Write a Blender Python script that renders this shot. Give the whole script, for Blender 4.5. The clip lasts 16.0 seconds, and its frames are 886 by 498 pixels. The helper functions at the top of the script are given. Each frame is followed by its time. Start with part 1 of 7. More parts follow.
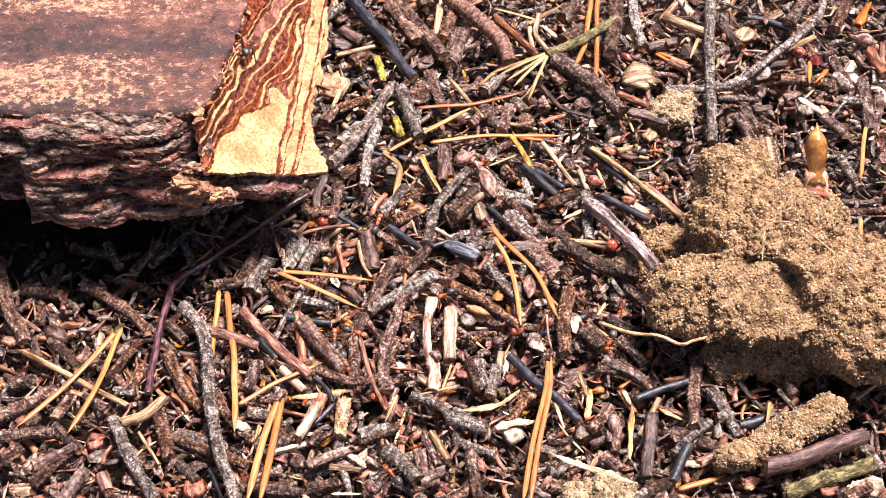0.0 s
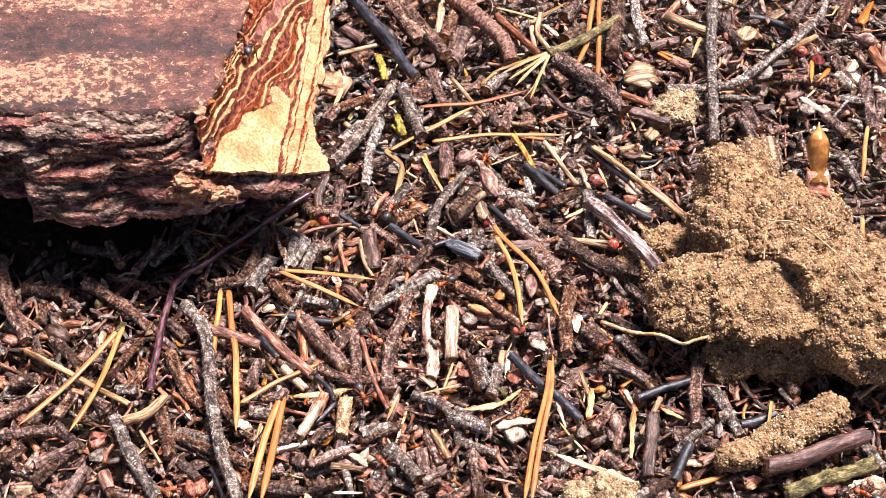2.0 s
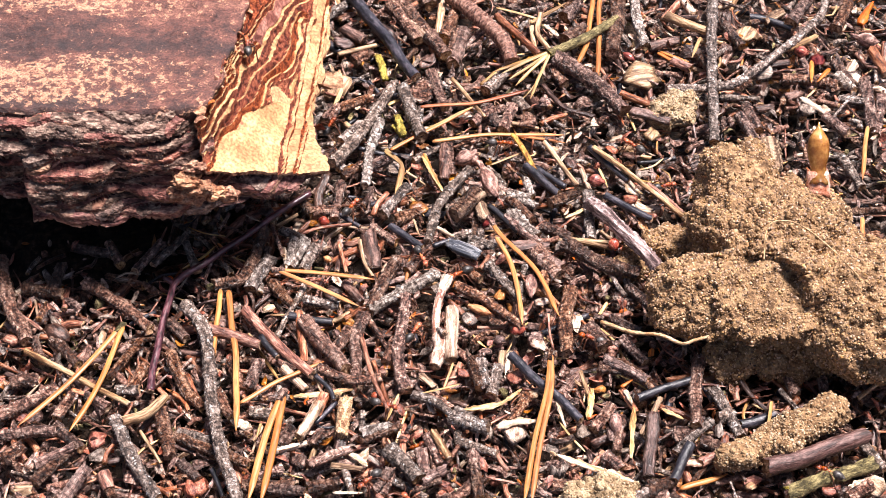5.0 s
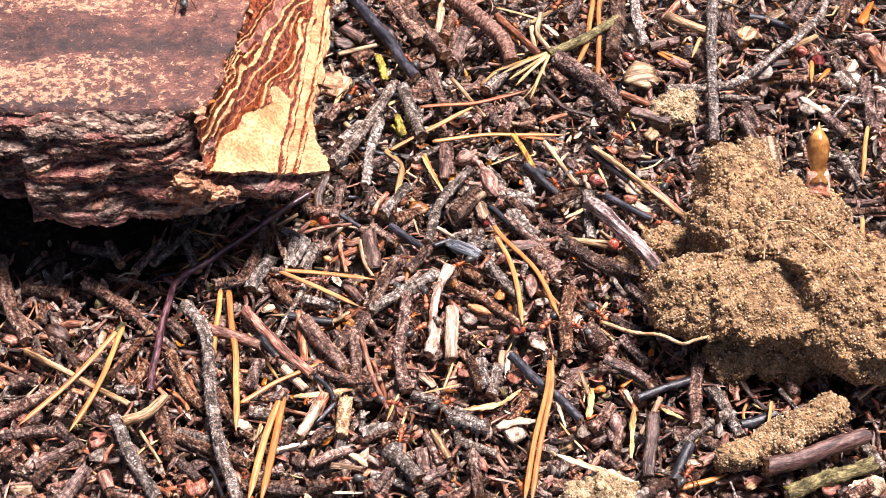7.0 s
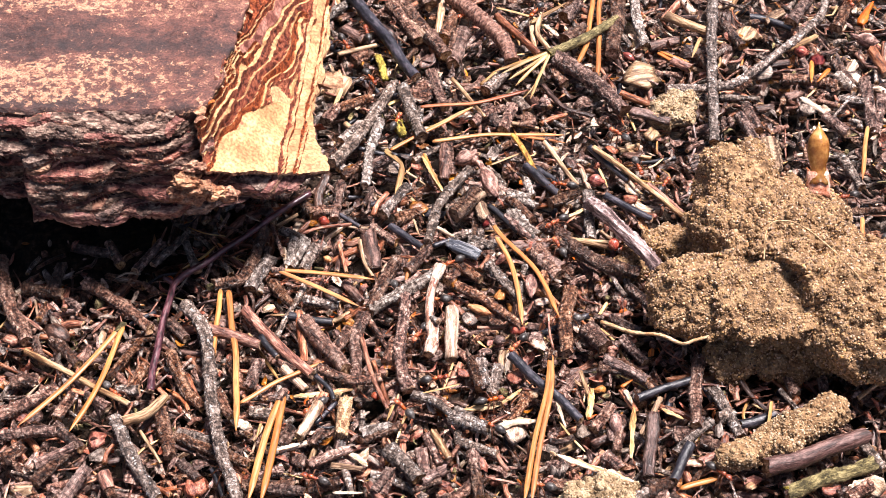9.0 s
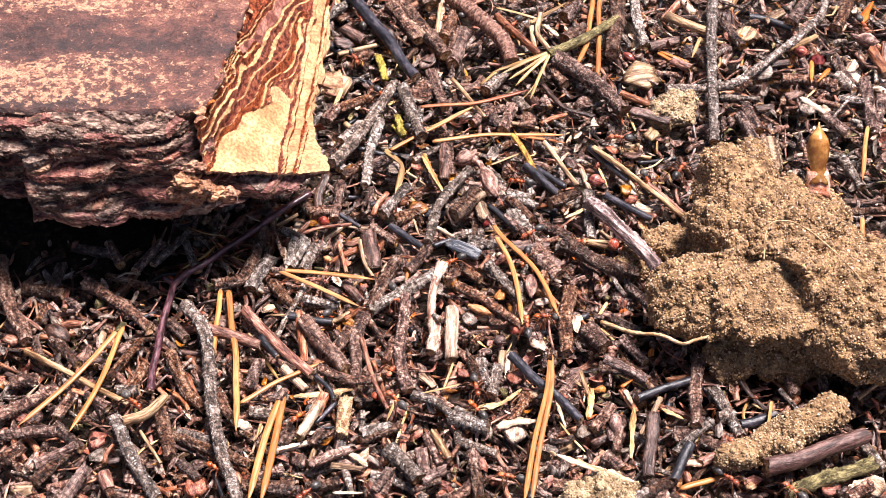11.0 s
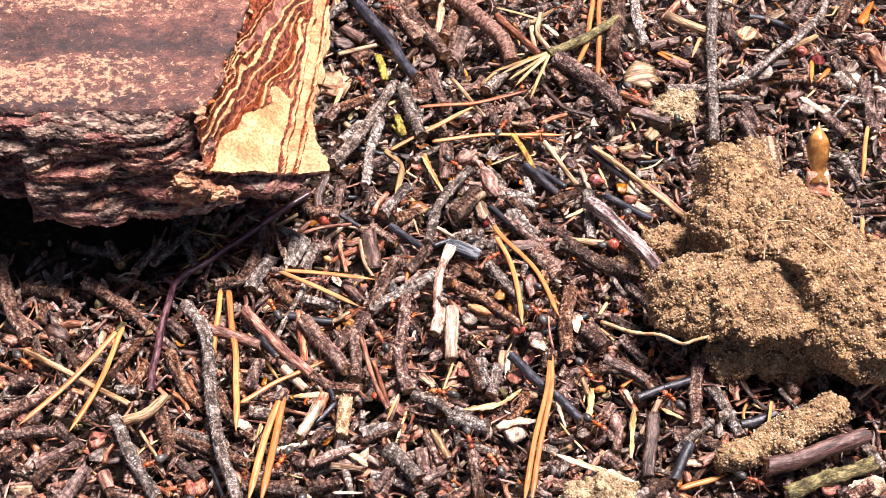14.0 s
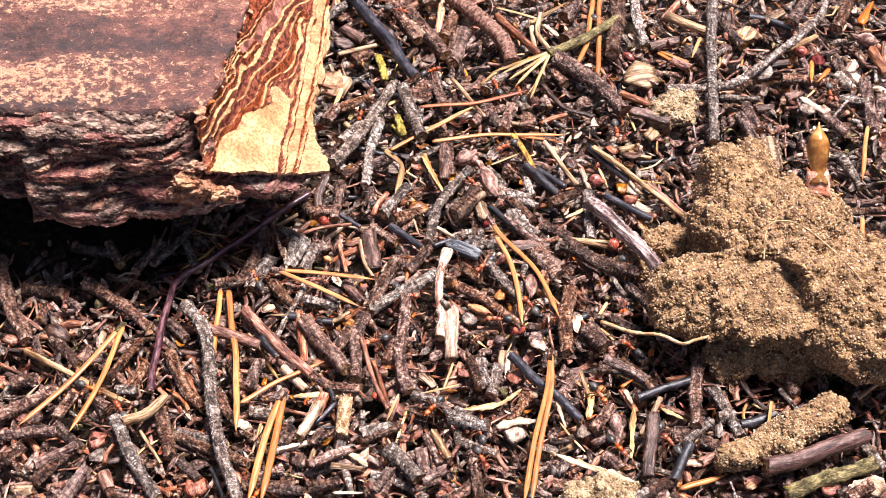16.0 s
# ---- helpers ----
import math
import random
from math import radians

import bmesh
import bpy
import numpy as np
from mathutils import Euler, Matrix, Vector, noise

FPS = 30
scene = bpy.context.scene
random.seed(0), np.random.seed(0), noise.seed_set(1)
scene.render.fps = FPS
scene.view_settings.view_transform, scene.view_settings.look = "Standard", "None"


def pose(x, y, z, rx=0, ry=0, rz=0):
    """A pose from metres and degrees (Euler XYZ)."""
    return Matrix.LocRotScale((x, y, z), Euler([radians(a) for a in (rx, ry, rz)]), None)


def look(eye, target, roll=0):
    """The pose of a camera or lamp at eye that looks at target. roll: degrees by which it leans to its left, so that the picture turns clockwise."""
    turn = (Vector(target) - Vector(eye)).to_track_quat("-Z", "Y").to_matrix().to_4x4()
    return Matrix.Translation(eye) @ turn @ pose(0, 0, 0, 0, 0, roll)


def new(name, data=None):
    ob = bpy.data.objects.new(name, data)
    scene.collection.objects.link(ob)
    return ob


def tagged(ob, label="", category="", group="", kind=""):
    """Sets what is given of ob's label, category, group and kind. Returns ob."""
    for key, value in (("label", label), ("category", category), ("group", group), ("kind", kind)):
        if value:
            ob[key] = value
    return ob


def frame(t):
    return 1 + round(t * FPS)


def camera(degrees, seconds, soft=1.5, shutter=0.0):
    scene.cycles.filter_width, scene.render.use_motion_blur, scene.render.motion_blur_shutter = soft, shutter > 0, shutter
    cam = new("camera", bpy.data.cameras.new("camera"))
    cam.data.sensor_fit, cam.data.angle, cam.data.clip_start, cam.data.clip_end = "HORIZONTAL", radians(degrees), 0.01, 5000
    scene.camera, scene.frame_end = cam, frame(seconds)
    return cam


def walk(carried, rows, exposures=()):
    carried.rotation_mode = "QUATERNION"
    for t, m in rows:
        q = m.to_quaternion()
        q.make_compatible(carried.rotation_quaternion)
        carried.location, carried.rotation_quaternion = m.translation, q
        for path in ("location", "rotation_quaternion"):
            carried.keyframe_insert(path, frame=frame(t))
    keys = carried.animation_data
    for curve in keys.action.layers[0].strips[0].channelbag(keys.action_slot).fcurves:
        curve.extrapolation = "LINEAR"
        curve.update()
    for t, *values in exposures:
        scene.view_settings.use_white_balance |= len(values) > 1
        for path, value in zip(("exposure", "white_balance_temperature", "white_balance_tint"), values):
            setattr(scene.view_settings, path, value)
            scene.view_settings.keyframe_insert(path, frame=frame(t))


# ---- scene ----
MM = 0.001


# ---- camera: a still camera close over an ant hill, nudged a little in the first two seconds ----
EYE = (0.0, -0.3145, 0.3493)
cam = camera(28, 16.0, soft=0.8)


def aim(dx, dy):
    """Camera pose with its target shifted by (dx, dy) millimetres on the litter."""
    return look(EYE, (dx * MM, dy * MM, 0.0))


walk(cam, [(0.0, aim(0.45, 0.36)), (0.5, aim(0.34, 0.80)), (1.0, aim(0.34, 1.36)), (1.2, aim(0.25, 1.36)),
           (1.5, aim(-0.24, 1.18)), (1.8, aim(0.0, 0.2)), (2.0, aim(0.0, 0.0)), (2.2, aim(0.0, 0.0)),
           (9.0, aim(0.0, 0.0)), (16.0, aim(0.0, 0.0))],
     exposures=[(0.0, 1.24, 6440, 17.5), (16.0, 1.24, 6440, 17.5)])

# ---- overcast daylight ----
world = bpy.data.worlds.new("overcast_sky")
scene.world = world
world.use_nodes = True
wn = world.node_tree
sky = wn.nodes.new("ShaderNodeTexSky")
sky.sky_type, sky.sun_disc = "NISHITA", False
sky.sun_elevation, sky.sun_rotation = radians(72), radians(59)
sky.air_density, sky.dust_density = 1.0, 2.0
wn.nodes["Background"].inputs["Strength"].default_value = 0.04
wn.links.new(sky.outputs[0], wn.nodes["Background"].inputs["Color"])
sun_data = bpy.data.lights.new("sun", "SUN")
sun_data.energy, sun_data.angle, sun_data.color = 5.0, radians(18), (1.0, 0.96, 0.90)
sun = new("sun", sun_data)
sun.matrix_basis = look((0.40, 0.24, 1.4), (0, 0, 0))


# ---- materials ----
def ramp_node(nt, stops):
    r = nt.nodes.new("ShaderNodeValToRGB")
    e = r.color_ramp.elements
    while len(e) < len(stops):
        e.new(0.5)
    for el, (p, c) in zip(e, stops):
        el.position, el.color = p, (*c, 1)
    return r


def surface(name, stops, rough=0.75, grain=900.0, stretch=0.35, fine=3500.0, bump=0.35, vary=0.35, spec=0.35, coord="grain",
            spots=None, cracks=0.0, spot_scale=700.0, spot_edge=(0.58, 0.66), subsurface=0.0, pith=False, squash=None):
    """Procedural surface: broad tone from a ramp, fine grain, optional pale spots, dark cracks, and piece-to-piece variation."""
    m = bpy.data.materials.new(name)
    m.use_nodes = True
    nt = m.node_tree
    bsdf = nt.nodes["Principled BSDF"]
    L = nt.links.new
    if coord == "grain":
        src = nt.nodes.new("ShaderNodeAttribute")
        src.attribute_name = "grain"
        vec = src.outputs["Vector"]
    else:
        src = nt.nodes.new("ShaderNodeTexCoord")
        vec = src.outputs["Object"]
    info, geo = nt.nodes.new("ShaderNodeObjectInfo"), nt.nodes.new("ShaderNodeNewGeometry")
    rnd = nt.nodes.new("ShaderNodeMath")
    rnd.operation = "ADD"
    L(info.outputs["Random"], rnd.inputs[0])
    L(geo.outputs["Random Per Island"], rnd.inputs[1])
    fr = nt.nodes.new("ShaderNodeMath")
    fr.operation = "FRACT"
    L(rnd.outputs[0], fr.inputs[0])
    off = nt.nodes.new("ShaderNodeVectorMath")
    off.operation = "MULTIPLY_ADD"
    L(fr.outputs[0], off.inputs[0])
    off.inputs[1].default_value = (0.7, 0.9, 1.3)
    L(vec, off.inputs[2])
    mp = nt.nodes.new("ShaderNodeMapping")
    mp.inputs["Scale"].default_value = squash or (1, 1, stretch)
    L(off.outputs[0], mp.inputs["Vector"])
    n1 = nt.nodes.new("ShaderNodeTexNoise")
    n1.inputs["Scale"].default_value, n1.inputs["Detail"].default_value, n1.inputs["Roughness"].default_value = grain, 5, 0.65
    L(mp.outputs[0], n1.inputs["Vector"])
    n2 = nt.nodes.new("ShaderNodeTexNoise")
    n2.inputs["Scale"].default_value, n2.inputs["Detail"].default_value = fine, 3
    L(mp.outputs[0], n2.inputs["Vector"])
    r = ramp_node(nt, stops)
    L(n1.outputs["Fac"], r.inputs["Fac"])
    col = r.outputs["Color"]
    if spots:
        n3 = nt.nodes.new("ShaderNodeTexNoise")
        n3.inputs["Scale"].default_value, n3.inputs["Detail"].default_value, n3.inputs["Roughness"].default_value = spot_scale, 4, 0.7
        L(off.outputs[0], n3.inputs["Vector"])
        sr = ramp_node(nt, [(spot_edge[0], (0, 0, 0)), (spot_edge[1], (1, 1, 1))])
        fac = n3.outputs["Fac"]
        L(fac, sr.inputs["Fac"])
        mx = nt.nodes.new("ShaderNodeMix")
        mx.data_type = "RGBA"
        L(sr.outputs["Color"], mx.inputs[0])
        L(col, mx.inputs[6])
        mx.inputs[7].default_value = (*spots, 1)
        col = mx.outputs[2]
    if pith:
        sepp, ln = nt.nodes.new("ShaderNodeSeparateXYZ"), nt.nodes.new("ShaderNodeCombineXYZ")
        L(vec, sepp.inputs[0])
        L(sepp.outputs["X"], ln.inputs["X"])
        L(sepp.outputs["Y"], ln.inputs["Y"])
        rad = nt.nodes.new("ShaderNodeVectorMath")
        rad.operation = "LENGTH"
        L(ln.outputs[0], rad.inputs[0])
        mr = nt.nodes.new("ShaderNodeMapRange")
        mr.inputs[2].default_value = 0.002
        L(rad.outputs["Value"], mr.inputs[0])
        pr = ramp_node(nt, [(0.05, (0.16, 0.10, 0.07)), (0.2, (1.1, 1.05, 1.0)), (0.5, (0.85, 0.8, 0.75)), (0.75, (0.5, 0.42, 0.38))])
        L(mr.outputs[0], pr.inputs["Fac"])
        pm = nt.nodes.new("ShaderNodeMix")
        pm.data_type, pm.blend_type = "RGBA", "MULTIPLY"
        pm.inputs[0].default_value = 1.0
        L(col, pm.inputs[6])
        L(pr.outputs["Color"], pm.inputs[7])
        col = pm.outputs[2]
    crack_h = None
    if cracks:
        vo = nt.nodes.new("ShaderNodeTexVoronoi")
        vo.feature = "DISTANCE_TO_EDGE"
        vo.inputs["Scale"].default_value = cracks
        wp = nt.nodes.new("ShaderNodeVectorMath")
        wp.operation = "MULTIPLY_ADD"
        L(n1.outputs["Color"], wp.inputs[0])
        wp.inputs[1].default_value = (0.0012, 0.0012, 0.0012)
        L(off.outputs[0], wp.inputs[2])
        mp2 = nt.nodes.new("ShaderNodeMapping")
        mp2.inputs["Scale"].default_value = (0.65, 0.65, 1.35)
        L(wp.outputs[0], mp2.inputs["Vector"])
        L(mp2.outputs[0], vo.inputs["Vector"])
        cr = ramp_node(nt, [(0.0, (0.16, 0.13, 0.12)), (0.16, (1.05, 1.05, 1.05))])
        L(vo.outputs["Distance"], cr.inputs["Fac"])
        cm = nt.nodes.new("ShaderNodeMix")
        cm.data_type, cm.blend_type = "RGBA", "MULTIPLY"
        cm.inputs[0].default_value = 0.7
        L(col, cm.inputs[6])
        L(cr.outputs["Color"], cm.inputs[7])
        col, crack_h = cm.outputs[2], vo.outputs["Distance"]
    fine_r = ramp_node(nt, [(0.34, (0.58, 0.55, 0.53)), (0.64, (1.22, 1.22, 1.22))])
    L(n2.outputs["Fac"], fine_r.inputs["Fac"])
    mul = nt.nodes.new("ShaderNodeMix")
    mul.data_type, mul.blend_type = "RGBA", "MULTIPLY"
    mul.inputs[0].default_value = 1.0
    L(col, mul.inputs[6])
    L(fine_r.outputs["Color"], mul.inputs[7])
    hsv = nt.nodes.new("ShaderNodeHueSaturation")
    vr = nt.nodes.new("ShaderNodeMapRange")
    vr.inputs[3].default_value, vr.inputs[4].default_value = 1 - vary, 1 + vary
    L(fr.outputs[0], vr.inputs[0])
    L(vr.outputs[0], hsv.inputs["Value"])
    other = nt.nodes.new("ShaderNodeTexWhiteNoise")
    other.noise_dimensions = "1D"
    L(fr.outputs[0], other.inputs["W"])
    for sock, low, high in (("Saturation", 1 - vary * 0.4, 1 + vary * 0.4), ("Hue", 0.5 - vary * 0.018, 0.5 + vary * 0.002)):
        mr2 = nt.nodes.new("ShaderNodeMapRange")
        mr2.inputs[3].default_value, mr2.inputs[4].default_value = low, high
        L(other.outputs["Value"], mr2.inputs[0])
        L(mr2.outputs[0], hsv.inputs[sock])
    L(mul.outputs[2], hsv.inputs["Color"])
    L(hsv.outputs["Color"], bsdf.inputs["Base Color"])
    bsdf.inputs["Roughness"].default_value = rough
    bsdf.inputs["Specular IOR Level"].default_value = spec
    if subsurface:
        bsdf.inputs["Subsurface Weight"].default_value = subsurface
        bsdf.inputs["Subsurface Radius"].default_value = (0.002, 0.001, 0.0004)
        bsdf.inputs["Subsurface Scale"].default_value = 1.0
    hgt = nt.nodes.new("ShaderNodeMath")
    hgt.operation = "ADD"
    L(n1.outputs["Fac"], hgt.inputs[0])
    L(n2.outputs["Fac"], hgt.inputs[1])
    if crack_h is not None:
        hc = nt.nodes.new("ShaderNodeMath")
        hc.operation = "MULTIPLY_ADD"
        L(crack_h, hc.inputs[0])
        hc.inputs[1].default_value = 3.0
        L(hgt.outputs[0], hc.inputs[2])
        hgt = hc
    b = nt.nodes.new("ShaderNodeBump")
    b.inputs["Strength"].default_value, b.inputs["Distance"].default_value = bump, 0.0006
    L(hgt.outputs[0], b.inputs["Height"])
    L(b.outputs[0], bsdf.inputs["Normal"])
    return m


def tones(a, b, c):
    return [(0.385, a), (0.5, b), (0.61, c)]


M = {}
M["t"] = surface("brown_twig_bark", tones((0.022, 0.008, 0.005), (0.17, 0.078, 0.049), (0.44, 0.28, 0.205)),  0.45, spec=0.5, bump=1.0, vary=0.5, cracks=620, spots=(0.60, 0.52, 0.47), spot_scale=450.0, spot_edge=(0.63, 0.70))
M["g"] = surface("grey_lichened_bark", tones((0.04, 0.025, 0.019), (0.235, 0.165, 0.13), (0.54, 0.44, 0.38)),  0.60, spec=0.5, bump=1.0, cracks=560,
                 spots=(0.76, 0.73, 0.71), vary=0.3)
M["p"] = surface("pale_peeled_wood", tones((0.22, 0.11, 0.06), (0.52, 0.37, 0.26), (0.72, 0.59, 0.47)), 0.6, stretch=0.12, bump=0.4, vary=0.2)
M["peel"] = surface("pinkish_peeled_twig", tones((0.26, 0.11, 0.07), (0.56, 0.39, 0.30), (0.74, 0.60, 0.51)), 0.6, stretch=0.12, bump=0.5, vary=0.05, spots=(0.20, 0.085, 0.06), spot_scale=230.0, spot_edge=(0.53, 0.59))
M["p2"] = surface("tan_wood", tones((0.12, 0.055, 0.025), (0.36, 0.22, 0.115), (0.54, 0.38, 0.23)), 0.6, stretch=0.12, bump=0.4, vary=0.2)
M["pale2"] = surface("pale_grey_bark", tones((0.1, 0.065, 0.05), (0.42, 0.34, 0.29), (0.72, 0.64, 0.58)), 0.65, bump=1.0, vary=0.2, cracks=480)
M["pink"] = surface("pinkish_flaking_bark", tones((0.07, 0.03, 0.022), (0.27, 0.15, 0.115), (0.52, 0.36, 0.30)),  0.48, spec=0.5, stretch=0.2, bump=0.9, vary=0.3, cracks=420)
M["d"] = surface("blue_black_stem_skin", tones((0.006, 0.006, 0.009), (0.020, 0.019, 0.027), (0.062, 0.054, 0.066)), 0.42, bump=0.25, spec=0.5, vary=0.4)
M["dk"] = surface("dark_wet_bark", tones((0.018, 0.008, 0.006), (0.075, 0.038, 0.029), (0.21, 0.125, 0.10)),  0.36, spec=0.5, bump=0.6, vary=0.4, stretch=0.2)
M["r"] = surface("red_brown_twig_bark", tones((0.06, 0.018, 0.010), (0.26, 0.095, 0.052), (0.5, 0.26, 0.165)),  0.40, spec=0.5, bump=0.5, vary=0.35, stretch=0.2)
M["vine"] = surface("purple_glossy_stem_skin", tones((0.018, 0.005, 0.008), (0.07, 0.02, 0.028), (0.16, 0.065, 0.075)), 0.33, bump=0.15, spec=0.7,
                    spots=(0.45, 0.33, 0.3), spot_scale=500.0, spot_edge=(0.70, 0.72), vary=0.1)
M["needle"] = surface("orange_dry_needle", tones((0.36, 0.125, 0.034), (0.45, 0.175, 0.05), (0.54, 0.25, 0.09)), 0.42, grain=260, stretch=0.1, fine=2500, bump=0.15,
                      vary=0.07, spec=0.45)
M["rust"] = surface("rust_dry_needle", tones((0.18, 0.04, 0.012), (0.36, 0.105, 0.03), (0.5, 0.21, 0.075)), 0.42, grain=260, stretch=0.1, bump=0.15, vary=0.15)
M["rust2"] = surface("bright_orange_scale", tones((0.34, 0.06, 0.008), (0.5, 0.115, 0.014), (0.6, 0.2, 0.035)), 0.4, grain=260, stretch=0.15, bump=0.15, vary=0.1)
M["straw"] = surface("straw_dry_needle", tones((0.20, 0.10, 0.035), (0.42, 0.26, 0.105), (0.60, 0.43, 0.22)), 0.5, grain=400, stretch=0.08, bump=0.25, vary=0.2)
M["tan"] = surface("tan_stick_bark", tones((0.13, 0.07, 0.035), (0.36, 0.22, 0.12), (0.56, 0.40, 0.25)), 0.55, stretch=0.12, bump=0.35, vary=0.2)
M["yellow"] = surface("ochre_dry_leaf", tones((0.14, 0.055, 0.007), (0.36, 0.17, 0.02), (0.52, 0.31, 0.06)), 0.5, bump=0.5, vary=0.1)
M["yellow2"] = surface("yellow_wood_splinter", tones((0.28, 0.14, 0.045), (0.60, 0.40, 0.17), (0.78, 0.58, 0.32)), 0.6, stretch=0.1, bump=0.4, vary=0.2, spots=(0.28, 0.13, 0.07), spot_scale=230.0, spot_edge=(0.57, 0.66))
M["white"] = surface("white_wood_splinter", tones((0.26, 0.17, 0.10), (0.56, 0.43, 0.32), (0.72, 0.61, 0.5)), 0.6, stretch=0.1, bump=0.35, vary=0.12, spots=(0.28, 0.13, 0.07), spot_scale=230.0, spot_edge=(0.57, 0.66))
M["white2"] = surface("pale_orange_splinter", tones((0.42, 0.2, 0.09), (0.74, 0.50, 0.31), (0.86, 0.70, 0.53)), 0.6, stretch=0.1, bump=0.35, vary=0.1)
M["root"] = surface("cream_rootlet", tones((0.34, 0.18, 0.08), (0.52, 0.33, 0.18), (0.66, 0.47, 0.29)), 0.65, bump=0.5, vary=0.1)
M["olive"] = surface("olive_mossy_bark", tones((0.04, 0.032, 0.012), (0.145, 0.115, 0.05), (0.32, 0.26, 0.125)), 0.8, bump=0.9, vary=0.15)
M["moss"] = surface("yellow_green_moss", tones((0.10, 0.075, 0.01), (0.31, 0.235, 0.03), (0.48, 0.38, 0.09)), 0.85, bump=0.9, vary=0.1)
M["bud"] = surface("brown_bud_scales", tones((0.09, 0.04, 0.03), (0.30, 0.15, 0.115), (0.56, 0.36, 0.29)), 0.5, bump=0.6, vary=0.2)
M["budred"] = surface("red_glossy_seed_coat", tones((0.08, 0.012, 0.01), (0.28, 0.05, 0.03), (0.52, 0.17, 0.1)), 0.25, bump=0.2, spec=0.7, vary=0.25)
M["seed"] = surface("orange_brown_seed_coat", tones((0.24, 0.08, 0.025), (0.5, 0.2, 0.07), (0.7, 0.36, 0.17)), 0.4, stretch=0.15, bump=0.3, vary=0.1)
M["stripe"] = surface("blue_grey_shell", tones((0.012, 0.013, 0.018), (0.055, 0.06, 0.078), (0.30, 0.30, 0.32)), 0.5, stretch=0.05, bump=0.4, vary=0.05)
M["cone"] = surface("tan_cone_core", tones((0.16, 0.06, 0.025), (0.46, 0.27, 0.135), (0.7, 0.5, 0.3)), 0.65, bump=0.7, vary=0.1)
M["bigstick"] = surface("purple_grey_split_wood", tones((0.04, 0.02, 0.02), (0.24, 0.155, 0.145), (0.62, 0.52, 0.5)), 0.6, stretch=0.1, bump=0.8, vary=0.05)
M["ring"] = surface("red_brown_ringed_bark", tones((0.045, 0.015, 0.01), (0.20, 0.085, 0.055), (0.40, 0.23, 0.17)),  0.40, spec=0.5, stretch=1.6, bump=0.7, vary=0.1)
M["redstick"] = surface("purple_red_stick_bark", tones((0.03, 0.012, 0.010), (0.085, 0.04, 0.034), (0.20, 0.115, 0.10)), 0.5, stretch=0.2, bump=0.4, vary=0.05)
M["splinter"] = surface("weathered_wood_fibre", tones((0.07, 0.035, 0.02), (0.27, 0.165, 0.10), (0.5, 0.36, 0.25)), 0.7, stretch=0.06, bump=0.8, vary=0.1)
M["cut"] = surface("cut_wood_end", tones((0.15, 0.07, 0.03), (0.40, 0.25, 0.145), (0.62, 0.44, 0.28)), 0.75, bump=0.4, vary=0.35, pith=True)
M["stem"] = surface("dry_grass_stem", tones((0.2, 0.11, 0.05), (0.42, 0.27, 0.14), (0.6, 0.42, 0.25)), 0.5, stretch=0.2, bump=0.2, vary=0.1)
M["red"] = surface("red_bark_flake", tones((0.09, 0.022, 0.012), (0.28, 0.085, 0.05), (0.46, 0.20, 0.13)),  0.42, spec=0.5, stretch=0.5, bump=0.5, vary=0.2)
M["darkred"] = surface("dark_red_leaf_skin", tones((0.03, 0.003, 0.004), (0.1, 0.012, 0.014), (0.2, 0.05, 0.04)), 0.3, bump=0.2, vary=0.1)
M["cream"] = surface("cream_bark_flake", tones((0.24, 0.14, 0.08), (0.50, 0.34, 0.22), (0.68, 0.52, 0.38)), 0.65, bump=0.6, vary=0.18)
M["cream2"] = surface("buff_bark_flake", tones((0.2, 0.11, 0.07), (0.52, 0.36, 0.27), (0.72, 0.57, 0.46)), 0.65, bump=0.6, vary=0.2)
M["grey"] = surface("grey_bark_flake", tones((0.055, 0.038, 0.03), (0.20, 0.145, 0.115), (0.40, 0.32, 0.27)),  0.50, spec=0.5, bump=0.8, vary=0.3)
M["amber"] = surface("amber_leaf_scrap", tones((0.12, 0.035, 0.006), (0.28, 0.10, 0.016), (0.45, 0.2, 0.045)),  0.30, spec=0.5, bump=0.3, vary=0.2)
M["soil"] = surface("dark_humus", tones((0.008, 0.004, 0.003), (0.032, 0.018, 0.012), (0.10, 0.06, 0.04)), 0.9, grain=400, stretch=1, bump=1.0, vary=0.0, coord="object", cracks=230)
M["crumb"] = surface("humus_crumb", tones((0.025, 0.008, 0.004), (0.115, 0.046, 0.024), (0.28, 0.14, 0.08)),  0.60, spec=0.5, bump=0.8, vary=0.5, coord="object", stretch=1)
M["sand"] = surface("sandy_soil", tones((0.09, 0.046, 0.02), (0.25, 0.143, 0.068), (0.37, 0.235, 0.122)), 0.9, grain=300, fine=1400, stretch=1, bump=1.0, vary=0.06, coord="object")
M["grain"] = surface("sand_grain", tones((0.13, 0.075, 0.037), (0.37, 0.23, 0.122), (0.54, 0.37, 0.215)), 0.55, grain=300, stretch=1, bump=0.3, vary=0.55, coord="object")
M["palesand"] = surface("pale_silty_soil", tones((0.16, 0.10, 0.05), (0.34, 0.24, 0.135), (0.50, 0.39, 0.25)), 0.9, grain=300, fine=1400, stretch=1, bump=1.0, vary=0.06, coord="object")
M["palegrain"] = surface("pale_silt_grain", tones((0.18, 0.11, 0.06), (0.38, 0.265, 0.15), (0.52, 0.40, 0.27)), 0.7, grain=300, stretch=1, bump=0.3, vary=0.25, coord="object")
LONG = (0.6, 1, 1.3)
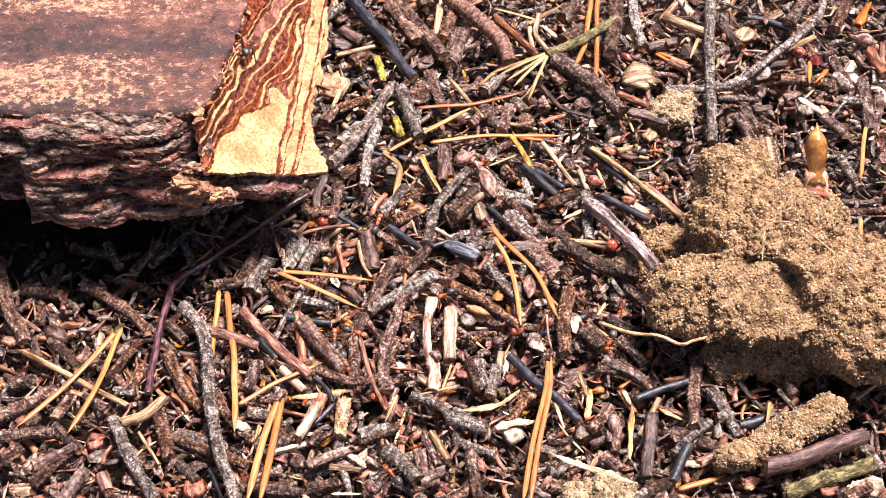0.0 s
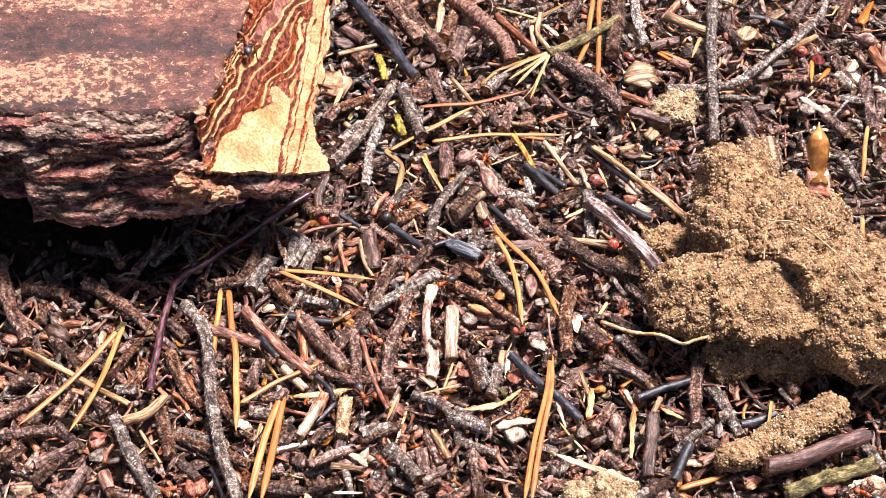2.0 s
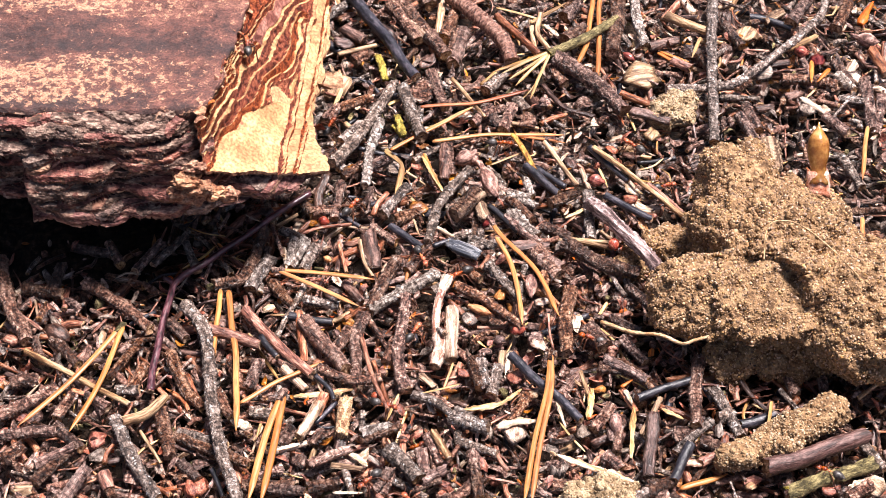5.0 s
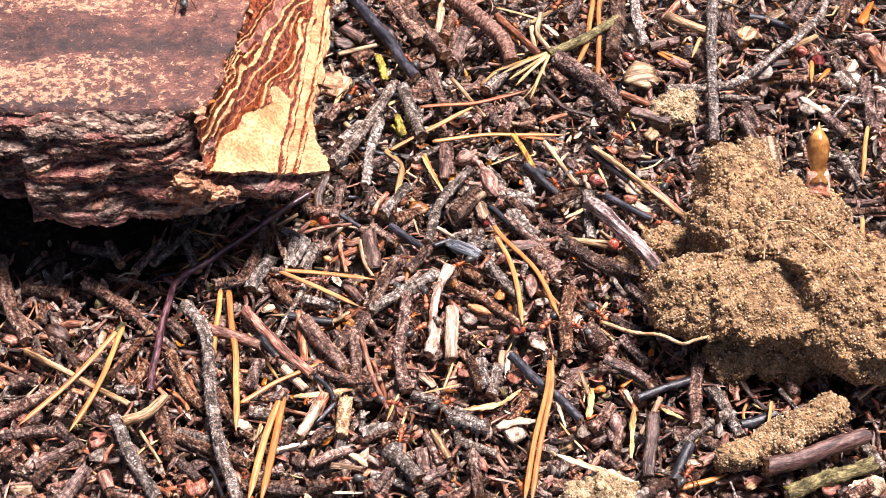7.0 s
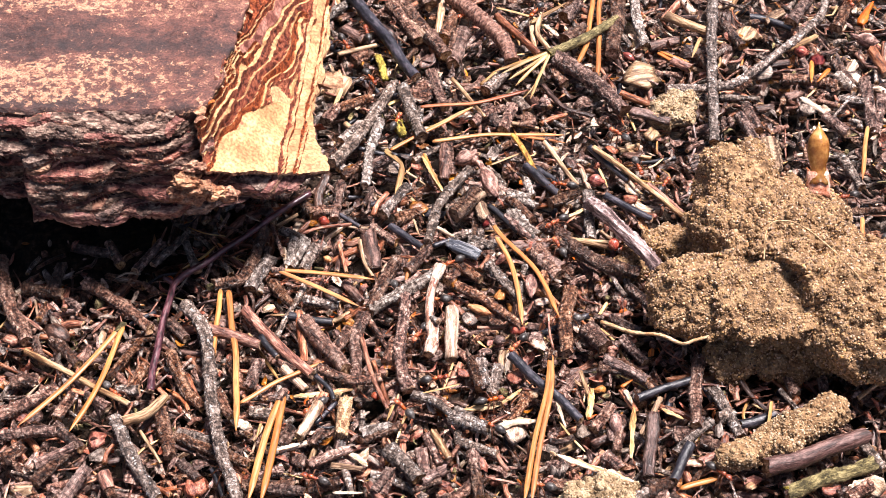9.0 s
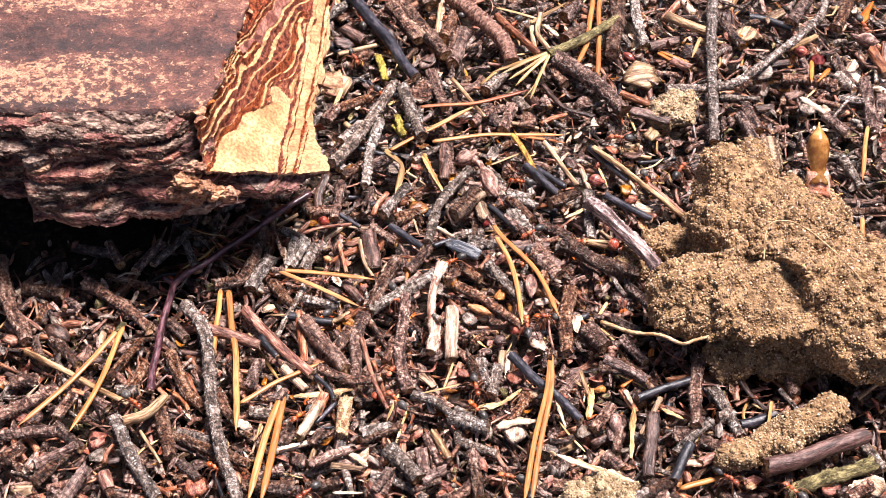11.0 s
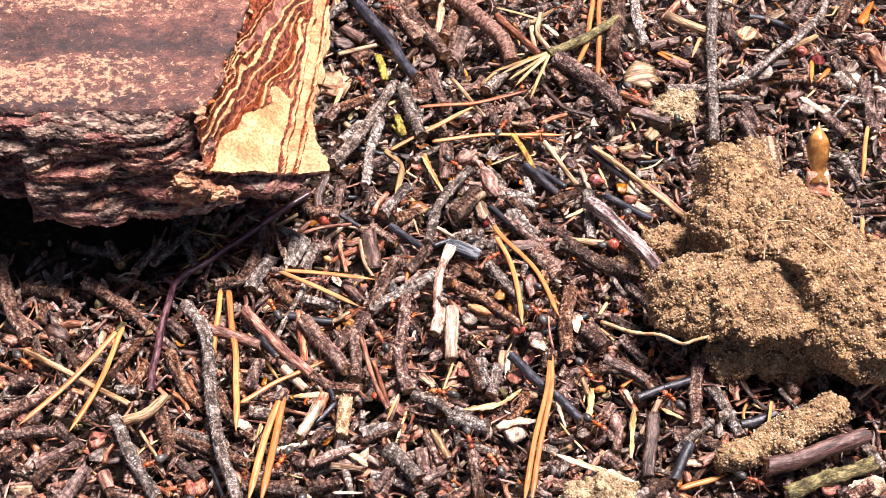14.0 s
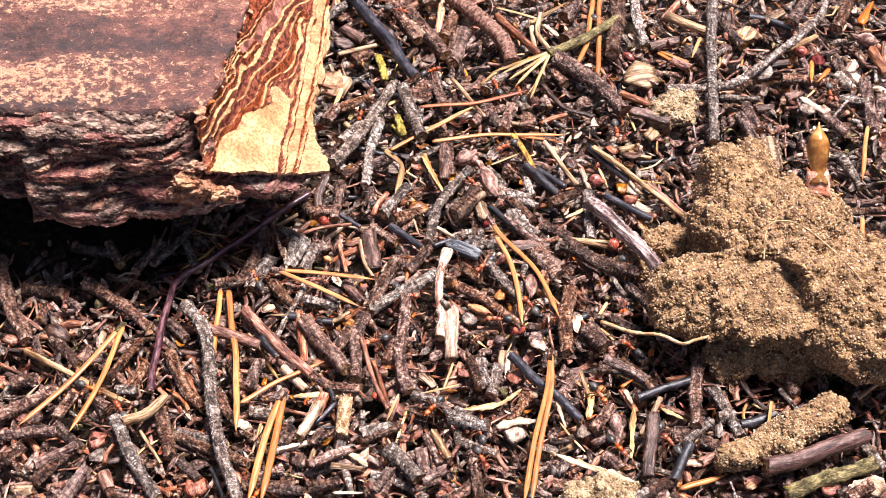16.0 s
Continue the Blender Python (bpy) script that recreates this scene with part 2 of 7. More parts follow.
M["bark_edge"] = surface("dark_weathered_bark_edge", tones((0.034, 0.013, 0.011), (0.18, 0.072, 0.055), (0.40, 0.21, 0.145)), 0.75, grain=420, fine=1500, bump=1.0, vary=0.25,
                         coord="object", spots=(0.42, 0.27, 0.19), spot_scale=420.0, spot_edge=(0.60, 0.68), squash=LONG)
M["bark_scale"] = surface("pink_brown_bark_scale", tones((0.045, 0.015, 0.012), (0.20, 0.07, 0.054), (0.42, 0.21, 0.155)), 0.65, grain=420, fine=1500, bump=0.9, vary=0.25, coord="object",
                          spots=(0.40, 0.26, 0.2), spot_scale=500.0, spot_edge=(0.63, 0.69), squash=LONG)
M["bark_grey"] = surface("grey_brown_bark_scale", tones((0.028, 0.015, 0.011), (0.165, 0.096, 0.072), (0.38, 0.26, 0.195)), 0.75, grain=480, fine=1500, bump=1.0, vary=0.25, coord="object",
                         spots=(0.46, 0.36, 0.28), spot_scale=650.0, spot_edge=(0.61, 0.68), squash=LONG)
M["bark_rim"] = surface("peach_crumbled_cork", tones((0.12, 0.042, 0.024), (0.34, 0.16, 0.09), (0.56, 0.34, 0.21)), 0.8, grain=420, stretch=1, fine=1500, bump=0.7, vary=0.15, coord="object")
M["bark_tan"] = surface("tan_bark_scale", tones((0.04, 0.018, 0.012), (0.20, 0.10, 0.062), (0.42, 0.25, 0.16)), 0.7, grain=240, fine=1300, bump=0.7, vary=0.25, coord="object", squash=LONG)
M["bark_flap"] = surface("peach_bark_film", tones((0.13, 0.055, 0.03), (0.30, 0.16, 0.09), (0.46, 0.29, 0.18)), 0.75, grain=200, fine=1500, stretch=1, bump=0.6, vary=0.1)
M["bark_cork"] = surface("rust_red_cork", tones((0.07, 0.013, 0.005), (0.25, 0.052, 0.019), (0.42, 0.125, 0.052)), 0.85, grain=700, stretch=1, bump=0.9, vary=0.15, coord="object")
# near-black red for the recesses under the bark lips, shade painted into the colour
M["bark_gap_shade"] = surface("shaded_red_bark_gap", tones((0.012, 0.003, 0.002), (0.055, 0.012, 0.009), (0.15, 0.04, 0.03)), 0.8, grain=420, fine=1500, stretch=1, bump=0.6, vary=0.1, coord="object")
M["bark_orange"] = surface("orange_bark_film", tones((0.22, 0.05, 0.015), (0.42, 0.125, 0.04), (0.58, 0.26, 0.12)), 0.7, grain=260, fine=1500, stretch=1, bump=0.6, vary=0.2)
M["bark_pinkcork"] = surface("pink_red_cork_face", tones((0.16, 0.045, 0.03), (0.33, 0.12, 0.085), (0.46, 0.22, 0.16)), 0.8, grain=300, stretch=1, fine=1500, bump=0.5, vary=0.1, coord="object")
M["bark_cream"] = surface("cream_cork_film", tones((0.36, 0.19, 0.085), (0.47, 0.28, 0.13), (0.56, 0.36, 0.175)), 0.75, grain=160, fine=1400, stretch=1, bump=0.3, vary=0.1, coord="object",
                          spots=(0.42, 0.17, 0.10), spot_scale=120.0, spot_edge=(0.66, 0.70))
M["resin"] = surface("amber_resin", tones((0.2, 0.075, 0.016), (0.33, 0.155, 0.04), (0.48, 0.3, 0.12)), 0.2, grain=200, fine=260, bump=0.1, spec=0.6, vary=0.0, coord="object", stretch=1,
                     subsurface=0.4)
M["resin_foot"] = surface("pink_resin_foot", tones((0.3, 0.09, 0.04), (0.52, 0.22, 0.14), (0.7, 0.42, 0.32)), 0.35, grain=300, bump=0.3, vary=0.0, coord="object", stretch=1)



def outer_bark_surface():
    """Purple weathered bark in long bands, where peach flakes break through in some bands."""
    m = bpy.data.materials.new("purple_outer_bark")
    m.use_nodes = True
    nt = m.node_tree
    L, bsdf = nt.links.new, nt.nodes["Principled BSDF"]
    tc = nt.nodes.new("ShaderNodeTexCoord")

    def field(scale, sx, detail=5, rough=0.6):
        mp = nt.nodes.new("ShaderNodeMapping")
        mp.inputs["Scale"].default_value = (sx, 1, 1)
        L(tc.outputs["Object"], mp.inputs["Vector"])
        n = nt.nodes.new("ShaderNodeTexNoise")
        n.inputs["Scale"].default_value, n.inputs["Detail"].default_value, n.inputs["Roughness"].default_value = scale, detail, rough
        L(mp.outputs[0], n.inputs["Vector"])
        return n.outputs["Fac"]

    def mix(fac, a, b, mode="MIX"):
        x = nt.nodes.new("ShaderNodeMix")
        x.data_type, x.blend_type = "RGBA", mode
        for sock, val in ((x.inputs[0], fac), (x.inputs[6], a), (x.inputs[7], b)):
            if isinstance(val, (int, float)):
                sock.default_value = val
            elif isinstance(val, tuple):
                sock.default_value = (*val, 1)
            else:
                L(val, sock)
        return x.outputs[2]

    def calc(op, x, y, z=None):
        n = nt.nodes.new("ShaderNodeMath")
        n.operation = op
        for sock, val in zip(n.inputs, (x, y, z)):
            if isinstance(val, (int, float)):
                sock.default_value = val
            elif val is not None:
                L(val, sock)
        return n.outputs[0]

    band = field(48, 0.22, 4)
    blot = field(260, 0.75, 6, 0.75)
    fleck = field(650, 0.8, 5, 0.75)
    slab = field(90, 0.35, 3)
    sep = nt.nodes.new("ShaderNodeSeparateXYZ")
    L(tc.outputs["Object"], sep.inputs[0])
    # depth across the chunk, wavering, as a share of 100 mm
    depth = calc("ADD", calc("MULTIPLY_ADD", sep.outputs["Y"], 10.0, 0.5), calc("MULTIPLY_ADD", slab, 0.16, -0.08))
    along = calc("ADD", calc("MULTIPLY_ADD", sep.outputs["X"], 10.0, 0.5), calc("MULTIPLY_ADD", slab, 0.5, -0.25))
    slate = ramp_node(nt, [(0.10, (0.55, 0.55, 0.55)), (0.13, (0, 0, 0)), (0.24, (0, 0, 0)), (0.29, (0.9, 0.9, 0.9)), (0.36, (0.3, 0.3, 0.3)), (0.5, (0.0, 0.0, 0.0)), (0.6, (0.45, 0.45, 0.45))])
    L(depth, slate.inputs["Fac"])
    tone = ramp_node(nt, [(0.36, (0.028, 0.016, 0.017)), (0.46, (0.066, 0.028, 0.024)), (0.55, (0.15, 0.056, 0.042)), (0.66, (0.29, 0.125, 0.088))])
    L(calc("ADD", calc("MULTIPLY_ADD", slate.outputs["Color"], -0.13, 0.06), calc("MULTIPLY_ADD", blot, 0.6, calc("MULTIPLY", band, 0.4))), tone.inputs["Fac"])
    belt = ramp_node(nt, [(0.07, (0.1, 0.1, 0.1)), (0.11, (1, 1, 1)), (0.22, (1, 1, 1)), (0.26, (0.25, 0.25, 0.25)), (0.29, (0, 0, 0)), (0.40, (0.1, 0.1, 0.1)), (0.45, (0.9, 0.9, 0.9))])
    L(depth, belt.inputs["Fac"])
    fade = ramp_node(nt, [(0.5, (1, 1, 1)), (0.72, (0.35, 0.35, 0.35))])
    L(along, fade.inputs["Fac"])
    worn = calc("MULTIPLY", belt.outputs["Color"], fade.outputs["Color"])
    both = calc("MULTIPLY_ADD", fleck, 0.65, calc("MULTIPLY_ADD", blot, 0.25, calc("MULTIPLY", band, 0.1)))
    mask = calc("MULTIPLY_ADD", worn, 0.10, both)
    peel = ramp_node(nt, [(0.575, (0, 0, 0)), (0.615, (1, 1, 1))])
    L(mask, peel.inputs["Fac"])
    col = mix(peel.outputs["Color"], tone.outputs["Color"], (0.50, 0.255, 0.155))
    grit = ramp_node(nt, [(0.36, (0.5, 0.47, 0.45)), (0.62, (1.25, 1.25, 1.25))])
    L(field(2200, 1.0, 3), grit.inputs["Fac"])
    col = mix(1.0, col, grit.outputs["Color"], "MULTIPLY")
    L(col, bsdf.inputs["Base Color"])
    bsdf.inputs["Roughness"].default_value = 0.7
    b = nt.nodes.new("ShaderNodeBump")
    b.inputs["Strength"].default_value, b.inputs["Distance"].default_value = 1.0, 0.0012
    L(both, b.inputs["Height"])
    L(b.outputs[0], bsdf.inputs["Normal"])
    return m


M["bark_top"] = outer_bark_surface()


# ---- shape builders (millimetres in, metres out) ----
def spline(points, step):
    """Smooth polyline through the points, sampled about every step."""
    p = np.array(points, float)
    if len(p) == 2:
        n = max(3, int(np.linalg.norm(p[1] - p[0]) / step) + 1)
        return p[0] + (p[1] - p[0]) * np.linspace(0, 1, n)[:, None]
    q = np.vstack([2 * p[0] - p[1], p, 2 * p[-1] - p[-2]])
    out = []
    for i in range(1, len(q) - 2):
        n = max(2, int(np.linalg.norm(q[i + 1] - q[i]) / step))
        t = np.linspace(0, 1, n, endpoint=False)[:, None]
        a, b, c, d = q[i - 1], q[i], q[i + 1], q[i + 2]
        out.append(0.5 * (2 * b + (c - a) * t + (2 * a - 5 * b + 4 * c - d) * t ** 2 + (3 * b - a - 3 * c + d) * t ** 3))
    return np.vstack(out + [p[-1:]])


def tube(rng, points, radius, sides=8, step=0.8, rough=0.1, taper=0.15, wobble=0.12, flat=1.0, tip=False, knobs=0.0, rings=0.0, bulge=None, pits=0.0):
    """A stick: rings of points along a path. Returns vertices, faces, face slots and grain coordinates."""
    path = spline(points, step)
    n = len(path)
    s = np.concatenate([[0], np.cumsum(np.linalg.norm(np.diff(path, axis=0), axis=1))])
    total = s[-1]
    if wobble:
        ph = rng.uniform(0, 6.28, 4)
        w = np.sin(s / 6.0 + ph[0]) + 0.6 * np.sin(s / 2.7 + ph[1])
        w2 = np.sin(s / 5.0 + ph[2]) + 0.6 * np.sin(s / 2.3 + ph[3])
        path = path + np.stack([w, w2, 0 * w], 1) * radius * wobble
    tan = np.gradient(path, axis=0)
    tan /= np.linalg.norm(tan, axis=1)[:, None] + 1e-9
    side = np.cross(tan, (0, 0, 1.0))
    side /= np.linalg.norm(side, axis=1)[:, None] + 1e-9
    up = np.cross(side, tan)
    ang = np.arange(sides) * 2 * math.pi / sides
    u = s / total
    prof = 1 - taper * u
    if bulge is not None:
        prof = np.interp(u, np.linspace(0, 1, len(bulge)), bulge)
    if tip:
        prof = prof * np.minimum(1, np.minimum((total - s) / (7 * radius) + 0.15, s / (3 * radius) + 0.55))
    prof = prof * (1 + rough * 0.7 * (np.sin(s / 2.1 + rng.uniform(0, 6)) * 0.5 + rng.uniform(-0.5, 0.5, n)))
    if rings:
        prof = prof * (1 + rings * (np.sin(s * 2.2) > 0.55))
    rr = radius * prof[:, None] * (1 + rough * rng.uniform(-1, 1, (n, sides)) + 0 * ang)
    if knobs:
        ph = ang[None, :] * 3 + s[:, None] * 1.9
        rr = rr * (1 + knobs * np.clip(np.sin(ph) * np.sin(s[:, None] * 1.35 + ang[None, :]), 0, 1))
    if pits:
        turn = np.round(s / 1.5) % 2
        cell = np.cos(ang[None, :] * 6 + turn[:, None] * math.pi) * np.cos(2 * math.pi * s[:, None] / 1.5)
        rr = rr * (1 - pits * np.clip(cell * 1.6, 0, 1) + 0.25 * pits)
    v = path[:, None, :] + rr[:, :, None] * (side[:, None, :] * np.cos(ang)[None, :, None] + up[:, None, :] * (flat * np.sin(ang))[None, :, None])
    grain = np.stack([rr * np.cos(ang), rr * np.sin(ang), np.repeat(s[:, None], sides, 1)], 2)
    jag = 0 if tip else 0.35 * radius
    v[0] -= tan[0] * jag * rng.uniform(-0.6, 1, (sides, 1))
    v[-1] += tan[-1] * jag * rng.uniform(-0.6, 1, (sides, 1))
    v, grain = v.reshape(-1, 3), grain.reshape(-1, 3)
    v = np.vstack([v, path[0] + tan[0] * 0.12 * radius, path[-1] - tan[-1] * 0.12 * radius * (0 if tip else 1)])
    grain = np.vstack([grain, [(0, 0, 0)], [(0, 0, total)]])
    faces, slots = [], []
    for i in range(n - 1):
        for k in range(sides):
            a, b = i * sides + k, i * sides + (k + 1) % sides
            faces.append((a, b, b + sides, a + sides))
            slots.append(0)
    for k in range(sides):
        faces.append((n * sides, (k + 1) % sides, k))
        faces.append((n * sides + 1, (n - 1) * sides + k, (n - 1) * sides + (k + 1) % sides))
        slots += [1, 1]
    return v, faces, slots, grain


def scrap(rng, size, aspect=0.7, thick=0.5, curl=0.12, sides=9):
    """An irregular curled flake about the origin: two skins and a worn rim."""
    ang = np.sort(rng.uniform(0, 1, sides) * 0.6 + np.arange(sides)) * 2 * math.pi / sides
    rad = size / 2 * rng.uniform(0.72, 1.08, sides)
    x, y = rad * np.cos(ang), rad * np.sin(ang) * aspect
    inner = 0.6
    cx = rng.uniform(-curl, curl, 2) * 4 / max(size, 1)
    pts = []
    for k, zoff in ((1.0, 0.0), (inner, thick * 0.5), (inner, -thick * 0.5)):
        z = cx[0] * (x * k) ** 2 + cx[1] * (y * k) ** 2 + zoff + rng.uniform(-0.12, 0.12, sides) * thick
        pts.append(np.stack([x * k, y * k, z], 1))
    v = np.vstack(pts + [[(0, 0, thick * 0.55)], [(0, 0, -thick * 0.55)]])
    n, faces = sides, []
    for k in range(n):
        j = (k + 1) % n
        faces += [(k, j, n + j, n + k), (j, k, 2 * n + k, 2 * n + j), (n + k, n + j, 3 * n), (2 * n + j, 2 * n + k, 3 * n + 1)]
    return v, faces, [0] * len(faces), v[:, [1, 2, 0]]


def mesh_from(name, v, faces, slots, grain, mats, smooth=True, origin=(0, 0, 0)):
    me = bpy.data.meshes.new(name)
    o = np.array(origin, float)
    me.from_pydata(((np.asarray(v) - o) * MM).tolist(), [], faces)
    for m in mats:
        me.materials.append(m)
    me.polygons.foreach_set("material_index", slots)
    me.polygons.foreach_set("use_smooth", [smooth] * len(me.polygons))
    if grain is not None:
        at = me.attributes.new("grain", "FLOAT_VECTOR", "POINT")
        at.data.foreach_set("vector", (np.asarray(grain) * MM).ravel())
    me.update()
    return me


def shape_part(name, data, mats, parent=None, label="", origin=(0, 0, 0), smooth=True):
    ob = new(name, mesh_from(name, *data, mats, smooth, origin))
    ob.location = Vector(origin) * MM
    if parent is not None:
        ob.location -= parent.location
        ob.parent = parent
    if label:
        tagged(ob, label)
    return ob


def gather(pieces):
    """Joins many shapes into one set of arrays."""
    vs, fs, ss, gs, base = [], [], [], [], 0
    for v, f, s, g in pieces:
        vs.append(v)
        gs.append(g)
        ss += s
        fs += [tuple(i + base for i in q) for q in f]
        base += len(v)
    return np.vstack(vs), fs, ss, np.vstack(gs)


RNG = np.random.default_rng(7)

# kind: name, category, label, material, end material, group, builder settings
KINDS = {
    "t": ("twig", "twig", "rough brown broken conifer twig lying in the litter", "t", "cut", "litter twigs", dict(rough=0.10, knobs=0.22)),
    "g": ("twig", "twig", "grey lichen-crusted twig lying in the litter", "g", "cut", "litter twigs", dict(rough=0.13, knobs=0.2)),
    "p": ("twig", "twig", "pale peeled twig with bare wood showing", "p", "p2", "litter twigs", dict(rough=0.08)),
    "p2": ("twig", "twig", "tan barkless bent stick on the litter", "p2", "p", "litter twigs", dict(rough=0.07)),
    "pale2": ("twig", "twig", "pale grey knobbly weathered twig in the litter", "pale2", "cut", "litter twigs", dict(rough=0.15, knobs=0.3)),
    "pink": ("twig", "twig", "pinkish grey twig with flaking bark", "pink", "cut", "litter twigs", dict(rough=0.12, knobs=0.2)),
    "d": ("stem", "stem", "smooth blue-black dry plant stem on the litter", "d", "cut", "dark stems", dict(rough=0.04, wobble=0.2)),
    "dk": ("bark_stick", "twig", "dark damp stick with cracked bark", "dk", "t", "litter twigs", dict(rough=0.12, flat=0.7)),
    "r": ("twig", "twig", "thin red-brown twig lying in the litter", "r", "cut", "litter twigs", dict(rough=0.07)),
    "vine": ("stem", "stem", "long glossy purple bent stem beside the bark chunk", "vine", "cut", "dark stems", dict(rough=0.05, wobble=0.25, sides=12)),
    "needle": ("pine_needle", "pine needle", "dry orange pine needle lying on the twigs", "needle", "needle", "single needles", dict(rough=0.03, tip=True, flat=0.6, wobble=0.25, taper=0)),
    "rust": ("pine_needle", "pine needle", "dry rust-coloured pine needle on the litter", "rust", "rust", "single needles", dict(rough=0.04, tip=True, flat=0.55, wobble=0.25, taper=0)),
    "rust2": ("bud_scale", "bud scale", "bright orange dry scale standing in the litter", "rust2", "rust2", "", dict(rough=0.05, tip=True, flat=0.5, taper=0)),
    "straw": ("pine_needle", "pine needle", "bleached straw-coloured needle on the litter", "straw", "straw", "single needles", dict(rough=0.05, tip=True, flat=0.5, wobble=0.2, taper=0)),
    "tan": ("twig", "twig", "slender tan stick lying across the litter", "tan", "cut", "litter twigs", dict(rough=0.06)),
    "yellow": ("leaf_scrap", "leaf", "curled ochre yellow leaf scrap on the litter", "yellow", "yellow", "", dict(rough=0.14, flat=0.4)),
    "yellow2": ("wood_splinter", "splinter", "yellowish split wood splinter on the litter", "yellow2", "yellow2", "wood splinters", dict(rough=0.3, flat=0.4, sides=7, bulge=(0.4, 0.95, 1.0, 0.75, 1.0, 0.3))),
    "white": ("wood_splinter", "splinter", "bleached white wood splinter on the litter", "white", "white", "wood splinters", dict(rough=0.2, flat=0.35, sides=7, bulge=(0.5, 1.15, 0.9, 1.1, 0.8, 0.3))),
    "white2": ("wood_splinter", "splinter", "long pale orange wood splinter beside a sand crumb", "white2", "white2", "wood splinters", dict(rough=0.3, flat=0.45, sides=7, bulge=(0.3, 0.8, 1.0, 0.9, 1.1, 0.9, 0.4))),
    "root": ("rootlet", "root", "thin cream fuzzy rootlet lying by the sandy clod", "root", "root", "", dict(rough=0.14, wobble=0.5)),
    "olive": ("twig", "twig", "olive green mossy twig on the litter", "olive", "moss", "litter twigs", dict(rough=0.13, knobs=0.15)),
    "moss": ("moss_sprig", "moss", "yellow-green moss sprig between twigs", "moss", "moss", "", dict(rough=0.3, flat=0.6)),
    "bud": ("bud", "bud", "brown scaly conifer bud in the litter", "bud", "bud", "buds", dict(rough=0.08, bulge=(0.35, 0.9, 1.0, 0.7, 0.15))),
    "bud2": ("bud", "bud", "plump pinkish brown scaly bud with a short stalk", "bud", "bud", "buds", dict(rough=0.07, bulge=(0.4, 0.35, 0.85, 1.0, 0.75, 0.2))),
    "budgrey": ("bud", "bud", "smooth grey-purple bud lying in shadow", "dk", "dk", "buds", dict(rough=0.05, bulge=(0.35, 0.9, 1.0, 0.8, 0.3))),
    "budred": ("seed", "seed", "glossy dark red seed in the litter", "budred", "budred", "seeds", dict(rough=0.04, wobble=0, step=0.4, sides=12, bulge=(0.3, 0.8, 1.0, 0.95, 0.7, 0.25))),
    "seed": ("seed", "seed", "orange-brown ridged seed in the litter", "seed", "seed", "seeds", dict(rough=0.05, wobble=0, step=0.4, sides=12, bulge=(0.3, 0.8, 1.0, 0.9, 0.3))),
    "stripe": ("seed_shell", "seed", "blue-grey striped seed shell in the litter", "stripe", "white", "seeds", dict(rough=0.04, wobble=0, sides=14, flat=0.6, bulge=(0.5, 0.9, 1.0, 0.95, 0.7))),
    "cone": ("cone_core", "cone", "gnawed tan core of a conifer cone", "cone", "cone", "", dict(rough=0.05, wobble=0, pits=0.45, sides=28, step=0.3)),
    "scaly": ("twig", "twig", "dark scaly catkin-like twig in the litter", "g", "t", "litter twigs", dict(rough=0.1, rings=0.25)),
    "ring": ("twig", "twig", "thick red-brown twig with ringed bark", "ring", "cut", "litter twigs", dict(rough=0.07, rings=0.1, sides=12)),
    "bigstick": ("twig", "twig", "split purple-grey stick leaning on the sandy clod", "bigstick", "cut", "litter twigs", dict(rough=0.14, sides=12)),
    "redstick": ("twig", "twig", "stout purple-red twig under a sand crumb", "redstick", "cut", "litter twigs", dict(rough=0.06, sides=14)),
    "splinter": ("wood_splinter", "splinter", "broad brown chunk of fibrous wood", "splinter", "splinter", "wood splinters", dict(rough=0.18, flat=0.6)),
    "stem": ("grass_stem", "grass", "thin dry grass stem arching over the clod", "stem", "stem", "", dict(rough=0.05, wobble=0.5)),
}


def stick(kind, radius, *points):
    """One twig, needle, bud or splinter along the given points."""
    name, cat, label, mat, end, group, opts = KINDS[kind]
    opts = dict(opts)
    opts.setdefault("sides", 10 if radius > 1.0 else 8)
    opts.setdefault("step", 0.55 if radius > 1.0 else 0.8)
    data = tube(RNG, points, radius, **opts)
    if end != "cut" or radius < 1.0:
        return tagged(shape_part(name, data, [M[mat], M[end]], origin=points[0]), label, cat, group)
    # stouter twigs show their snapped ends, each a part of its own
    v, faces, slots, grain = data
    caps = 2 * opts["sides"]
    ob = shape_part(name, (v, faces[:-caps], slots[:-caps], grain), [M[mat]], origin=points[0])
    for first in (0, 1):
        cap = faces[len(faces) - caps + first::2]
        used = sorted({q for f in cap for q in f})
        at = {q: n for n, q in enumerate(used)}
        shape_part("broken_end", (v[used], [tuple(at[q] for q in f) for f in cap], [0] * len(cap), grain[used]), [M[end]], ob, origin=points[0])
    return tagged(ob, label, cat, group)


def needle_pair(radius, first, second, sheath="t", said="dark papery sheath"):
    """Two orange needles that grow from one sheath."""
    base = new("needle_pair")
    base.location = Vector(first[0]) * MM
    tagged(base, "pair of dry orange pine needles joined at a sheath", "pine needles", "needle pairs")
    for pts in (first, second):
        data = tube(RNG, pts, radius, sides=8, step=0.8, rough=0.03, taper=0, wobble=0.05, flat=0.5, tip=True)
        shape_part("needle", data, [M["needle"], M["needle"]], base, origin=first[0])
    a, b = np.array(first[0]), np.array(first[1])
    d = (b - a) / np.linalg.norm(b - a)
    data = tube(RNG, [a - d * 1.2, a + d * 2.2], radius * 1.15, sides=8, step=0.5, rough=0.12)
    shape_part("sheath", data, [M[sheath], M[sheath]], base, said, origin=first[0])
    return base


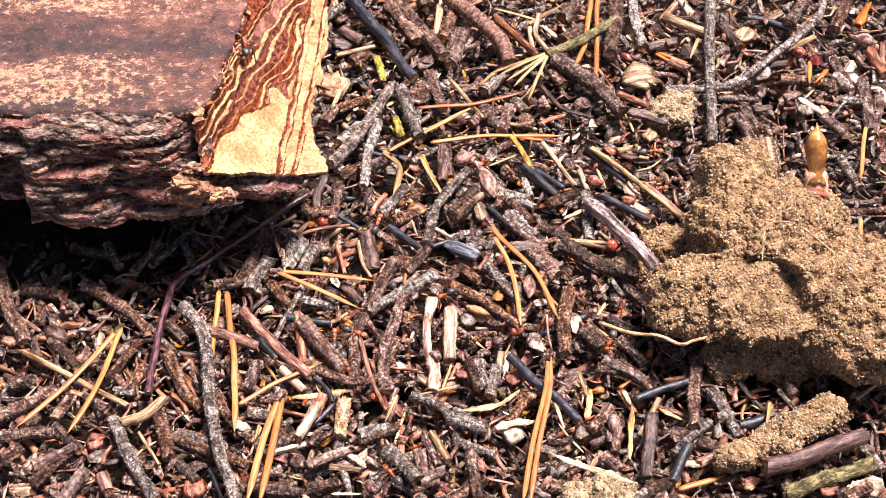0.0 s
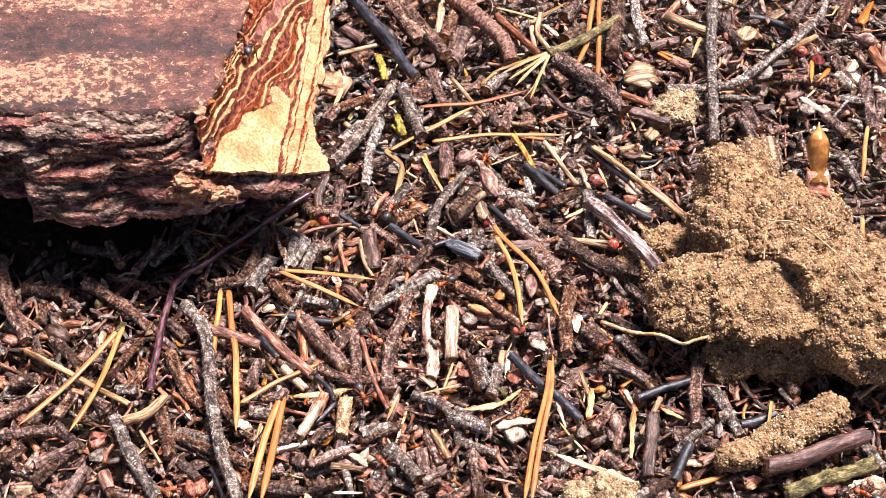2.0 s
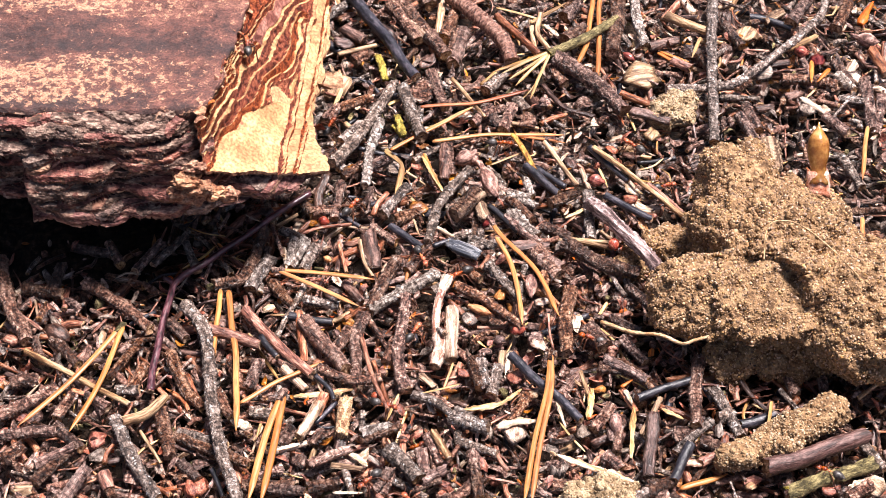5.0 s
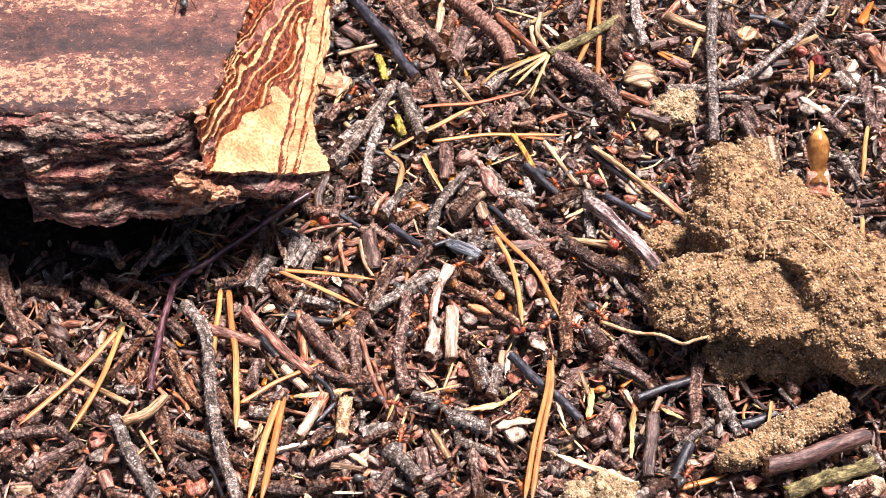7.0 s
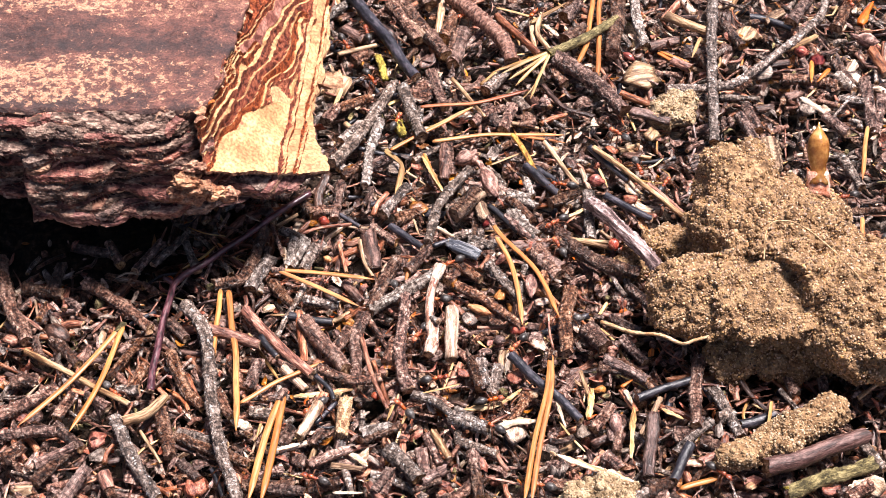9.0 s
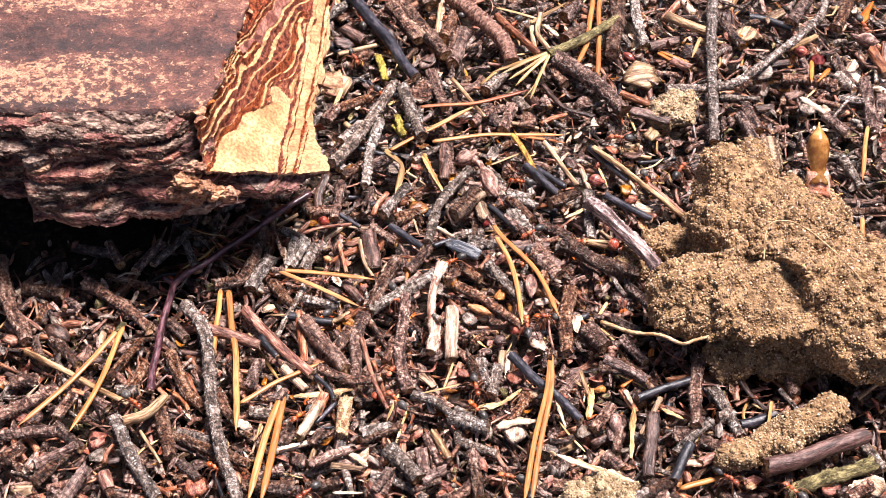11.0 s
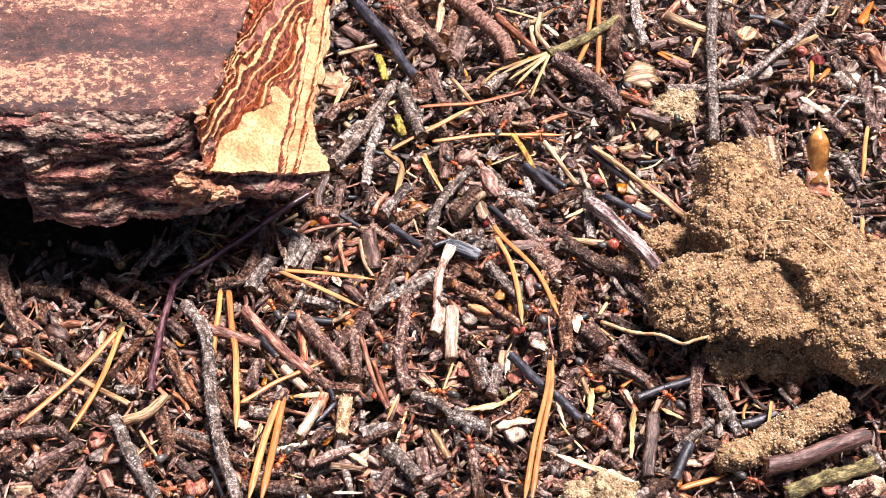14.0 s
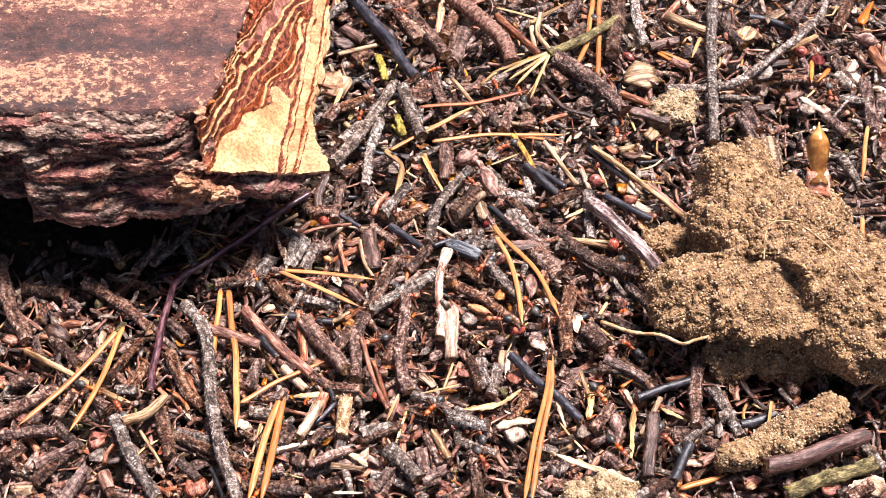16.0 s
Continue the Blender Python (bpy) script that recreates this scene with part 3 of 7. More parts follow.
FLAKES = {
    "t": ("brown bark flake lying flat in the litter", "t"), "r": ("red-brown bark scale in the litter", "r"), "red": ("brick-red thin bark flake on the litter", "red"),
    "darkred": ("glossy dark red leaf scrap in the litter", "darkred"), "pink": ("pinkish thin bark flake on the litter", "pink"), "cream": ("cream-coloured chip of bark on the litter", "cream"),
    "cream2": ("buff curled bark flake on the litter", "cream2"), "tan": ("tan bark flake in the litter", "tan"), "grey": ("grey weathered bark flake in the litter", "grey"),
    "dk": ("dark damp bark flake in the litter", "dk"), "amber": ("amber translucent leaf scrap in the litter", "amber"),
}


def flake(x, y, z, size, kind):
    """One bark flake or leaf scrap, tilted a little."""
    label, mat = FLAKES[kind]
    v, f, s, g = scrap(RNG, size * 1.15, RNG.uniform(0.6, 0.95), RNG.uniform(0.5, 0.9), 0.25, 12)
    turn = np.array(Euler((RNG.uniform(-0.4, 0.4), RNG.uniform(-0.3, 0.3), RNG.uniform(0, 6.28))).to_matrix())
    ob = shape_part("bark_flake", (v @ turn.T + (x, y, z), f, s, g), [M[mat]], origin=(x, y, z))
    return tagged(ob, label, "bark flake", "bark flakes")


# ---- ground: one dark humus sheet to the horizon, gently uneven near the nest ----
def build_ground():
    axis = np.concatenate([[-60000, -9000, -2000, -700], np.arange(-320, 321, 4.0), [700, 2000, 9000, 60000]])
    n = len(axis)
    v = []
    for yy in axis:
        for xx in axis:
            h = -18.0
            if abs(xx) < 330 and abs(yy) < 330:
                p = Vector((xx, yy, 0))
                # includes a dip added under the bark front to darken the shade
                h += 2.5 * noise.noise(p / 30) + 1.5 * noise.noise(p / 9) - (12.0 if xx < -66 and -10 < yy < 60 else 0.0)
            v.append((xx, yy, h))
    f = [(j * n + i, j * n + i + 1, (j + 1) * n + i + 1, (j + 1) * n + i) for j in range(n - 1) for i in range(n - 1)]
    g = new("ground", mesh_from("ground", v, f, [0] * len(f), None, [M["soil"]]))
    tagged(g, "dark brown humus of the forest floor under the litter", "ground", kind="structure")


def build_litter():
    """The uncountable small litter between the larger pieces."""
    rng = np.random.default_rng(21)

    def spot(key=""):
        while True:
            x, y = rng.uniform(-165, 165), rng.uniform(-115, 165)
            # the back of the hill is greyer, its foot redder
            if key in ("r", "red", "rust2", "ring", "pink") and y > 5 and rng.uniform() < 0.55 or key in ("g", "grey", "dk", "olive") and y < -15 and rng.uniform() < 0.3:
                continue
            # litter is thinned under the front of the bark, to deepen the shade there
            if not (x < -66 - 0.4 * y and -9 < y < 48) or rng.uniform() < 0.07:
                return x, y

    mats = ["t", "g", "pink", "dk", "r", "d", "p"]
    odds = [0.30, 0.17, 0.16, 0.11, 0.15, 0.05, 0.06]
    for mi, key in enumerate(mats):
        pieces = []
        for _ in range(int(5200 * odds[mi])):
            x, y = spot(key)
            ln, rad = rng.uniform(4, 15), 0.35 + 1.25 * rng.uniform() ** 1.8
            a, tilt = rng.uniform(0, 6.28), rng.uniform(-0.25, 0.25)
            z = rng.uniform(-14, 0.4) - rad * 0.6
            d = np.array((math.cos(a), math.sin(a), math.sin(tilt)))
            c = np.array((x, y, z))
            mid = c + rng.uniform(-1.4, 1.4, 3) * (1, 1, 0.3)
            pieces.append(tube(rng, [c - d * ln / 2, mid, c + d * ln / 2], rad, sides=8, step=0.95, rough=0.11, knobs=(0.3 if rng.uniform() < 0.4 else 0.1) if key in "tg" else 0.0))
        ob = shape_part("twig_litter", gather(pieces), [M[key], M["cut"]], smooth=True)
        tagged(ob, "countless short broken twigs of the ant hill thatch", "twig litter", kind="stuff")
    for key, count in (("t", 800), ("r", 620), ("pink", 520), ("g", 420), ("dk", 300), ("p2", 160), ("ring", 200)):
        pieces = []
        for _ in range(count):
            x, y = spot(key)
            ln, rad, a = rng.uniform(3.5, 10), rng.uniform(0.3, 1.0), rng.uniform(0, 6.28)
            d = np.array((math.cos(a), math.sin(a), rng.uniform(-0.3, 0.3)))
            c = np.array((x, y, 1.2 - 6.0 * rng.uniform()))
            mid = c + rng.uniform(-0.8, 0.8, 3) * (1, 1, 0.3)
            pieces.append(tube(rng, [c - d * ln / 2, mid, c + d * ln / 2], rad, sides=8, step=1.0, rough=0.1, knobs=0.15 if key in "tg" else 0.0))
        ob = shape_part("twiglet_litter", gather(pieces), [M[key], M["cut"]])
        tagged(ob, "countless thin twig ends strewn over the thatch", "twig litter", kind="stuff")
    for key, count, big in (("t", 1700, 5), ("grey", 1300, 4.5), ("red", 1300, 4.2), ("pink", 1300, 4.5), ("cream2", 700, 4.0), ("cream", 330, 3.3), ("olive", 450, 3.6), ("amber", 620, 3.8), ("dk", 700, 6), ("rust2", 220, 2.8)):
        pieces = []
        for _ in range(count):
            x, y = spot(key)
            size = rng.uniform(1.5, 1.35 * big)
            v, f, s, g = scrap(rng, size, rng.uniform(0.2, 0.65), rng.uniform(0.2, 0.45), 0.55, 7)
            turn = np.array(Euler((rng.uniform(-0.65, 0.65), rng.uniform(-0.65, 0.65), rng.uniform(0, 6.28))).to_matrix())
            pieces.append((v @ turn.T + (x, y, 1.3 - 9.0 * rng.uniform() ** 1.3), f, s, g))
        ob = shape_part("chip_litter", gather(pieces), [M[key]], smooth=False)
        tagged(ob, "countless bark chips and scraps between the twigs", "bark litter", kind="stuff")
    for key, count in (("straw", 90), ("needle", 25), ("yellow2", 170), ("white", 60), ("r", 800), ("t", 700)):
        pieces = []
        for _ in range(count):
            x, y = spot(key)
            ln, rad, a = rng.uniform(4, 13), rng.uniform(0.18, 0.42), rng.uniform(0, 6.28)
            d = np.array((math.cos(a), math.sin(a), rng.uniform(-0.2, 0.2)))
            c = np.array((x, y, rng.uniform(-3, 1.0)))
            bend = np.array((-d[1], d[0], 0)) * rng.normal(0, 0.09) * ln
            pieces.append(tube(rng, [c - d * ln / 2, c + bend, c + d * ln / 2], rad, sides=6, step=1.6, rough=0.08, flat=0.55, tip=True, taper=0))
        ob = shape_part("needle_litter", gather(pieces), [M[key], M[key]])
        tagged(ob, "broken pale needle and fibre bits in the litter", "needle litter", kind="stuff")
    for key, count in (("crumb", 1900), ("bud", 140), ("grain", 120)):
        pieces = []
        for _ in range(count):
            x, y = spot(key)
            rad = rng.uniform(0.35, 1.2) if key != "bud" else rng.uniform(0.9, 1.7)
            c = np.array((x, y, rng.uniform(-9, -0.5)))
            pieces.append(pebble(rng, c, rad * (0.6 if key == "grain" else 1)))
        ob = shape_part("crumb_litter", gather(pieces), [M[key]])
        tagged(ob, "tiny humus crumbs and seeds in the gaps of the litter", "crumb litter", kind="stuff")


ICO = bmesh.new()
bmesh.ops.create_icosphere(ICO, subdivisions=2, radius=1.0)
ICO_V = np.array([p.co[:] for p in ICO.verts])
ICO_F = [tuple(q.index for q in p.verts) for p in ICO.faces]
ICO.free()
ICO = bmesh.new()
bmesh.ops.create_icosphere(ICO, subdivisions=1, radius=1.0)
SMALL_V = np.array([p.co[:] for p in ICO.verts])
SMALL_F = [tuple(q.index for q in p.verts) for p in ICO.faces]
ICO.free()
ICO = bmesh.new()
bmesh.ops.create_icosphere(ICO, subdivisions=4, radius=1.0)
FINE_V = np.array([p.co[:] for p in ICO.verts])
FINE_F = [tuple(q.index for q in p.verts) for p in ICO.faces]
ICO.free()


def pebble(rng, c, rad):
    v = SMALL_V * rng.uniform(0.6, 1.25, (len(SMALL_V), 1)) * rad * rng.uniform(0.65, 1.2, 3) + c
    return v, list(SMALL_F), [0] * len(SMALL_F), v


# ---- the chunk of layered pine bark ----
def top_edge_x(y):
    """Right-hand edge of the outer bark at depth y."""
    return float(np.interp(y, [-6.5, 3.4, 14.7, 29.6, 38.4, 100, 190], [-59.5, -56.3, -54.5, -51.4, -49.9, -40.0, -28.0]))


def foot_edge_x(y):
    """Right-hand edge of the lowest cork film at depth y."""
    return float(np.interp(y, [-10, 4, 14, 25, 40, 58, 70, 190], [-29.5, -29.5, -33.0, -34.2, -32.0, -30.5, -32.0, -24.0]))


def plate_edge_x(k):
    """Right-hand end of the front plates at the height share k (0 top)."""
    return -60.0 + np.interp(k, [0, 0.75, 0.86, 1], [0, 6.5, 19, 27]) + 1.6 * noise.noise(Vector((k * 7, 0, 31)))


# cork (red) and film (cream) beds across the broken end: thickness in mm, in two families that meet at the wide bare film
INNER_BEDS = (("cork", 0.9), ("film", 0.25), ("cork", 1.0), ("film", 0.2), ("cork", 0.9), ("film", 0.3), ("cork", 0.8), ("film", 0.22), ("cork", 1.2), ("film", 0.85),
              ("cork", 2.0), ("film", 0.8), ("cork", 3.0), ("film", 0.28), ("cork", 3.2))
UPPER_BEDS = (("film", 0.8), ("cork", 2.2), ("film", 0.35), ("cork", 1.7))
OUTER_BEDS = (("cork", 1.3), ("film", 0.6), ("cork", 0.75), ("film", 1.9), ("cork", 1.2), ("film", 0.4), ("cork", 0.7))


# plan of the break in mm: across it from the top edge, and up along it from the front
END_U, END_V = (67.2, 1.145, 0.054, 0.033), (-22.45, -0.066, 0.696, 0.689)


def bed_at(u, v, p):
    """The bed at a place on the broken end: number, kind and share of its width."""
    wave = 2.3 * noise.noise(p / 13) + 1.0 * noise.noise(p / 6) + 0.35 * noise.noise(p / 2.3) + 0.2 * noise.noise(p / 0.9)
    slim = 0.75 * noise.noise(p / 9 + Vector((5, 1, 2)))
    q = u - 21.4 - 0.22 * v + 0.30 * wave + 0.35 * noise.noise(p / 4 + Vector((9, 3, 0))) + 1.3
    if q > 0:
        for i, (kind, wide) in enumerate(OUTER_BEDS):
            wide *= 1 + (slim if kind == "cork" else -slim)
            if q < wide:
                return 30 + i, kind, q / wide
            q -= wide
        return 30 + len(OUTER_BEDS), "film", min(1.0, q / 6.0)
    q = u - 4.4 - 0.72 * (v - 2.2) + wave + 16.0
    if q < 0:
        return 0, "cork", 0.5
    for i, (kind, wide) in enumerate(INNER_BEDS):
        wide *= 1 + (slim if kind == "cork" else -slim)
        if q < wide:
            if v > 32 + 5 * noise.noise(p / 7) and 3 < i < 9:
                return 20, "scale", 0.5
            return 1 + i, kind, q / wide
        q -= wide
    if v > 17.0 + 0.12 * q + 1.6 * noise.noise(p / 6):
        for i, (kind, wide) in enumerate(UPPER_BEDS):
            wide *= 1 + (slim if kind == "cork" else -slim)
            if q < wide:
                return 21 + i, kind, q / wide
            q -= wide
        return 28, "film", min(1.0, q / 8.0)
    return 29, "film", min(1.0, q / 12.0)


def build_broken_end(base):
    """The oblique break through the beds: cork in steep risers, cream film in flat treads."""
    nu, nv = 150, 330
    way = Vector((0.66, 0.0, 0.75))
    pts, ids = np.empty((nv, nu, 3)), np.empty((nv, nu), int)
    kinds = {}
    for i in range(nu):
        s = i / (nu - 1)
        y0 = float(np.interp(s, [0, 0.3, 0.75, 1], [-6.0, -10.5, -1.8, 3.0])) + 0.7 * noise.noise(Vector((s * 9, 3, 1))) + 0.35 * noise.noise(Vector((s * 40, 3, 1)))
        for j in range(nv):
            t = j / (nv - 1)
            y = y0 + (112 - y0) * t ** 1.12
            xt, xb = top_edge_x(y), foot_edge_x(y)
            xt += 1.0 * noise.noise(Vector((y / 6, 0, 25))) + 0.4 * noise.noise(Vector((y / 1.8, 0, 30)))
            xb += 1.1 * noise.noise(Vector((y / 7, 2, 25))) + 0.5 * noise.noise(Vector((y / 2, 2, 30)))
            lean = min(max((y + 4) / 45.0, 0.0), 1.0)
            out = lean * s + (1 - lean) * float(np.interp(s, [0, 0.3, 0.75, 1], [0, 0.03, 0.56, 1]))
            drop = lean * s + (1 - lean) * float(np.interp(s, [0, 0.3, 0.75, 1], [0, 0.46, 0.84, 1]))
            p = Vector((xt + (xb - xt) * out, y, 52.8 - 26.8 * drop))
            u, v = END_U[0] + END_U[1] * p.x + END_U[2] * p.y + END_U[3] * p.z, END_V[0] + END_V[1] * p.x + END_V[2] * p.y + END_V[3] * p.z
            bed, kind, share = bed_at(u, v, p)
            kinds[bed] = kind
            rise = {"cork": 0.55 - 1.1 * share, "film": -0.5 + 1.0 * share, "scale": 0.2}[kind]
            rough = 0.32 * noise.noise(p / 0.8) + 0.35 * noise.noise(p / 1.9) if kind == "cork" else 0.08 * noise.noise(p / 1.5)
            p = p + way * (rise + rough + 0.8 * noise.noise(p / 16))
            pts[j, i], ids[j, i] = p, bed
    share = {}
    for j in range(nv - 1):
        for i in range(nu - 1):
            share.setdefault(int(ids[j, i]), []).append((j * nu + i, j * nu + i + 1, (j + 1) * nu + i + 1, (j + 1) * nu + i))
    flat = pts.reshape(-1, 3)
    look_of = {"cork": "bark_cork", "film": "bark_cream", "scale": "bark_pinkcork"}
    label_of = {"cork": "rust-red granular cork bed", "film": "cream cork film", "scale": "smooth pinkish cork face"}
    for bed, quads in sorted(share.items()):
        used = sorted({q for f in quads for q in f})
        at = {q: n for n, q in enumerate(used)}
        v = flat[used]
        shape_part("bark_layer", (v, [tuple(at[q] for q in f) for f in quads], [0] * len(quads), None), [M[look_of[kinds[bed]]]], base, label_of[kinds[bed]], origin=(-85, 40, 0), smooth=False)
    # broken undersides along the front and the foot
    for run, back in (([pts[0, i] for i in range(nu)], (-0.5, 5.0, -3.0)), ([pts[j, nu - 1] for j in range(nv)], (-7.0, 0.5, -2.5))):
        n = len(run)
        v = np.array([q + (0, 0, 0) for q in run] + [q + (0, 0, -0.9 - 0.5 * noise.noise(Vector(q) / 3)) for q in run] + [q + np.array(back) for q in run])
        f = [(r * n + i, r * n + i + 1, (r + 1) * n + i + 1, (r + 1) * n + i) for r in range(2) for i in range(n - 1)]
        shape_part("bark_layer", (v, f, [0 if k < n - 1 else 1 for k in range(len(f))], None), [M["bark_rim"], M["bark_edge"]], base, "crumbled rim of the break", origin=(-85, 40, 0), smooth=False)


def build_bark():
    rng = np.random.default_rng(5)
    base = new("bark_chunk")
    base.location = (-0.085, 0.04, 0.0)
    tagged(base, "thick chunk of layered red pine bark with a cream broken end", "bark")
    z_top, z_low = 52.0, 25.5

    def warp(x, y):
        return 1.8 * noise.noise(Vector((x / 28, y / 28, 3.1))) + 0.7 * noise.noise(Vector((x / 8, y / 8, 7.7)))

    # solid inside of the chunk, behind plates, skin and break
    ys = np.arange(2.0, 186.0, 4.0)
    ring = [(-190.0, 2.0)] + [(top_edge_x(y) - 3.5 - max(0.0, 0.3 * (32 - y)), y) for y in ys] + [(-190.0, 186.0)]
    foot = [(-190.0, 2.0)] + [(foot_edge_x(y) - 6.0 - max(0.0, 0.5 * (32 - y)), y) for y in ys] + [(-190.0, 186.0)]
    n = len(ring)
    v = [(x, y, 50.5) for x, y in ring] + [(x, y, 24.5) for x, y in foot]
    f = [(i, (i + 1) % n, n + (i + 1) % n, n + i) for i in range(n)] + [tuple(range(n - 1, -1, -1)), tuple(range(n, 2 * n))]
    shape_part("bark_core", (np.array(v), f, [0] * len(f), None), [M["bark_edge"]], base, origin=(-85, 40, 0), smooth=False)
    build_broken_end(base)
    # outer skin with its own relief, over the top layer
    us = np.concatenate([np.linspace(0, 0.42, 14, endpoint=False), np.linspace(0.42, 1, 110)])
    vs = np.concatenate([[-2, -1], np.linspace(0, 0.36, 90, endpoint=False), np.linspace(0.36, 1, 30)])
    v, f = [], []
    for b in vs:
        for a in us:
            x0 = -188 + 128 * a
            y0 = -2.4 + 1.2 * noise.noise(Vector((x0 / 9, 4.0, 1))) + 0.8 * noise.noise(Vector((x0 / 2.5, 4.0, 8)))
            yy = y0 + (184 - y0) * b if b >= 0 else y0 + 0.45 * b
            edge = top_edge_x(yy) + 0.7 + 1.0 * noise.noise(Vector((yy / 6, 0, 25))) + 0.4 * noise.noise(Vector((yy / 1.8, 0, 30))) + 0.5 * noise.noise(Vector((yy / 1.1, 0, 35)))
            xx = -188 + (edge + 188) * a
            p = Vector((xx / 2.6, yy, 0))
            step = math.floor(3.0 * (noise.noise(p / 13) + 0.4 * noise.noise(p / 4))) * 0.45 + 0.9
            h = z_top + 1.2 + warp(xx, yy) + max(0.0, step) + 0.35 * noise.noise(Vector((xx, yy, 0)) / 2.0) + 0.25 * noise.noise(Vector((xx, yy, 0)) / 0.9)
            v.append((xx, yy, h + (1.7 * b if b < 0 else 0.0)))
    nu = len(us)
    f = [(j * nu + i, j * nu + i + 1, (j + 1) * nu + i + 1, (j + 1) * nu + i) for j in range(len(vs) - 1) for i in range(nu - 1)]
    skin = new("outer_bark", mesh_from("outer_bark", v, f, [0] * len(f), None, [M["bark_top"]], True, (-85, 40, 0)))
    skin.modifiers.new("thick", "SOLIDIFY").thickness = 0.0014
    skin.parent = base
    tagged(skin, "purplish outer bark with peach flaked patches")
    # weathered front face: thin ragged beds one under another, each with its lip over the next
    def smooth(t):
        t = min(max(t, 0.0), 1.0)
        return t * t * (3 - 2 * t)

    nx, nk, beds = 300, 150, 19
    grid, bed, slot = np.empty((nk, nx, 3)), np.empty((nk, nx), int), np.empty((nk, nx), int)
    for j in range(nk):
        k = j / (nk - 1)
        edge = plate_edge_x(k) + 0.6 * noise.noise(Vector((k * 30, 4, 3)))
        for i in range(nx):
            x = -126.0 + (edge + 126.0) * (i / (nx - 1)) ** 0.92
            run = (x + 122) / 60.0
            q = (k * beds + 2.6 * run * (1 - 0.6 * k) + 1.5 * noise.noise(Vector((x / 21, k * 4, 60))) + 0.5 * noise.noise(Vector((x / 7, k * 7, 70)))
                 + 0.16 * noise.noise(Vector((x / 2.4, k * 12, 75))) + 0.08 * noise.noise(Vector((x / 0.9, k * 30, 78))) + 2.0)
            n, f = math.floor(q), q - math.floor(q)
            jut = 0.3 + 3.4 * smooth(0.5 + 1.8 * noise.noise(Vector((x / 16, n * 1.9, 80)))) + 0.6 * noise.noise(Vector((x / 4, n * 2.7, 90)))
            jut = max(0.1, jut) * (0.5 + 0.5 * smooth((edge - x) / 6)) * (0.4 + 0.6 * smooth(k * 7))
            z = z_top + 0.9 - (z_top - z_low + 1.2) * k - 0.5 * jut * f ** 3 + 0.7 * warp(x, -4)
            y = -2.0 - 8.6 * k ** 0.85 + max(0.0, x + 66) * 0.40 * k + 3.0 * (1 - smooth((edge - x) / 4.5))
            y += 9.0 * smooth((-102.0 + 2.0 * noise.noise(Vector((k * 6, 3, 7))) - x) / 2.5) * smooth((k - 0.34) * 14)
            crust = 0.45 * noise.noise(Vector((x / 4.5, z / 1.0, 12))) + 0.28 * noise.noise(Vector((x / 1.1, z / 0.7, 15))) + rng.uniform(-0.07, 0.07)
            y -= jut * (0.1 + 0.9 * smooth(f / 0.5)) + crust * (0.4 + 0.6 * smooth(f / 0.3))
            grid[j, i], bed[j, i] = (x, y, z), n
            hue = noise.noise(Vector((x / 17, n * 1.3, 33))) + 0.22 * noise.noise(Vector((x / 4.0, q * 2, 36)))
            # the top tenth of each bed, under the lip above, takes the painted shade
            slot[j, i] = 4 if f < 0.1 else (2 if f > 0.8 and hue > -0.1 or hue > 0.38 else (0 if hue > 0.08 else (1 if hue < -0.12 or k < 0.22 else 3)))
    flat = grid.reshape(-1, 3)
    looks = [M[key] for key in ("bark_scale", "bark_grey", "bark_tan", "bark_edge", "bark_gap_shade")]
    for n in sorted(set(bed.ravel().tolist())):
        quads = [(j * nx + i, (j + 1) * nx + i, (j + 1) * nx + i + 1, j * nx + i + 1) for j in range(nk - 1) for i in range(nx - 1) if bed[j, i] == n]
        if not quads:
            continue
        used = sorted({q for f in quads for q in f})
        at = {q: m for m, q in enumerate(used)}
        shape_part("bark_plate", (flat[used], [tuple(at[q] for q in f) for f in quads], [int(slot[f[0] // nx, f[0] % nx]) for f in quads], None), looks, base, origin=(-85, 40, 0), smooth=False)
    # worn underside and corner behind the front face
    for line, back in ((grid[nk - 1], (0.0, 16.0, 0.5)), (grid[:, nx - 1], (-2.0, 8.0, 0.0))):
        m = len(line)
        v = np.vstack([line, line + np.array(back)])
        shape_part("bark_plate", (v, [(i, i + 1, m + i + 1, m + i) for i in range(m - 1)], [0] * (m - 1), None), [M["bark_rim"] if m == nk else M["bark_edge"]], base, origin=(-85, 40, 0), smooth=False)
    # thin flaps that peel off the broken end
    for fx, fy, fz, size, tx, ty, key in ((-31.5, 40, 21.5, 15, 0.1, 0.55, "bark_flap"), (-31.5, 10, 24.5, 9, 0.2, 0.5, "bark_cream"), (-32.5, 21, 24, 8, 0.1, 0.9, "bark_cork")):
        sv, sf, ss, sg = scrap(rng, size * 1.25, 0.42, 0.7, 0.2, 13)
        turn = np.array(Euler((tx, ty, 1.5 + rng.uniform(-0.2, 0.2))).to_matrix())
        shape_part("bark_flap", (sv @ turn.T + (fx, fy, fz), sf, ss, sg), [M[key]], base, "thin peeling cream flap", origin=(-85, 40, 0), smooth=False)
    # small torn flakes along the edge of the outer bark
    for k in range(26):
        fy = -5.0 + 2.2 * k + rng.uniform(-0.8, 0.8)
        sv, sf, ss, sg = scrap(rng, rng.uniform(1.6, 4.6), rng.uniform(0.35, 0.7), 0.4, 0.4, 9)
        turn = np.array(Euler((rng.uniform(-0.5, 0.5), rng.uniform(-0.2, 0.7), rng.uniform(0, 6.28))).to_matrix())
        key = ("bark_flap", "bark_orange", "bark_rim")[int(rng.integers(3))]
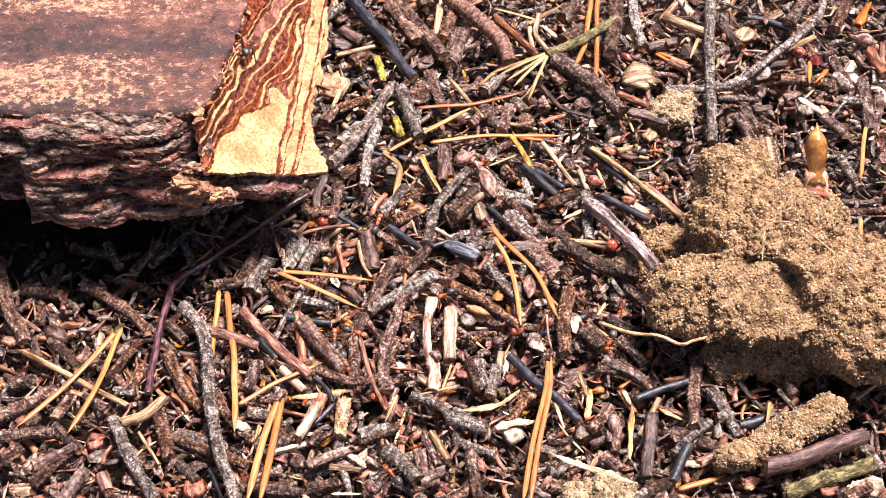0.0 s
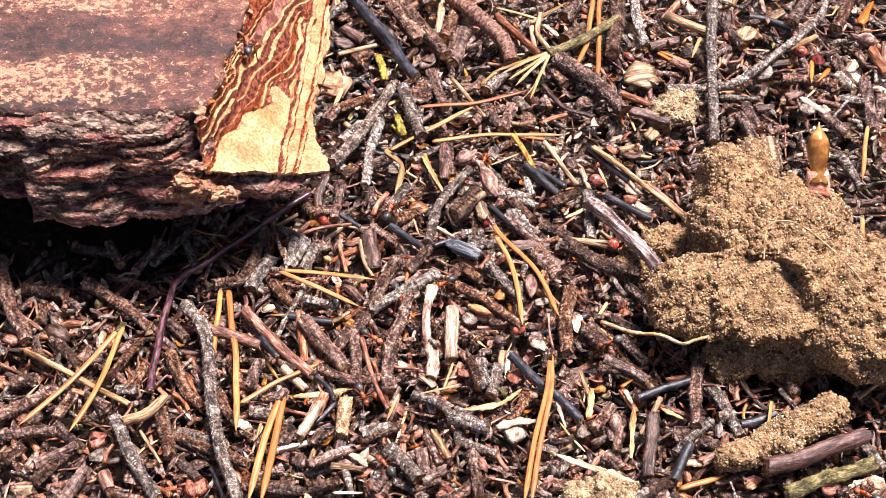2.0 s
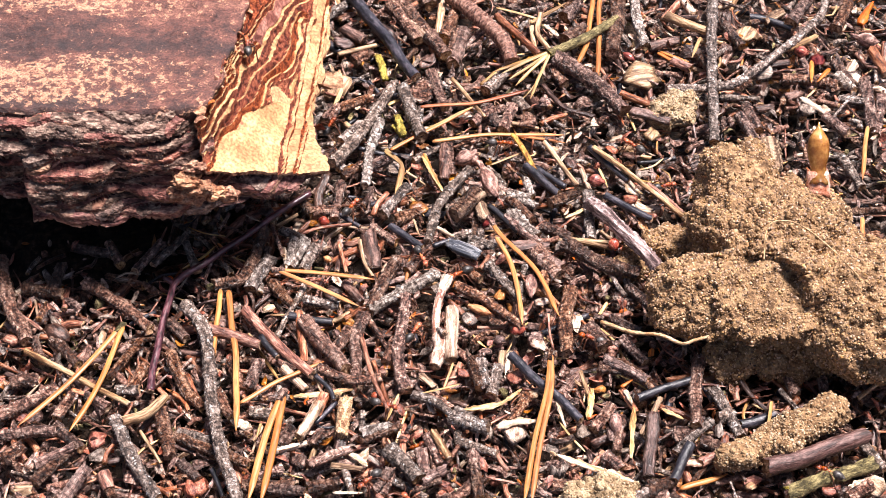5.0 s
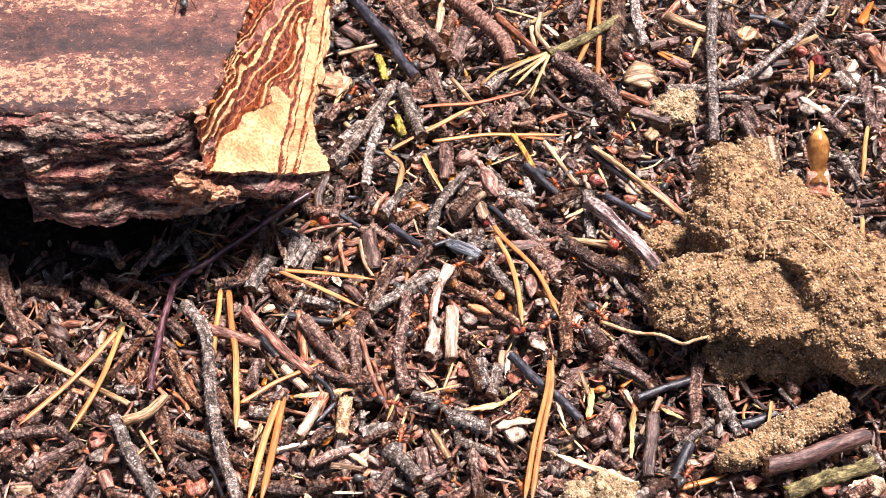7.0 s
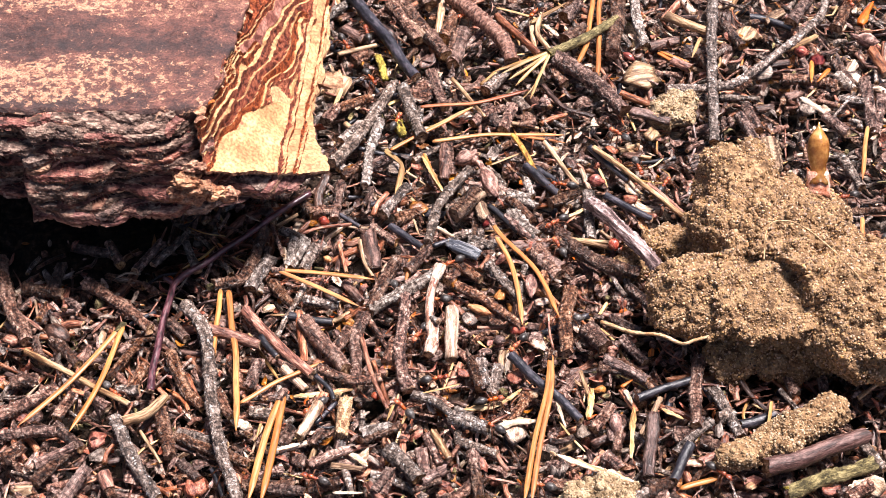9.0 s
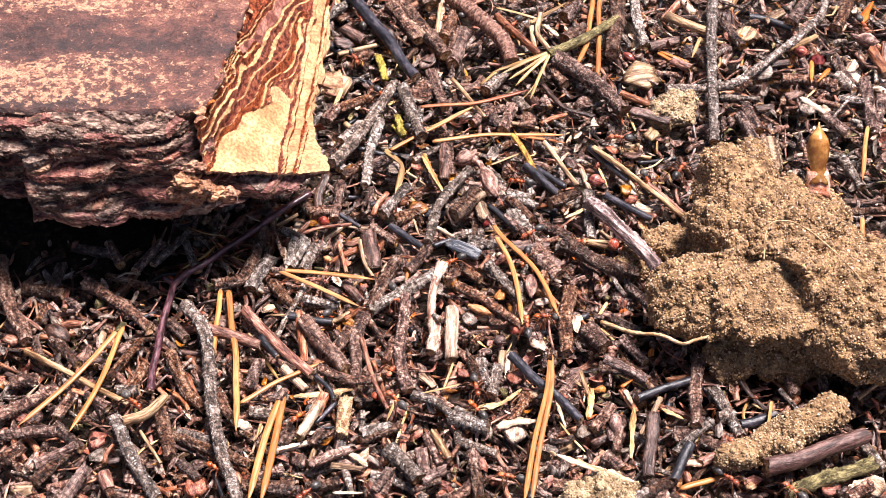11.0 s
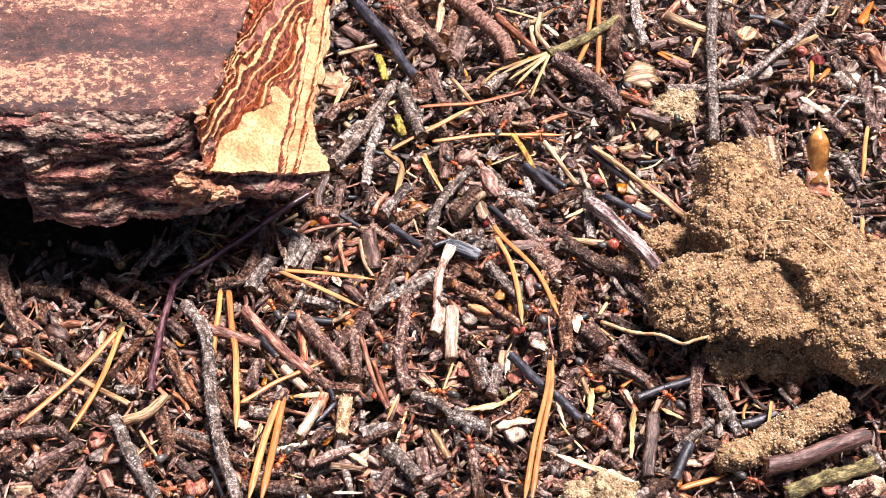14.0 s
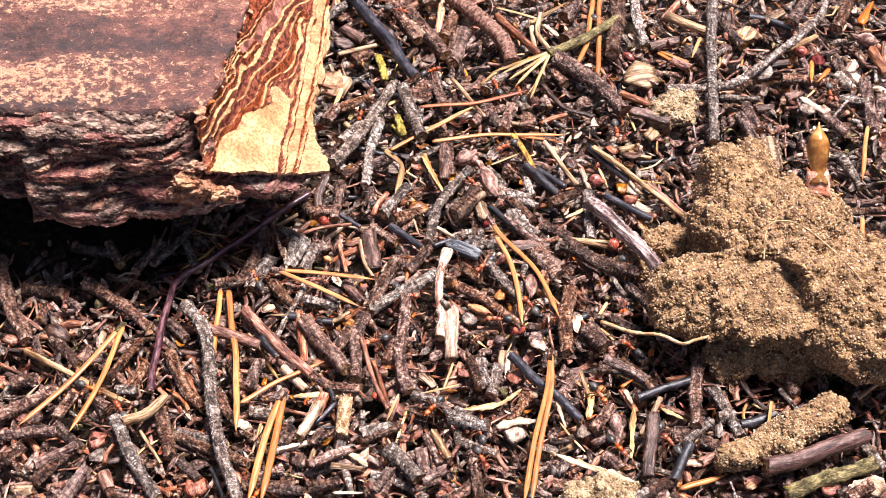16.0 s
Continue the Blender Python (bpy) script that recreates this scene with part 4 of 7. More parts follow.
        shape_part("bark_flake", (sv @ turn.T + (top_edge_x(fy) + rng.uniform(-0.6, 0.9), fy, 53.0 + warp(top_edge_x(fy), fy) + rng.uniform(-1.0, 0.6)), sf, ss, sg), [M[key]], base, origin=(-85, 40, 0), smooth=False)
    # crumbled peach cork at the lower corner between the front and the break
    for cx, cy, cz, big in ((-62.5, -12.0, 38.0, 3.0), (-59.5, -12.5, 36.0, 2.8), (-56.5, -11.5, 33.5, 2.6), (-64.5, -12.0, 34.0, 2.6), (-60.5, -10.5, 41.5, 2.0), (-53.5, -10.0, 31.5, 2.4), (-61.0, -13.0, 33.0, 2.2)):
        wob = np.array([noise.noise(Vector(q * 1.7 + np.array((cx, cy, cz)))) + 0.5 * noise.noise(Vector(q * 4.0 + np.array((cx, 0, 0)))) for q in FINE_V])
        v = FINE_V * (1 + 0.55 * wob[:, None]) * (big * 1.25, big * 0.7, big * 0.75) + (cx, cy, cz)
        shape_part("bark_crumb", (v, list(FINE_F), [0] * len(FINE_F), v), [M["bark_rim"]], base, "crumbled peach cork", origin=(-85, 40, 0), smooth=False)
    # the worn heel of the chunk, on which it rests
    v, f, s, g = tube(rng, [(-182, 60, 6), (-110, 58, 5), (-52, 70, 6)], 11.0, sides=14, step=4, rough=0.12)
    shape_part("bark_heel", (v, f, s, g), [M["bark_edge"], M["bark_cork"]], base, origin=(-85, 40, 0))


# ---- sandy clods ----
def lump(lobes, grains, seed, crater=None, level=5):
    """Lobed crumbly earth: noisy ellipsoids with loose grains on their skins."""
    rng = np.random.default_rng(seed)
    bm = bmesh.new()
    bmesh.ops.create_icosphere(bm, subdivisions=level, radius=1.0)
    unit = np.array([p.co[:] for p in bm.verts])
    tris = [tuple(q.index for q in p.verts) for p in bm.faces]
    bm.free()
    amp = 1.0 if level > 5 else 0.8
    heart = np.mean([q[:3] for q in lobes], axis=0)
    far = np.zeros(len(unit))
    for cx, cy, cz, rx, ry, rz, turn in lobes:
        ca, sa = math.cos(turn), math.sin(turn)
        rot = np.array(((ca, sa, 0), (-sa, ca, 0), (0, 0, 1)))
        o = rot @ (heart - (cx, cy, cz)) / (rx, ry, rz)
        d = unit @ rot.T / (rx, ry, rz)
        a, b, c = (d * d).sum(1), d @ o, o @ o - 1
        disc = b * b - a * c
        far = np.maximum(far, np.where(disc > 0, (-b + np.sqrt(np.maximum(disc, 0))) / a, 0))
    p = heart + unit * far[:, None]
    h = np.empty(len(p))
    for i, q in enumerate(p):
        w = Vector(q)
        h[i] = amp * (3.2 * noise.noise(w / 9) + 2.9 * noise.noise(w / 4.2) + 2.4 * abs(noise.noise(w / 2.4)) + 1.1 * abs(noise.noise(w / 1.1)) + 0.3 * noise.noise(w / 0.5))
    if crater is not None:
        way = np.array(crater[3]) / np.linalg.norm(crater[3])
        d = p - np.array(crater[0])
        near = np.linalg.norm(d - np.outer(d @ way, way), axis=1) / crater[1]
        h = h * (1 - 0.65 * np.clip((1.2 - near) / 0.3, 0, 1) * (d @ way > -crater[1] * 1.5))
    p = p + unit * h[:, None]
    if crater is not None:
        c, rad, deep, way = np.array(crater[0]), crater[1], crater[2], np.array(crater[3])
        way = way / np.linalg.norm(way)
        d = p - c
        flat = np.linalg.norm(d - np.outer(d @ way, way), axis=1) / rad
        push = (np.clip((1.06 - flat) / 0.2, 0, 1) * (0.8 + 0.2 * (1 - flat ** 2)) * deep - 0.5 * np.exp(-((flat - 1.2) / 0.12) ** 2)) * (d @ way > -rad * 1.3) * np.clip(0.75 + 0.55 * d[:, 2] / rad, 0.2, 1)
        p = p - np.outer(push, way)
    tri = np.array(tris)
    area = np.linalg.norm(np.cross(p[tri[:, 1]] - p[tri[:, 0]], p[tri[:, 2]] - p[tri[:, 0]]), axis=1)
    pick = rng.choice(len(tri), grains, p=area / area.sum())
    bits = [pebble(rng, p[tri[i]].mean(0), 0.14 + 0.36 * rng.uniform() ** 2.2) for i in pick]
    # rounded crumbs stuck together, with dark crevices between them and grains on their skins
    skin = [(p, tris, [0] * len(tris), p)]
    for i in rng.choice(len(tri), grains // 9, p=area / area.sum()):
        c = p[tri[i]].mean(0)
        if crater is not None:
            d = c - np.array(crater[0])
            if np.linalg.norm(d - (d @ way) * way) < crater[1] * 1.02 and d @ way > -crater[1]:
                continue
        big = 0.3 + 0.6 * rng.uniform() ** 2.4
        c = c - unit[tri[i][0]] * 0.25
        wob = np.array([noise.noise(Vector(q * 1.3 + c)) + 0.6 * noise.noise(Vector(q * 3.1 + c)) for q in ICO_V])
        v = c + ICO_V * big * (1 + 0.4 * wob[:, None]) * rng.uniform(0.75, 1.15, 3)
        skin.append((v, list(ICO_F), [0] * len(ICO_F), v))
        for q in v[rng.integers(0, len(v), 4)]:
            bits.append(pebble(rng, q, 0.16 + 0.26 * rng.uniform() ** 2.0))
    return gather(skin), gather(bits)


def clod(name, label, lobes, grains, seed, crater=None, level=5, soil="sand", crust="grain"):
    body, bits = lump(lobes, grains, seed, crater, level)
    origin = lobes[0][:3]
    ob = shape_part(name, body, [M[soil]], origin=(origin[0], origin[1], 0))
    tagged(ob, label, "soil clod")
    kid = shape_part("grain_crust", bits, [M[crust]], ob, "loose pale sand grains", origin=(origin[0], origin[1], 0))
    tagged(kid, kind="stuff")
    return ob


build_ground()
build_litter()
build_bark()
clod("sand_clod", "large crumbly clod of sandy soil with a round hollow",
     [(77.5, 8.5, 12.5, 11, 13, 13, 0.0), (88, 0, 10, 16, 10, 12, 0.0), (73.5, -8, 13, 9, 13, 12, 0.0), (67, -29, 15, 16.5, 11, 9.0, 0.2), (84, -31, 17, 18, 13, 11, 0.0), (103, -32, 14, 18, 19, 14, -0.3), (86, -17, 15, 18, 16, 14, 0.0), (89, -29, 7, 17, 14, 9, 0.0), (84, -36, 4, 19, 8, 6, 0.1)],
     34000, 3, ((78.6, -36.3, 23.6), 9.4, 6.5, (-0.08, -0.74, 0.66)), 7)
clod("sand_crumb", "elongated crumb of sandy soil resting on a stout twig", [(71.5, -69.5, 5, 7, 3.6, 3.2, 0.2), (81, -65.5, 6, 9, 3.8, 3.4, 0.35), (91, -59.5, 6.5, 7.5, 4.0, 3.8, 0.5)], 3500, 8, crust="palegrain")
clod("sand_crumb", "pale crumb of sandy soil among splinters", [(36, -80.5, 1.5, 8.5, 5.0, 4, 0.1), (41, -83, 1.5, 6.5, 5.0, 3.5, 0.1)], 1800, 9, soil="palesand", crust="palegrain")
clod("sand_crumb", "pale lichen-grey crumb of sandy soil among twigs", [(66, 51, 2, 5.5, 4.5, 3.2, 0.2), (62, 49, 1, 3, 3, 2.2, 0)], 1300, 10, soil="palesand", crust="palegrain")
clod("sand_crumb", "crumb of mossy sandy soil beside the large clod", [(60, 0, 2, 7, 5.5, 3.5, 0.2), (51, -5, 0.5, 5, 4.5, 3, 0.2)], 2200, 11)

# ---- single pieces of litter that lie on top ----
stick("d", 1.89, (-27.0, 99.3, 4.0), (-20.7, 86.4, 4.0), (-13.8, 73.9, 4.0), (-7.6, 62.3, 4.0))
stick("straw", 0.75, (-30.4, 76.1, 1.0), (-19.3, 79.8, 1.0))
stick("moss", 1.16, (-19.3, 75.1, 1.2), (-17.9, 70.2, 1.2), (-16.5, 64.4, 1.2))
stick("t", 1.88, (-16.0, 97.5, 1.6), (-7.0, 81.1, 1.6))
stick("t", 2.04, (-11.7, 96.3, 1.7), (-4.0, 84.0, 1.7))
stick("p", 1.69, (-9.9, 88.1, 1.5), (-3.2, 80.5, 1.5), (1.3, 73.8, 1.5))
stick("p", 1.03, (0.5, 100.1, 1.2), (-1.5, 84.2, 1.2))
stick("t", 1.53, (3.6, 94.6, 1.4), (1.3, 81.3, 1.4))
stick("t", 1.45, (-29.5, 52.5, 1.4), (-20.8, 57.1, 1.4))
stick("g", 1.72, (-30.3, 28.3, 3.9), (-22.6, 40.0, 3.9), (-14.0, 60.0, 3.9))
stick("g", 1.95, (-11.6, 58.3, 4.1), (-8.6, 47.8, 4.1), (-6.1, 38.3, 4.1))
stick("straw", 0.72, (-32.1, 46.4, 1.0), (-28.1, 65.2, 1.0))
stick("needle", 0.55, (-14.7, 33.7, 3.3), (-3.8, 41.8, 3.3), (8.6, 50.9, 3.3))
stick("rust", 0.64, (-6.2, 50.9, 3.4), (9.0, 52.7, 3.4), (24.3, 57.9, 3.4))
stick("straw", 0.63, (-15.9, 36.3, 0.9), (-11.2, 29.7, 0.9), (-12.4, 18.9, 0.9))
stick("needle", 0.63, (-5.6, 33.4, 2.3), (-0.2, 18.2, 2.3))
stick("needle", 0.63, (-3.0, 37.2, 3.3), (10.4, 39.5, 3.3), (33.6, 39.9, 3.3))
stick("rust", 0.56, (19.1, 42.0, 0.9), (34.0, 39.3, 0.9))
stick("yellow", 0.87, (19.5, 39.8, 3.5), (22.0, 34.4, 3.5), (25.0, 25.7, 3.5))
stick("pale2", 1.44, (-17.8, 45.7, 2.8), (-19.8, 35.1, 2.8), (-21.3, 20.4, 2.8))
stick("g", 1.02, (-8.1, 31.7, 1.2), (-0.6, 37.2, 1.2), (7.3, 41.7, 1.2))
stick("g", 1.26, (-35.9, 36.6, 1.3), (-27.0, 28.3, 1.3))
stick("t", 1.58, (0.9, 39.1, 1.5), (2.5, 25.5, 1.5))
stick("bud", 2.03, (9.5, 30.5, 1.7), (4.8, 34.0, 1.7))
stick("bud2", 2.34, (9.6, 27.9, 4.3), (14.9, 15.7, 4.3))
stick("g", 1.40, (7.4, 26.8, 2.8), (-1.4, 13.0, 2.8), (-3.9, 0.1, 2.8))
stick("t", 2.46, (9.8, 18.4, 2.0), (2.9, 10.7, 2.0))
stick("pale2", 1.54, (17.4, 18.5, 1.4), (24.9, 13.8, 1.4))
stick("pink", 1.52, (17.3, 11.1, 1.4), (21.2, 5.0, 1.4), (25.1, 0.5, 1.4))
stick("d", 0.92, (12.3, 15.0, 1.1), (20.1, 4.9, 1.1))
needle_pair(0.68, [(12.6, 6.3, 4.4), (15.7, 0.3, 4.4), (24.2, -11.6, 4.4), (29.4, -26.8, 4.4)], [(14.0, 0.1, 4.4), (16.9, -6.7, 4.4), (18.9, -15.5, 4.4), (20.0, -29.6, 4.4)])
stick("d", 0.68, (-27.9, 11.6, 1.0), (-22.0, 7.4, 1.0))
stick("d", 1.06, (-14.1, 5.5, 2.6), (-5.5, -1.7, 2.6))
stick("d", 0.75, (-2.8, -0.1, 1.0), (2.7, 2.5, 1.0))
stick("stripe", 2.25, (1.3, -0.7, 3.2), (9.4, -5.1, 3.2))
stick("r", 0.52, (-42.5, 1.4, 0.9), (-33.7, 6.5, 0.9), (-24.5, 8.1, 0.9))
stick("vine", 0.95, (-71.4, -50.9, 4.6), (-70.7, -34.3, 4.6), (-69.9, -21.3, 4.6), (-68.5, -15.6, 4.6), (-60.7, -7.9, 4.6), (-53.2, -0.9, 4.6), (-43.5, 9.2, 4.6), (-35.8, 16.1, 4.6))
stick("vine", 0.8, (-68.8, -16.2, 4.5), (-71.6, -13.6, 4.3))
stick("white2", 1.5, (-61.4, -29.0, 3.9), (-59.2, -30.0, 3.9))
stick("t", 1.39, (-27.6, 22.8, 1.4), (-29.3, 9.6, 1.4))
stick("t", 1.61, (-59.1, -15.5, 2.9), (-51.5, -12.2, 2.9), (-47.0, 4.0, 2.9))
stick("pale2", 1.65, (-39.1, 1.3, 1.5), (-40.4, -7.5, 1.5))
stick("g", 1.93, (-45.3, -4.9, 1.7), (-49.7, -15.4, 1.7))
stick("t", 1.20, (-33.1, -0.5, 1.3), (-36.3, -8.5, 1.3))
needle_pair(0.67, [(-42.9, -11.2, 4.4), (-30.5, -12.4, 4.4), (-17.7, -14.5, 4.4)], [(-42.6, -11.4, 4.4), (-32.4, -17.0, 4.4), (-21.2, -23.6, 4.4)])
stick("g", 0.88, (-35.5, -12.2, 1.1), (-41.9, -30.9, 1.1))
stick("t", 1.71, (-12.1, -6.4, 2.9), (-18.1, -22.2, 2.9))
stick("pale2", 1.62, (-1.8, -11.1, 2.9), (-18.5, -23.7, 2.9))
stick("dk", 2.26, (-19.8, 3.6, 1.8), (-18.0, -8.4, 1.8))
stick("needle", 0.74, (-8.3, -4.3, 1.0), (-9.7, -12.9, 1.0))
stick("p", 1.88, (2.3, -24.6, 4.0), (1.8, -40.0, 4.0))
stick("t", 1.74, (-20.0, -23.7, 1.6), (-21.9, -31.9, 1.6), (-21.8, -44.8, 1.6))
stick("pink", 2.02, (-34.9, -27.2, 3.1), (-29.5, -34.9, 3.1), (-24.3, -43.0, 3.1))
stick("r", 1.45, (-50.1, -24.1, 3.8), (-41.5, -35.5, 3.8), (-32.3, -44.8, 3.8))
stick("d", 0.95, (-45.5, -33.4, 4.6), (-40.8, -40.1, 4.6))
stick("d", 0.68, (-40.7, -37.7, 2.5), (-32.7, -43.1, 2.5), (-27.9, -48.3, 2.5), (-26.6, -52.1, 2.5))
stick("d", 0.70, (-26.3, -51.4, 1.1), (-31.3, -58.2, 1.1))
stick("r", 1.16, (-36.9, -23.2, 1.2), (-34.6, -39.2, 1.2))
stick("r", 1.58, (-60.0, -29.7, 3.9), (-51.5, -33.4, 3.9), (-45.4, -35.9, 3.9))
stick("needle", 0.73, (-56.9, -16.9, 3.4), (-57.0, -27.8, 3.4), (-57.4, -40.9, 3.4))
stick("needle", 0.81, (-54.8, -18.4, 4.4), (-51.8, -37.8, 4.4), (-49.2, -62.7, 4.4))
stick("needle", 0.62, (-49.3, -53.1, 3.3), (-39.4, -46.2, 3.3), (-29.7, -40.5, 3.3))
stick("straw", 0.43, (-46.2, -34.9, 0.8), (-40.4, -44.8, 0.8))
needle_pair(0.90, [(-38.9, -52.3, 5.5), (-42.2, -64.5, 5.5), (-45.1, -83.7, 5.5)], [(-38.6, -52.7, 5.5), (-40.1, -67.8, 5.5), (-42.2, -84.0, 5.5)])
needle_pair(0.72, [(-80.9, -30.1, 4.4), (-90.6, -46.6, 4.4), (-101.9, -61.0, 4.4)], [(-80.4, -30.1, 4.4), (-84.1, -48.4, 4.4), (-89.4, -62.8, 4.4)], "olive", "mossy green sheath")
stick("p2", 0.85, (-104.3, -36.6, 2.5), (-91.2, -44.3, 2.5), (-76.5, -53.1, 2.5))
stick("t", 2.08, (-116.0, -5.4, 1.7), (-111.5, -18.9, 1.7), (-105.0, -32.9, 1.7))
stick("t", 1.62, (-92.8, -13.0, 1.5), (-84.8, -18.7, 1.5), (-73.8, -28.5, 1.5))
stick("t", 1.14, (-75.7, -33.3, 2.6), (-82.2, -44.9, 2.6))
stick("p2", 1.37, (-77.2, -59.5, 3.8), (-71.8, -56.8, 3.8), (-67.7, -51.7, 3.8))
stick("g", 1.65, (-79.3, -57.9, 2.9), (-73.6, -69.2, 2.9), (-66.5, -81.2, 2.9))
stick("g", 1.67, (-65.3, -23.5, 4.9), (-59.2, -32.8, 4.9), (-57.1, -48.8, 4.9), (-53.2, -65.7, 4.9), (-47.5, -83.3, 4.9))
stick("t", 1.50, (-64.5, -61.5, 1.4), (-58.1, -64.8, 1.4), (-45.9, -70.1, 1.4))
stick("t", 1.56, (-68.4, -36.9, 1.5), (-63.1, -47.9, 1.5), (-58.1, -53.4, 1.5))
stick("t", 1.65, (-107.6, -55.7, 1.5), (-102.0, -52.2, 1.5), (-94.7, -47.6, 1.5))
stick("t", 1.50, (-107.2, -62.3, 1.4), (-98.7, -60.2, 1.4), (-91.5, -60.7, 1.4))
stick("t", 1.47, (-96.4, -74.9, 1.4), (-88.2, -65.2, 1.4))
stick("t", 1.51, (-94.1, -59.0, 1.4), (-86.4, -65.7, 1.4))
stick("pink", 1.61, (-84.6, -71.4, 1.5), (-89.1, -81.0, 1.5))
stick("t", 1.80, (-68.8, -52.8, 1.6), (-65.1, -68.6, 1.6))
stick("p", 1.52, (-30.4, -54.0, 3.8), (-34.3, -63.6, 3.8))
stick("cone", 1.67, (-23.7, -52.1, 2.9), (-24.4, -62.6, 2.9))
stick("yellow2", 0.97, (-36.6, -49.7, 1.1), (-29.7, -49.0, 1.1), (-22.5, -47.3, 1.1))
stick("p", 0.81, (-39.1, -65.7, 1.0), (-32.8, -63.7, 1.0))
stick("dk", 1.35, (-32.0, -71.0, 2.7), (-21.8, -66.6, 2.7))
stick("g", 2.04, (-12.6, -66.9, 3.1), (-6.1, -75.5, 3.1))
stick("t", 1.36, (-19.6, -62.6, 1.3), (-11.2, -58.9, 1.3))
stick("g", 2.07, (2.6, -56.9, 3.1), (10.6, -60.6, 3.1))
stick("yellow2", 0.83, (5.0, -53.6, 1.1), (13.3, -52.2, 1.1), (19.2, -47.6, 1.1))
stick("white", 1.2, (13.1, -60.4, 2.6), (18.0, -58.6, 2.8), (22.4, -58.4, 2.9))
flake(17.0, -60.6, 2.0, 6.5, "cream2")
needle_pair(0.66, [(26.5, -40.5, 6.4), (25.2, -51.7, 6.4), (22.0, -65.2, 6.4), (18.7, -84.3, 6.4)], [(26.7, -40.8, 6.4), (26.2, -51.7, 6.4), (22.9, -68.4, 6.4), (20.4, -84.3, 6.4)])
stick("d", 1.28, (16.7, -38.7, 3.7), (24.4, -47.8, 3.7), (33.1, -58.5, 3.7))
stick("white", 0.49, (27.3, -50.1, 3.3), (28.2, -55.3, 3.3), (29.6, -60.7, 3.3))
stick("yellow2", 0.98, (36.6, -48.3, 2.5), (35.2, -57.6, 2.5))
stick("t", 1.84, (7.6, -38.8, 1.6), (9.5, -47.1, 1.6))
stick("t", 1.39, (20.5, -49.5, 1.4), (16.6, -57.6, 1.4))
stick("yellow2", 0.69, (46.5, -53.8, 2.4), (44.6, -69.1, 2.4))
stick("dk", 1.65, (50.6, -57.5, 3.9), (48.3, -75.1, 3.9))
stick("d", 1.11, (47.7, -51.5, 2.6), (61.4, -45.3, 2.6))
stick("t", 1.70, (63.6, -39.8, 2.9), (61.7, -49.0, 2.9), (60.7, -59.6, 2.9))
stick("d", 1.36, (59.1, -65.5, 2.7), (53.9, -75.1, 2.7))
stick("g", 1.10, (64.8, -57.1, 1.2), (55.5, -66.7, 1.2))
stick("rust", 0.80, (55.7, -77.1, 1.0), (67.4, -72.4, 1.0))
stick("root", 0.5, (39.3, -33.6, 10.0), (46.0, -37.4, 11.5), (52.4, -40.2, 13.5), (57.7, -43.4, 14.0), (61.5, -42.6, 14.5), (65.6, -41.8, 14.6))
stick("white2", 0.95, (26.7, -70.9, 6.5), (33.8, -74.3, 6.5), (44.4, -78.5, 6.5))
stick("redstick", 2.29, (76.0, -74.6, 6.3), (86.0, -70.8, 6.3), (100.2, -65.3, 6.3))
stick("g", 1.53, (66.7, -47.9, 1.4), (69.0, -53.9, 1.4), (71.8, -61.9, 1.4))
stick("d", 1.37, (71.9, -58.4, 1.4), (80.7, -55.5, 1.4))
stick("dk", 0.70, (72.4, -42.2, 1.0), (78.1, -52.7, 1.0), (87.2, -57.0, 1.0))
stick("t", 1.41, (93.6, -40.7, 1.4), (93.9, -49.9, 1.4))
stick("root", 0.56, (101.0, -52.2, 3.3), (104.5, -48.9, 3.3), (109.5, -45.4, 3.3))
stick("olive", 1.99, (80.8, -78.8, 1.7), (91.5, -74.0, 1.7), (102.1, -70.0, 1.7))
stick("straw", 0.49, (79.6, -53.5, 4.3), (77.7, -61.4, 4.3))
stick("bigstick", 2.05, (39.3, 11.9, 5.5), (49.1, -3.4, 7.5), (57.8, -19.3, 9.5))
stick("d", 0.95, (40.4, 35.8, 2.5), (50.4, 22.3, 2.5))
stick("tan", 0.79, (41.4, 33.9, 4.4), (52.9, 20.9, 4.4), (65.6, 5.9, 4.4))
stick("r", 1.16, (55.6, 20.0, 3.6), (65.7, 6.0, 3.6))
stick("d", 1.08, (43.9, 17.4, 2.6), (55.4, 8.4, 2.6))
stick("tan", 0.79, (28.0, 36.7, 3.4), (33.3, 26.2, 3.4), (36.4, 20.4, 3.4))
stick("d", 1.25, (22.3, 28.4, 2.7), (31.1, 17.9, 2.7))
stick("d", 0.94, (25.5, 28.9, 1.1), (33.5, 21.6, 1.1))
stick("dk", 1.20, (18.4, -1.7, 1.7), (28.0, -0.1, 1.7))
stick("t", 2.02, (32.1, -1.0, 3.1), (40.6, -7.6, 3.1), (51.0, -10.9, 3.1))
stick("t", 2.54, (24.6, -2.6, 2.0), (30.2, -11.8, 2.0))
stick("t", 1.90, (32.5, -17.2, 3.0), (31.1, -27.5, 3.0), (31.0, -37.6, 3.0))
stick("scaly", 1.33, (11.5, -7.8, 2.7), (15.5, -13.1, 2.7), (20.4, -20.7, 2.7))
stick("t", 1.32, (3.5, -15.0, 2.7), (12.4, -21.7, 2.7), (20.0, -28.6, 2.7))
stick("seed", 1.16, (6.3, -21.6, 2.6), (12.1, -24.6, 2.6))
stick("t", 2.44, (35.9, -28.5, 1.9), (40.5, -34.9, 1.9))
stick("g", 1.54, (39.5, 19.1, 1.4), (39.0, 1.9, 1.4))
stick("budred", 1.86, (39.6, 22.7, 3.0), (43.6, 21.8, 3.0))
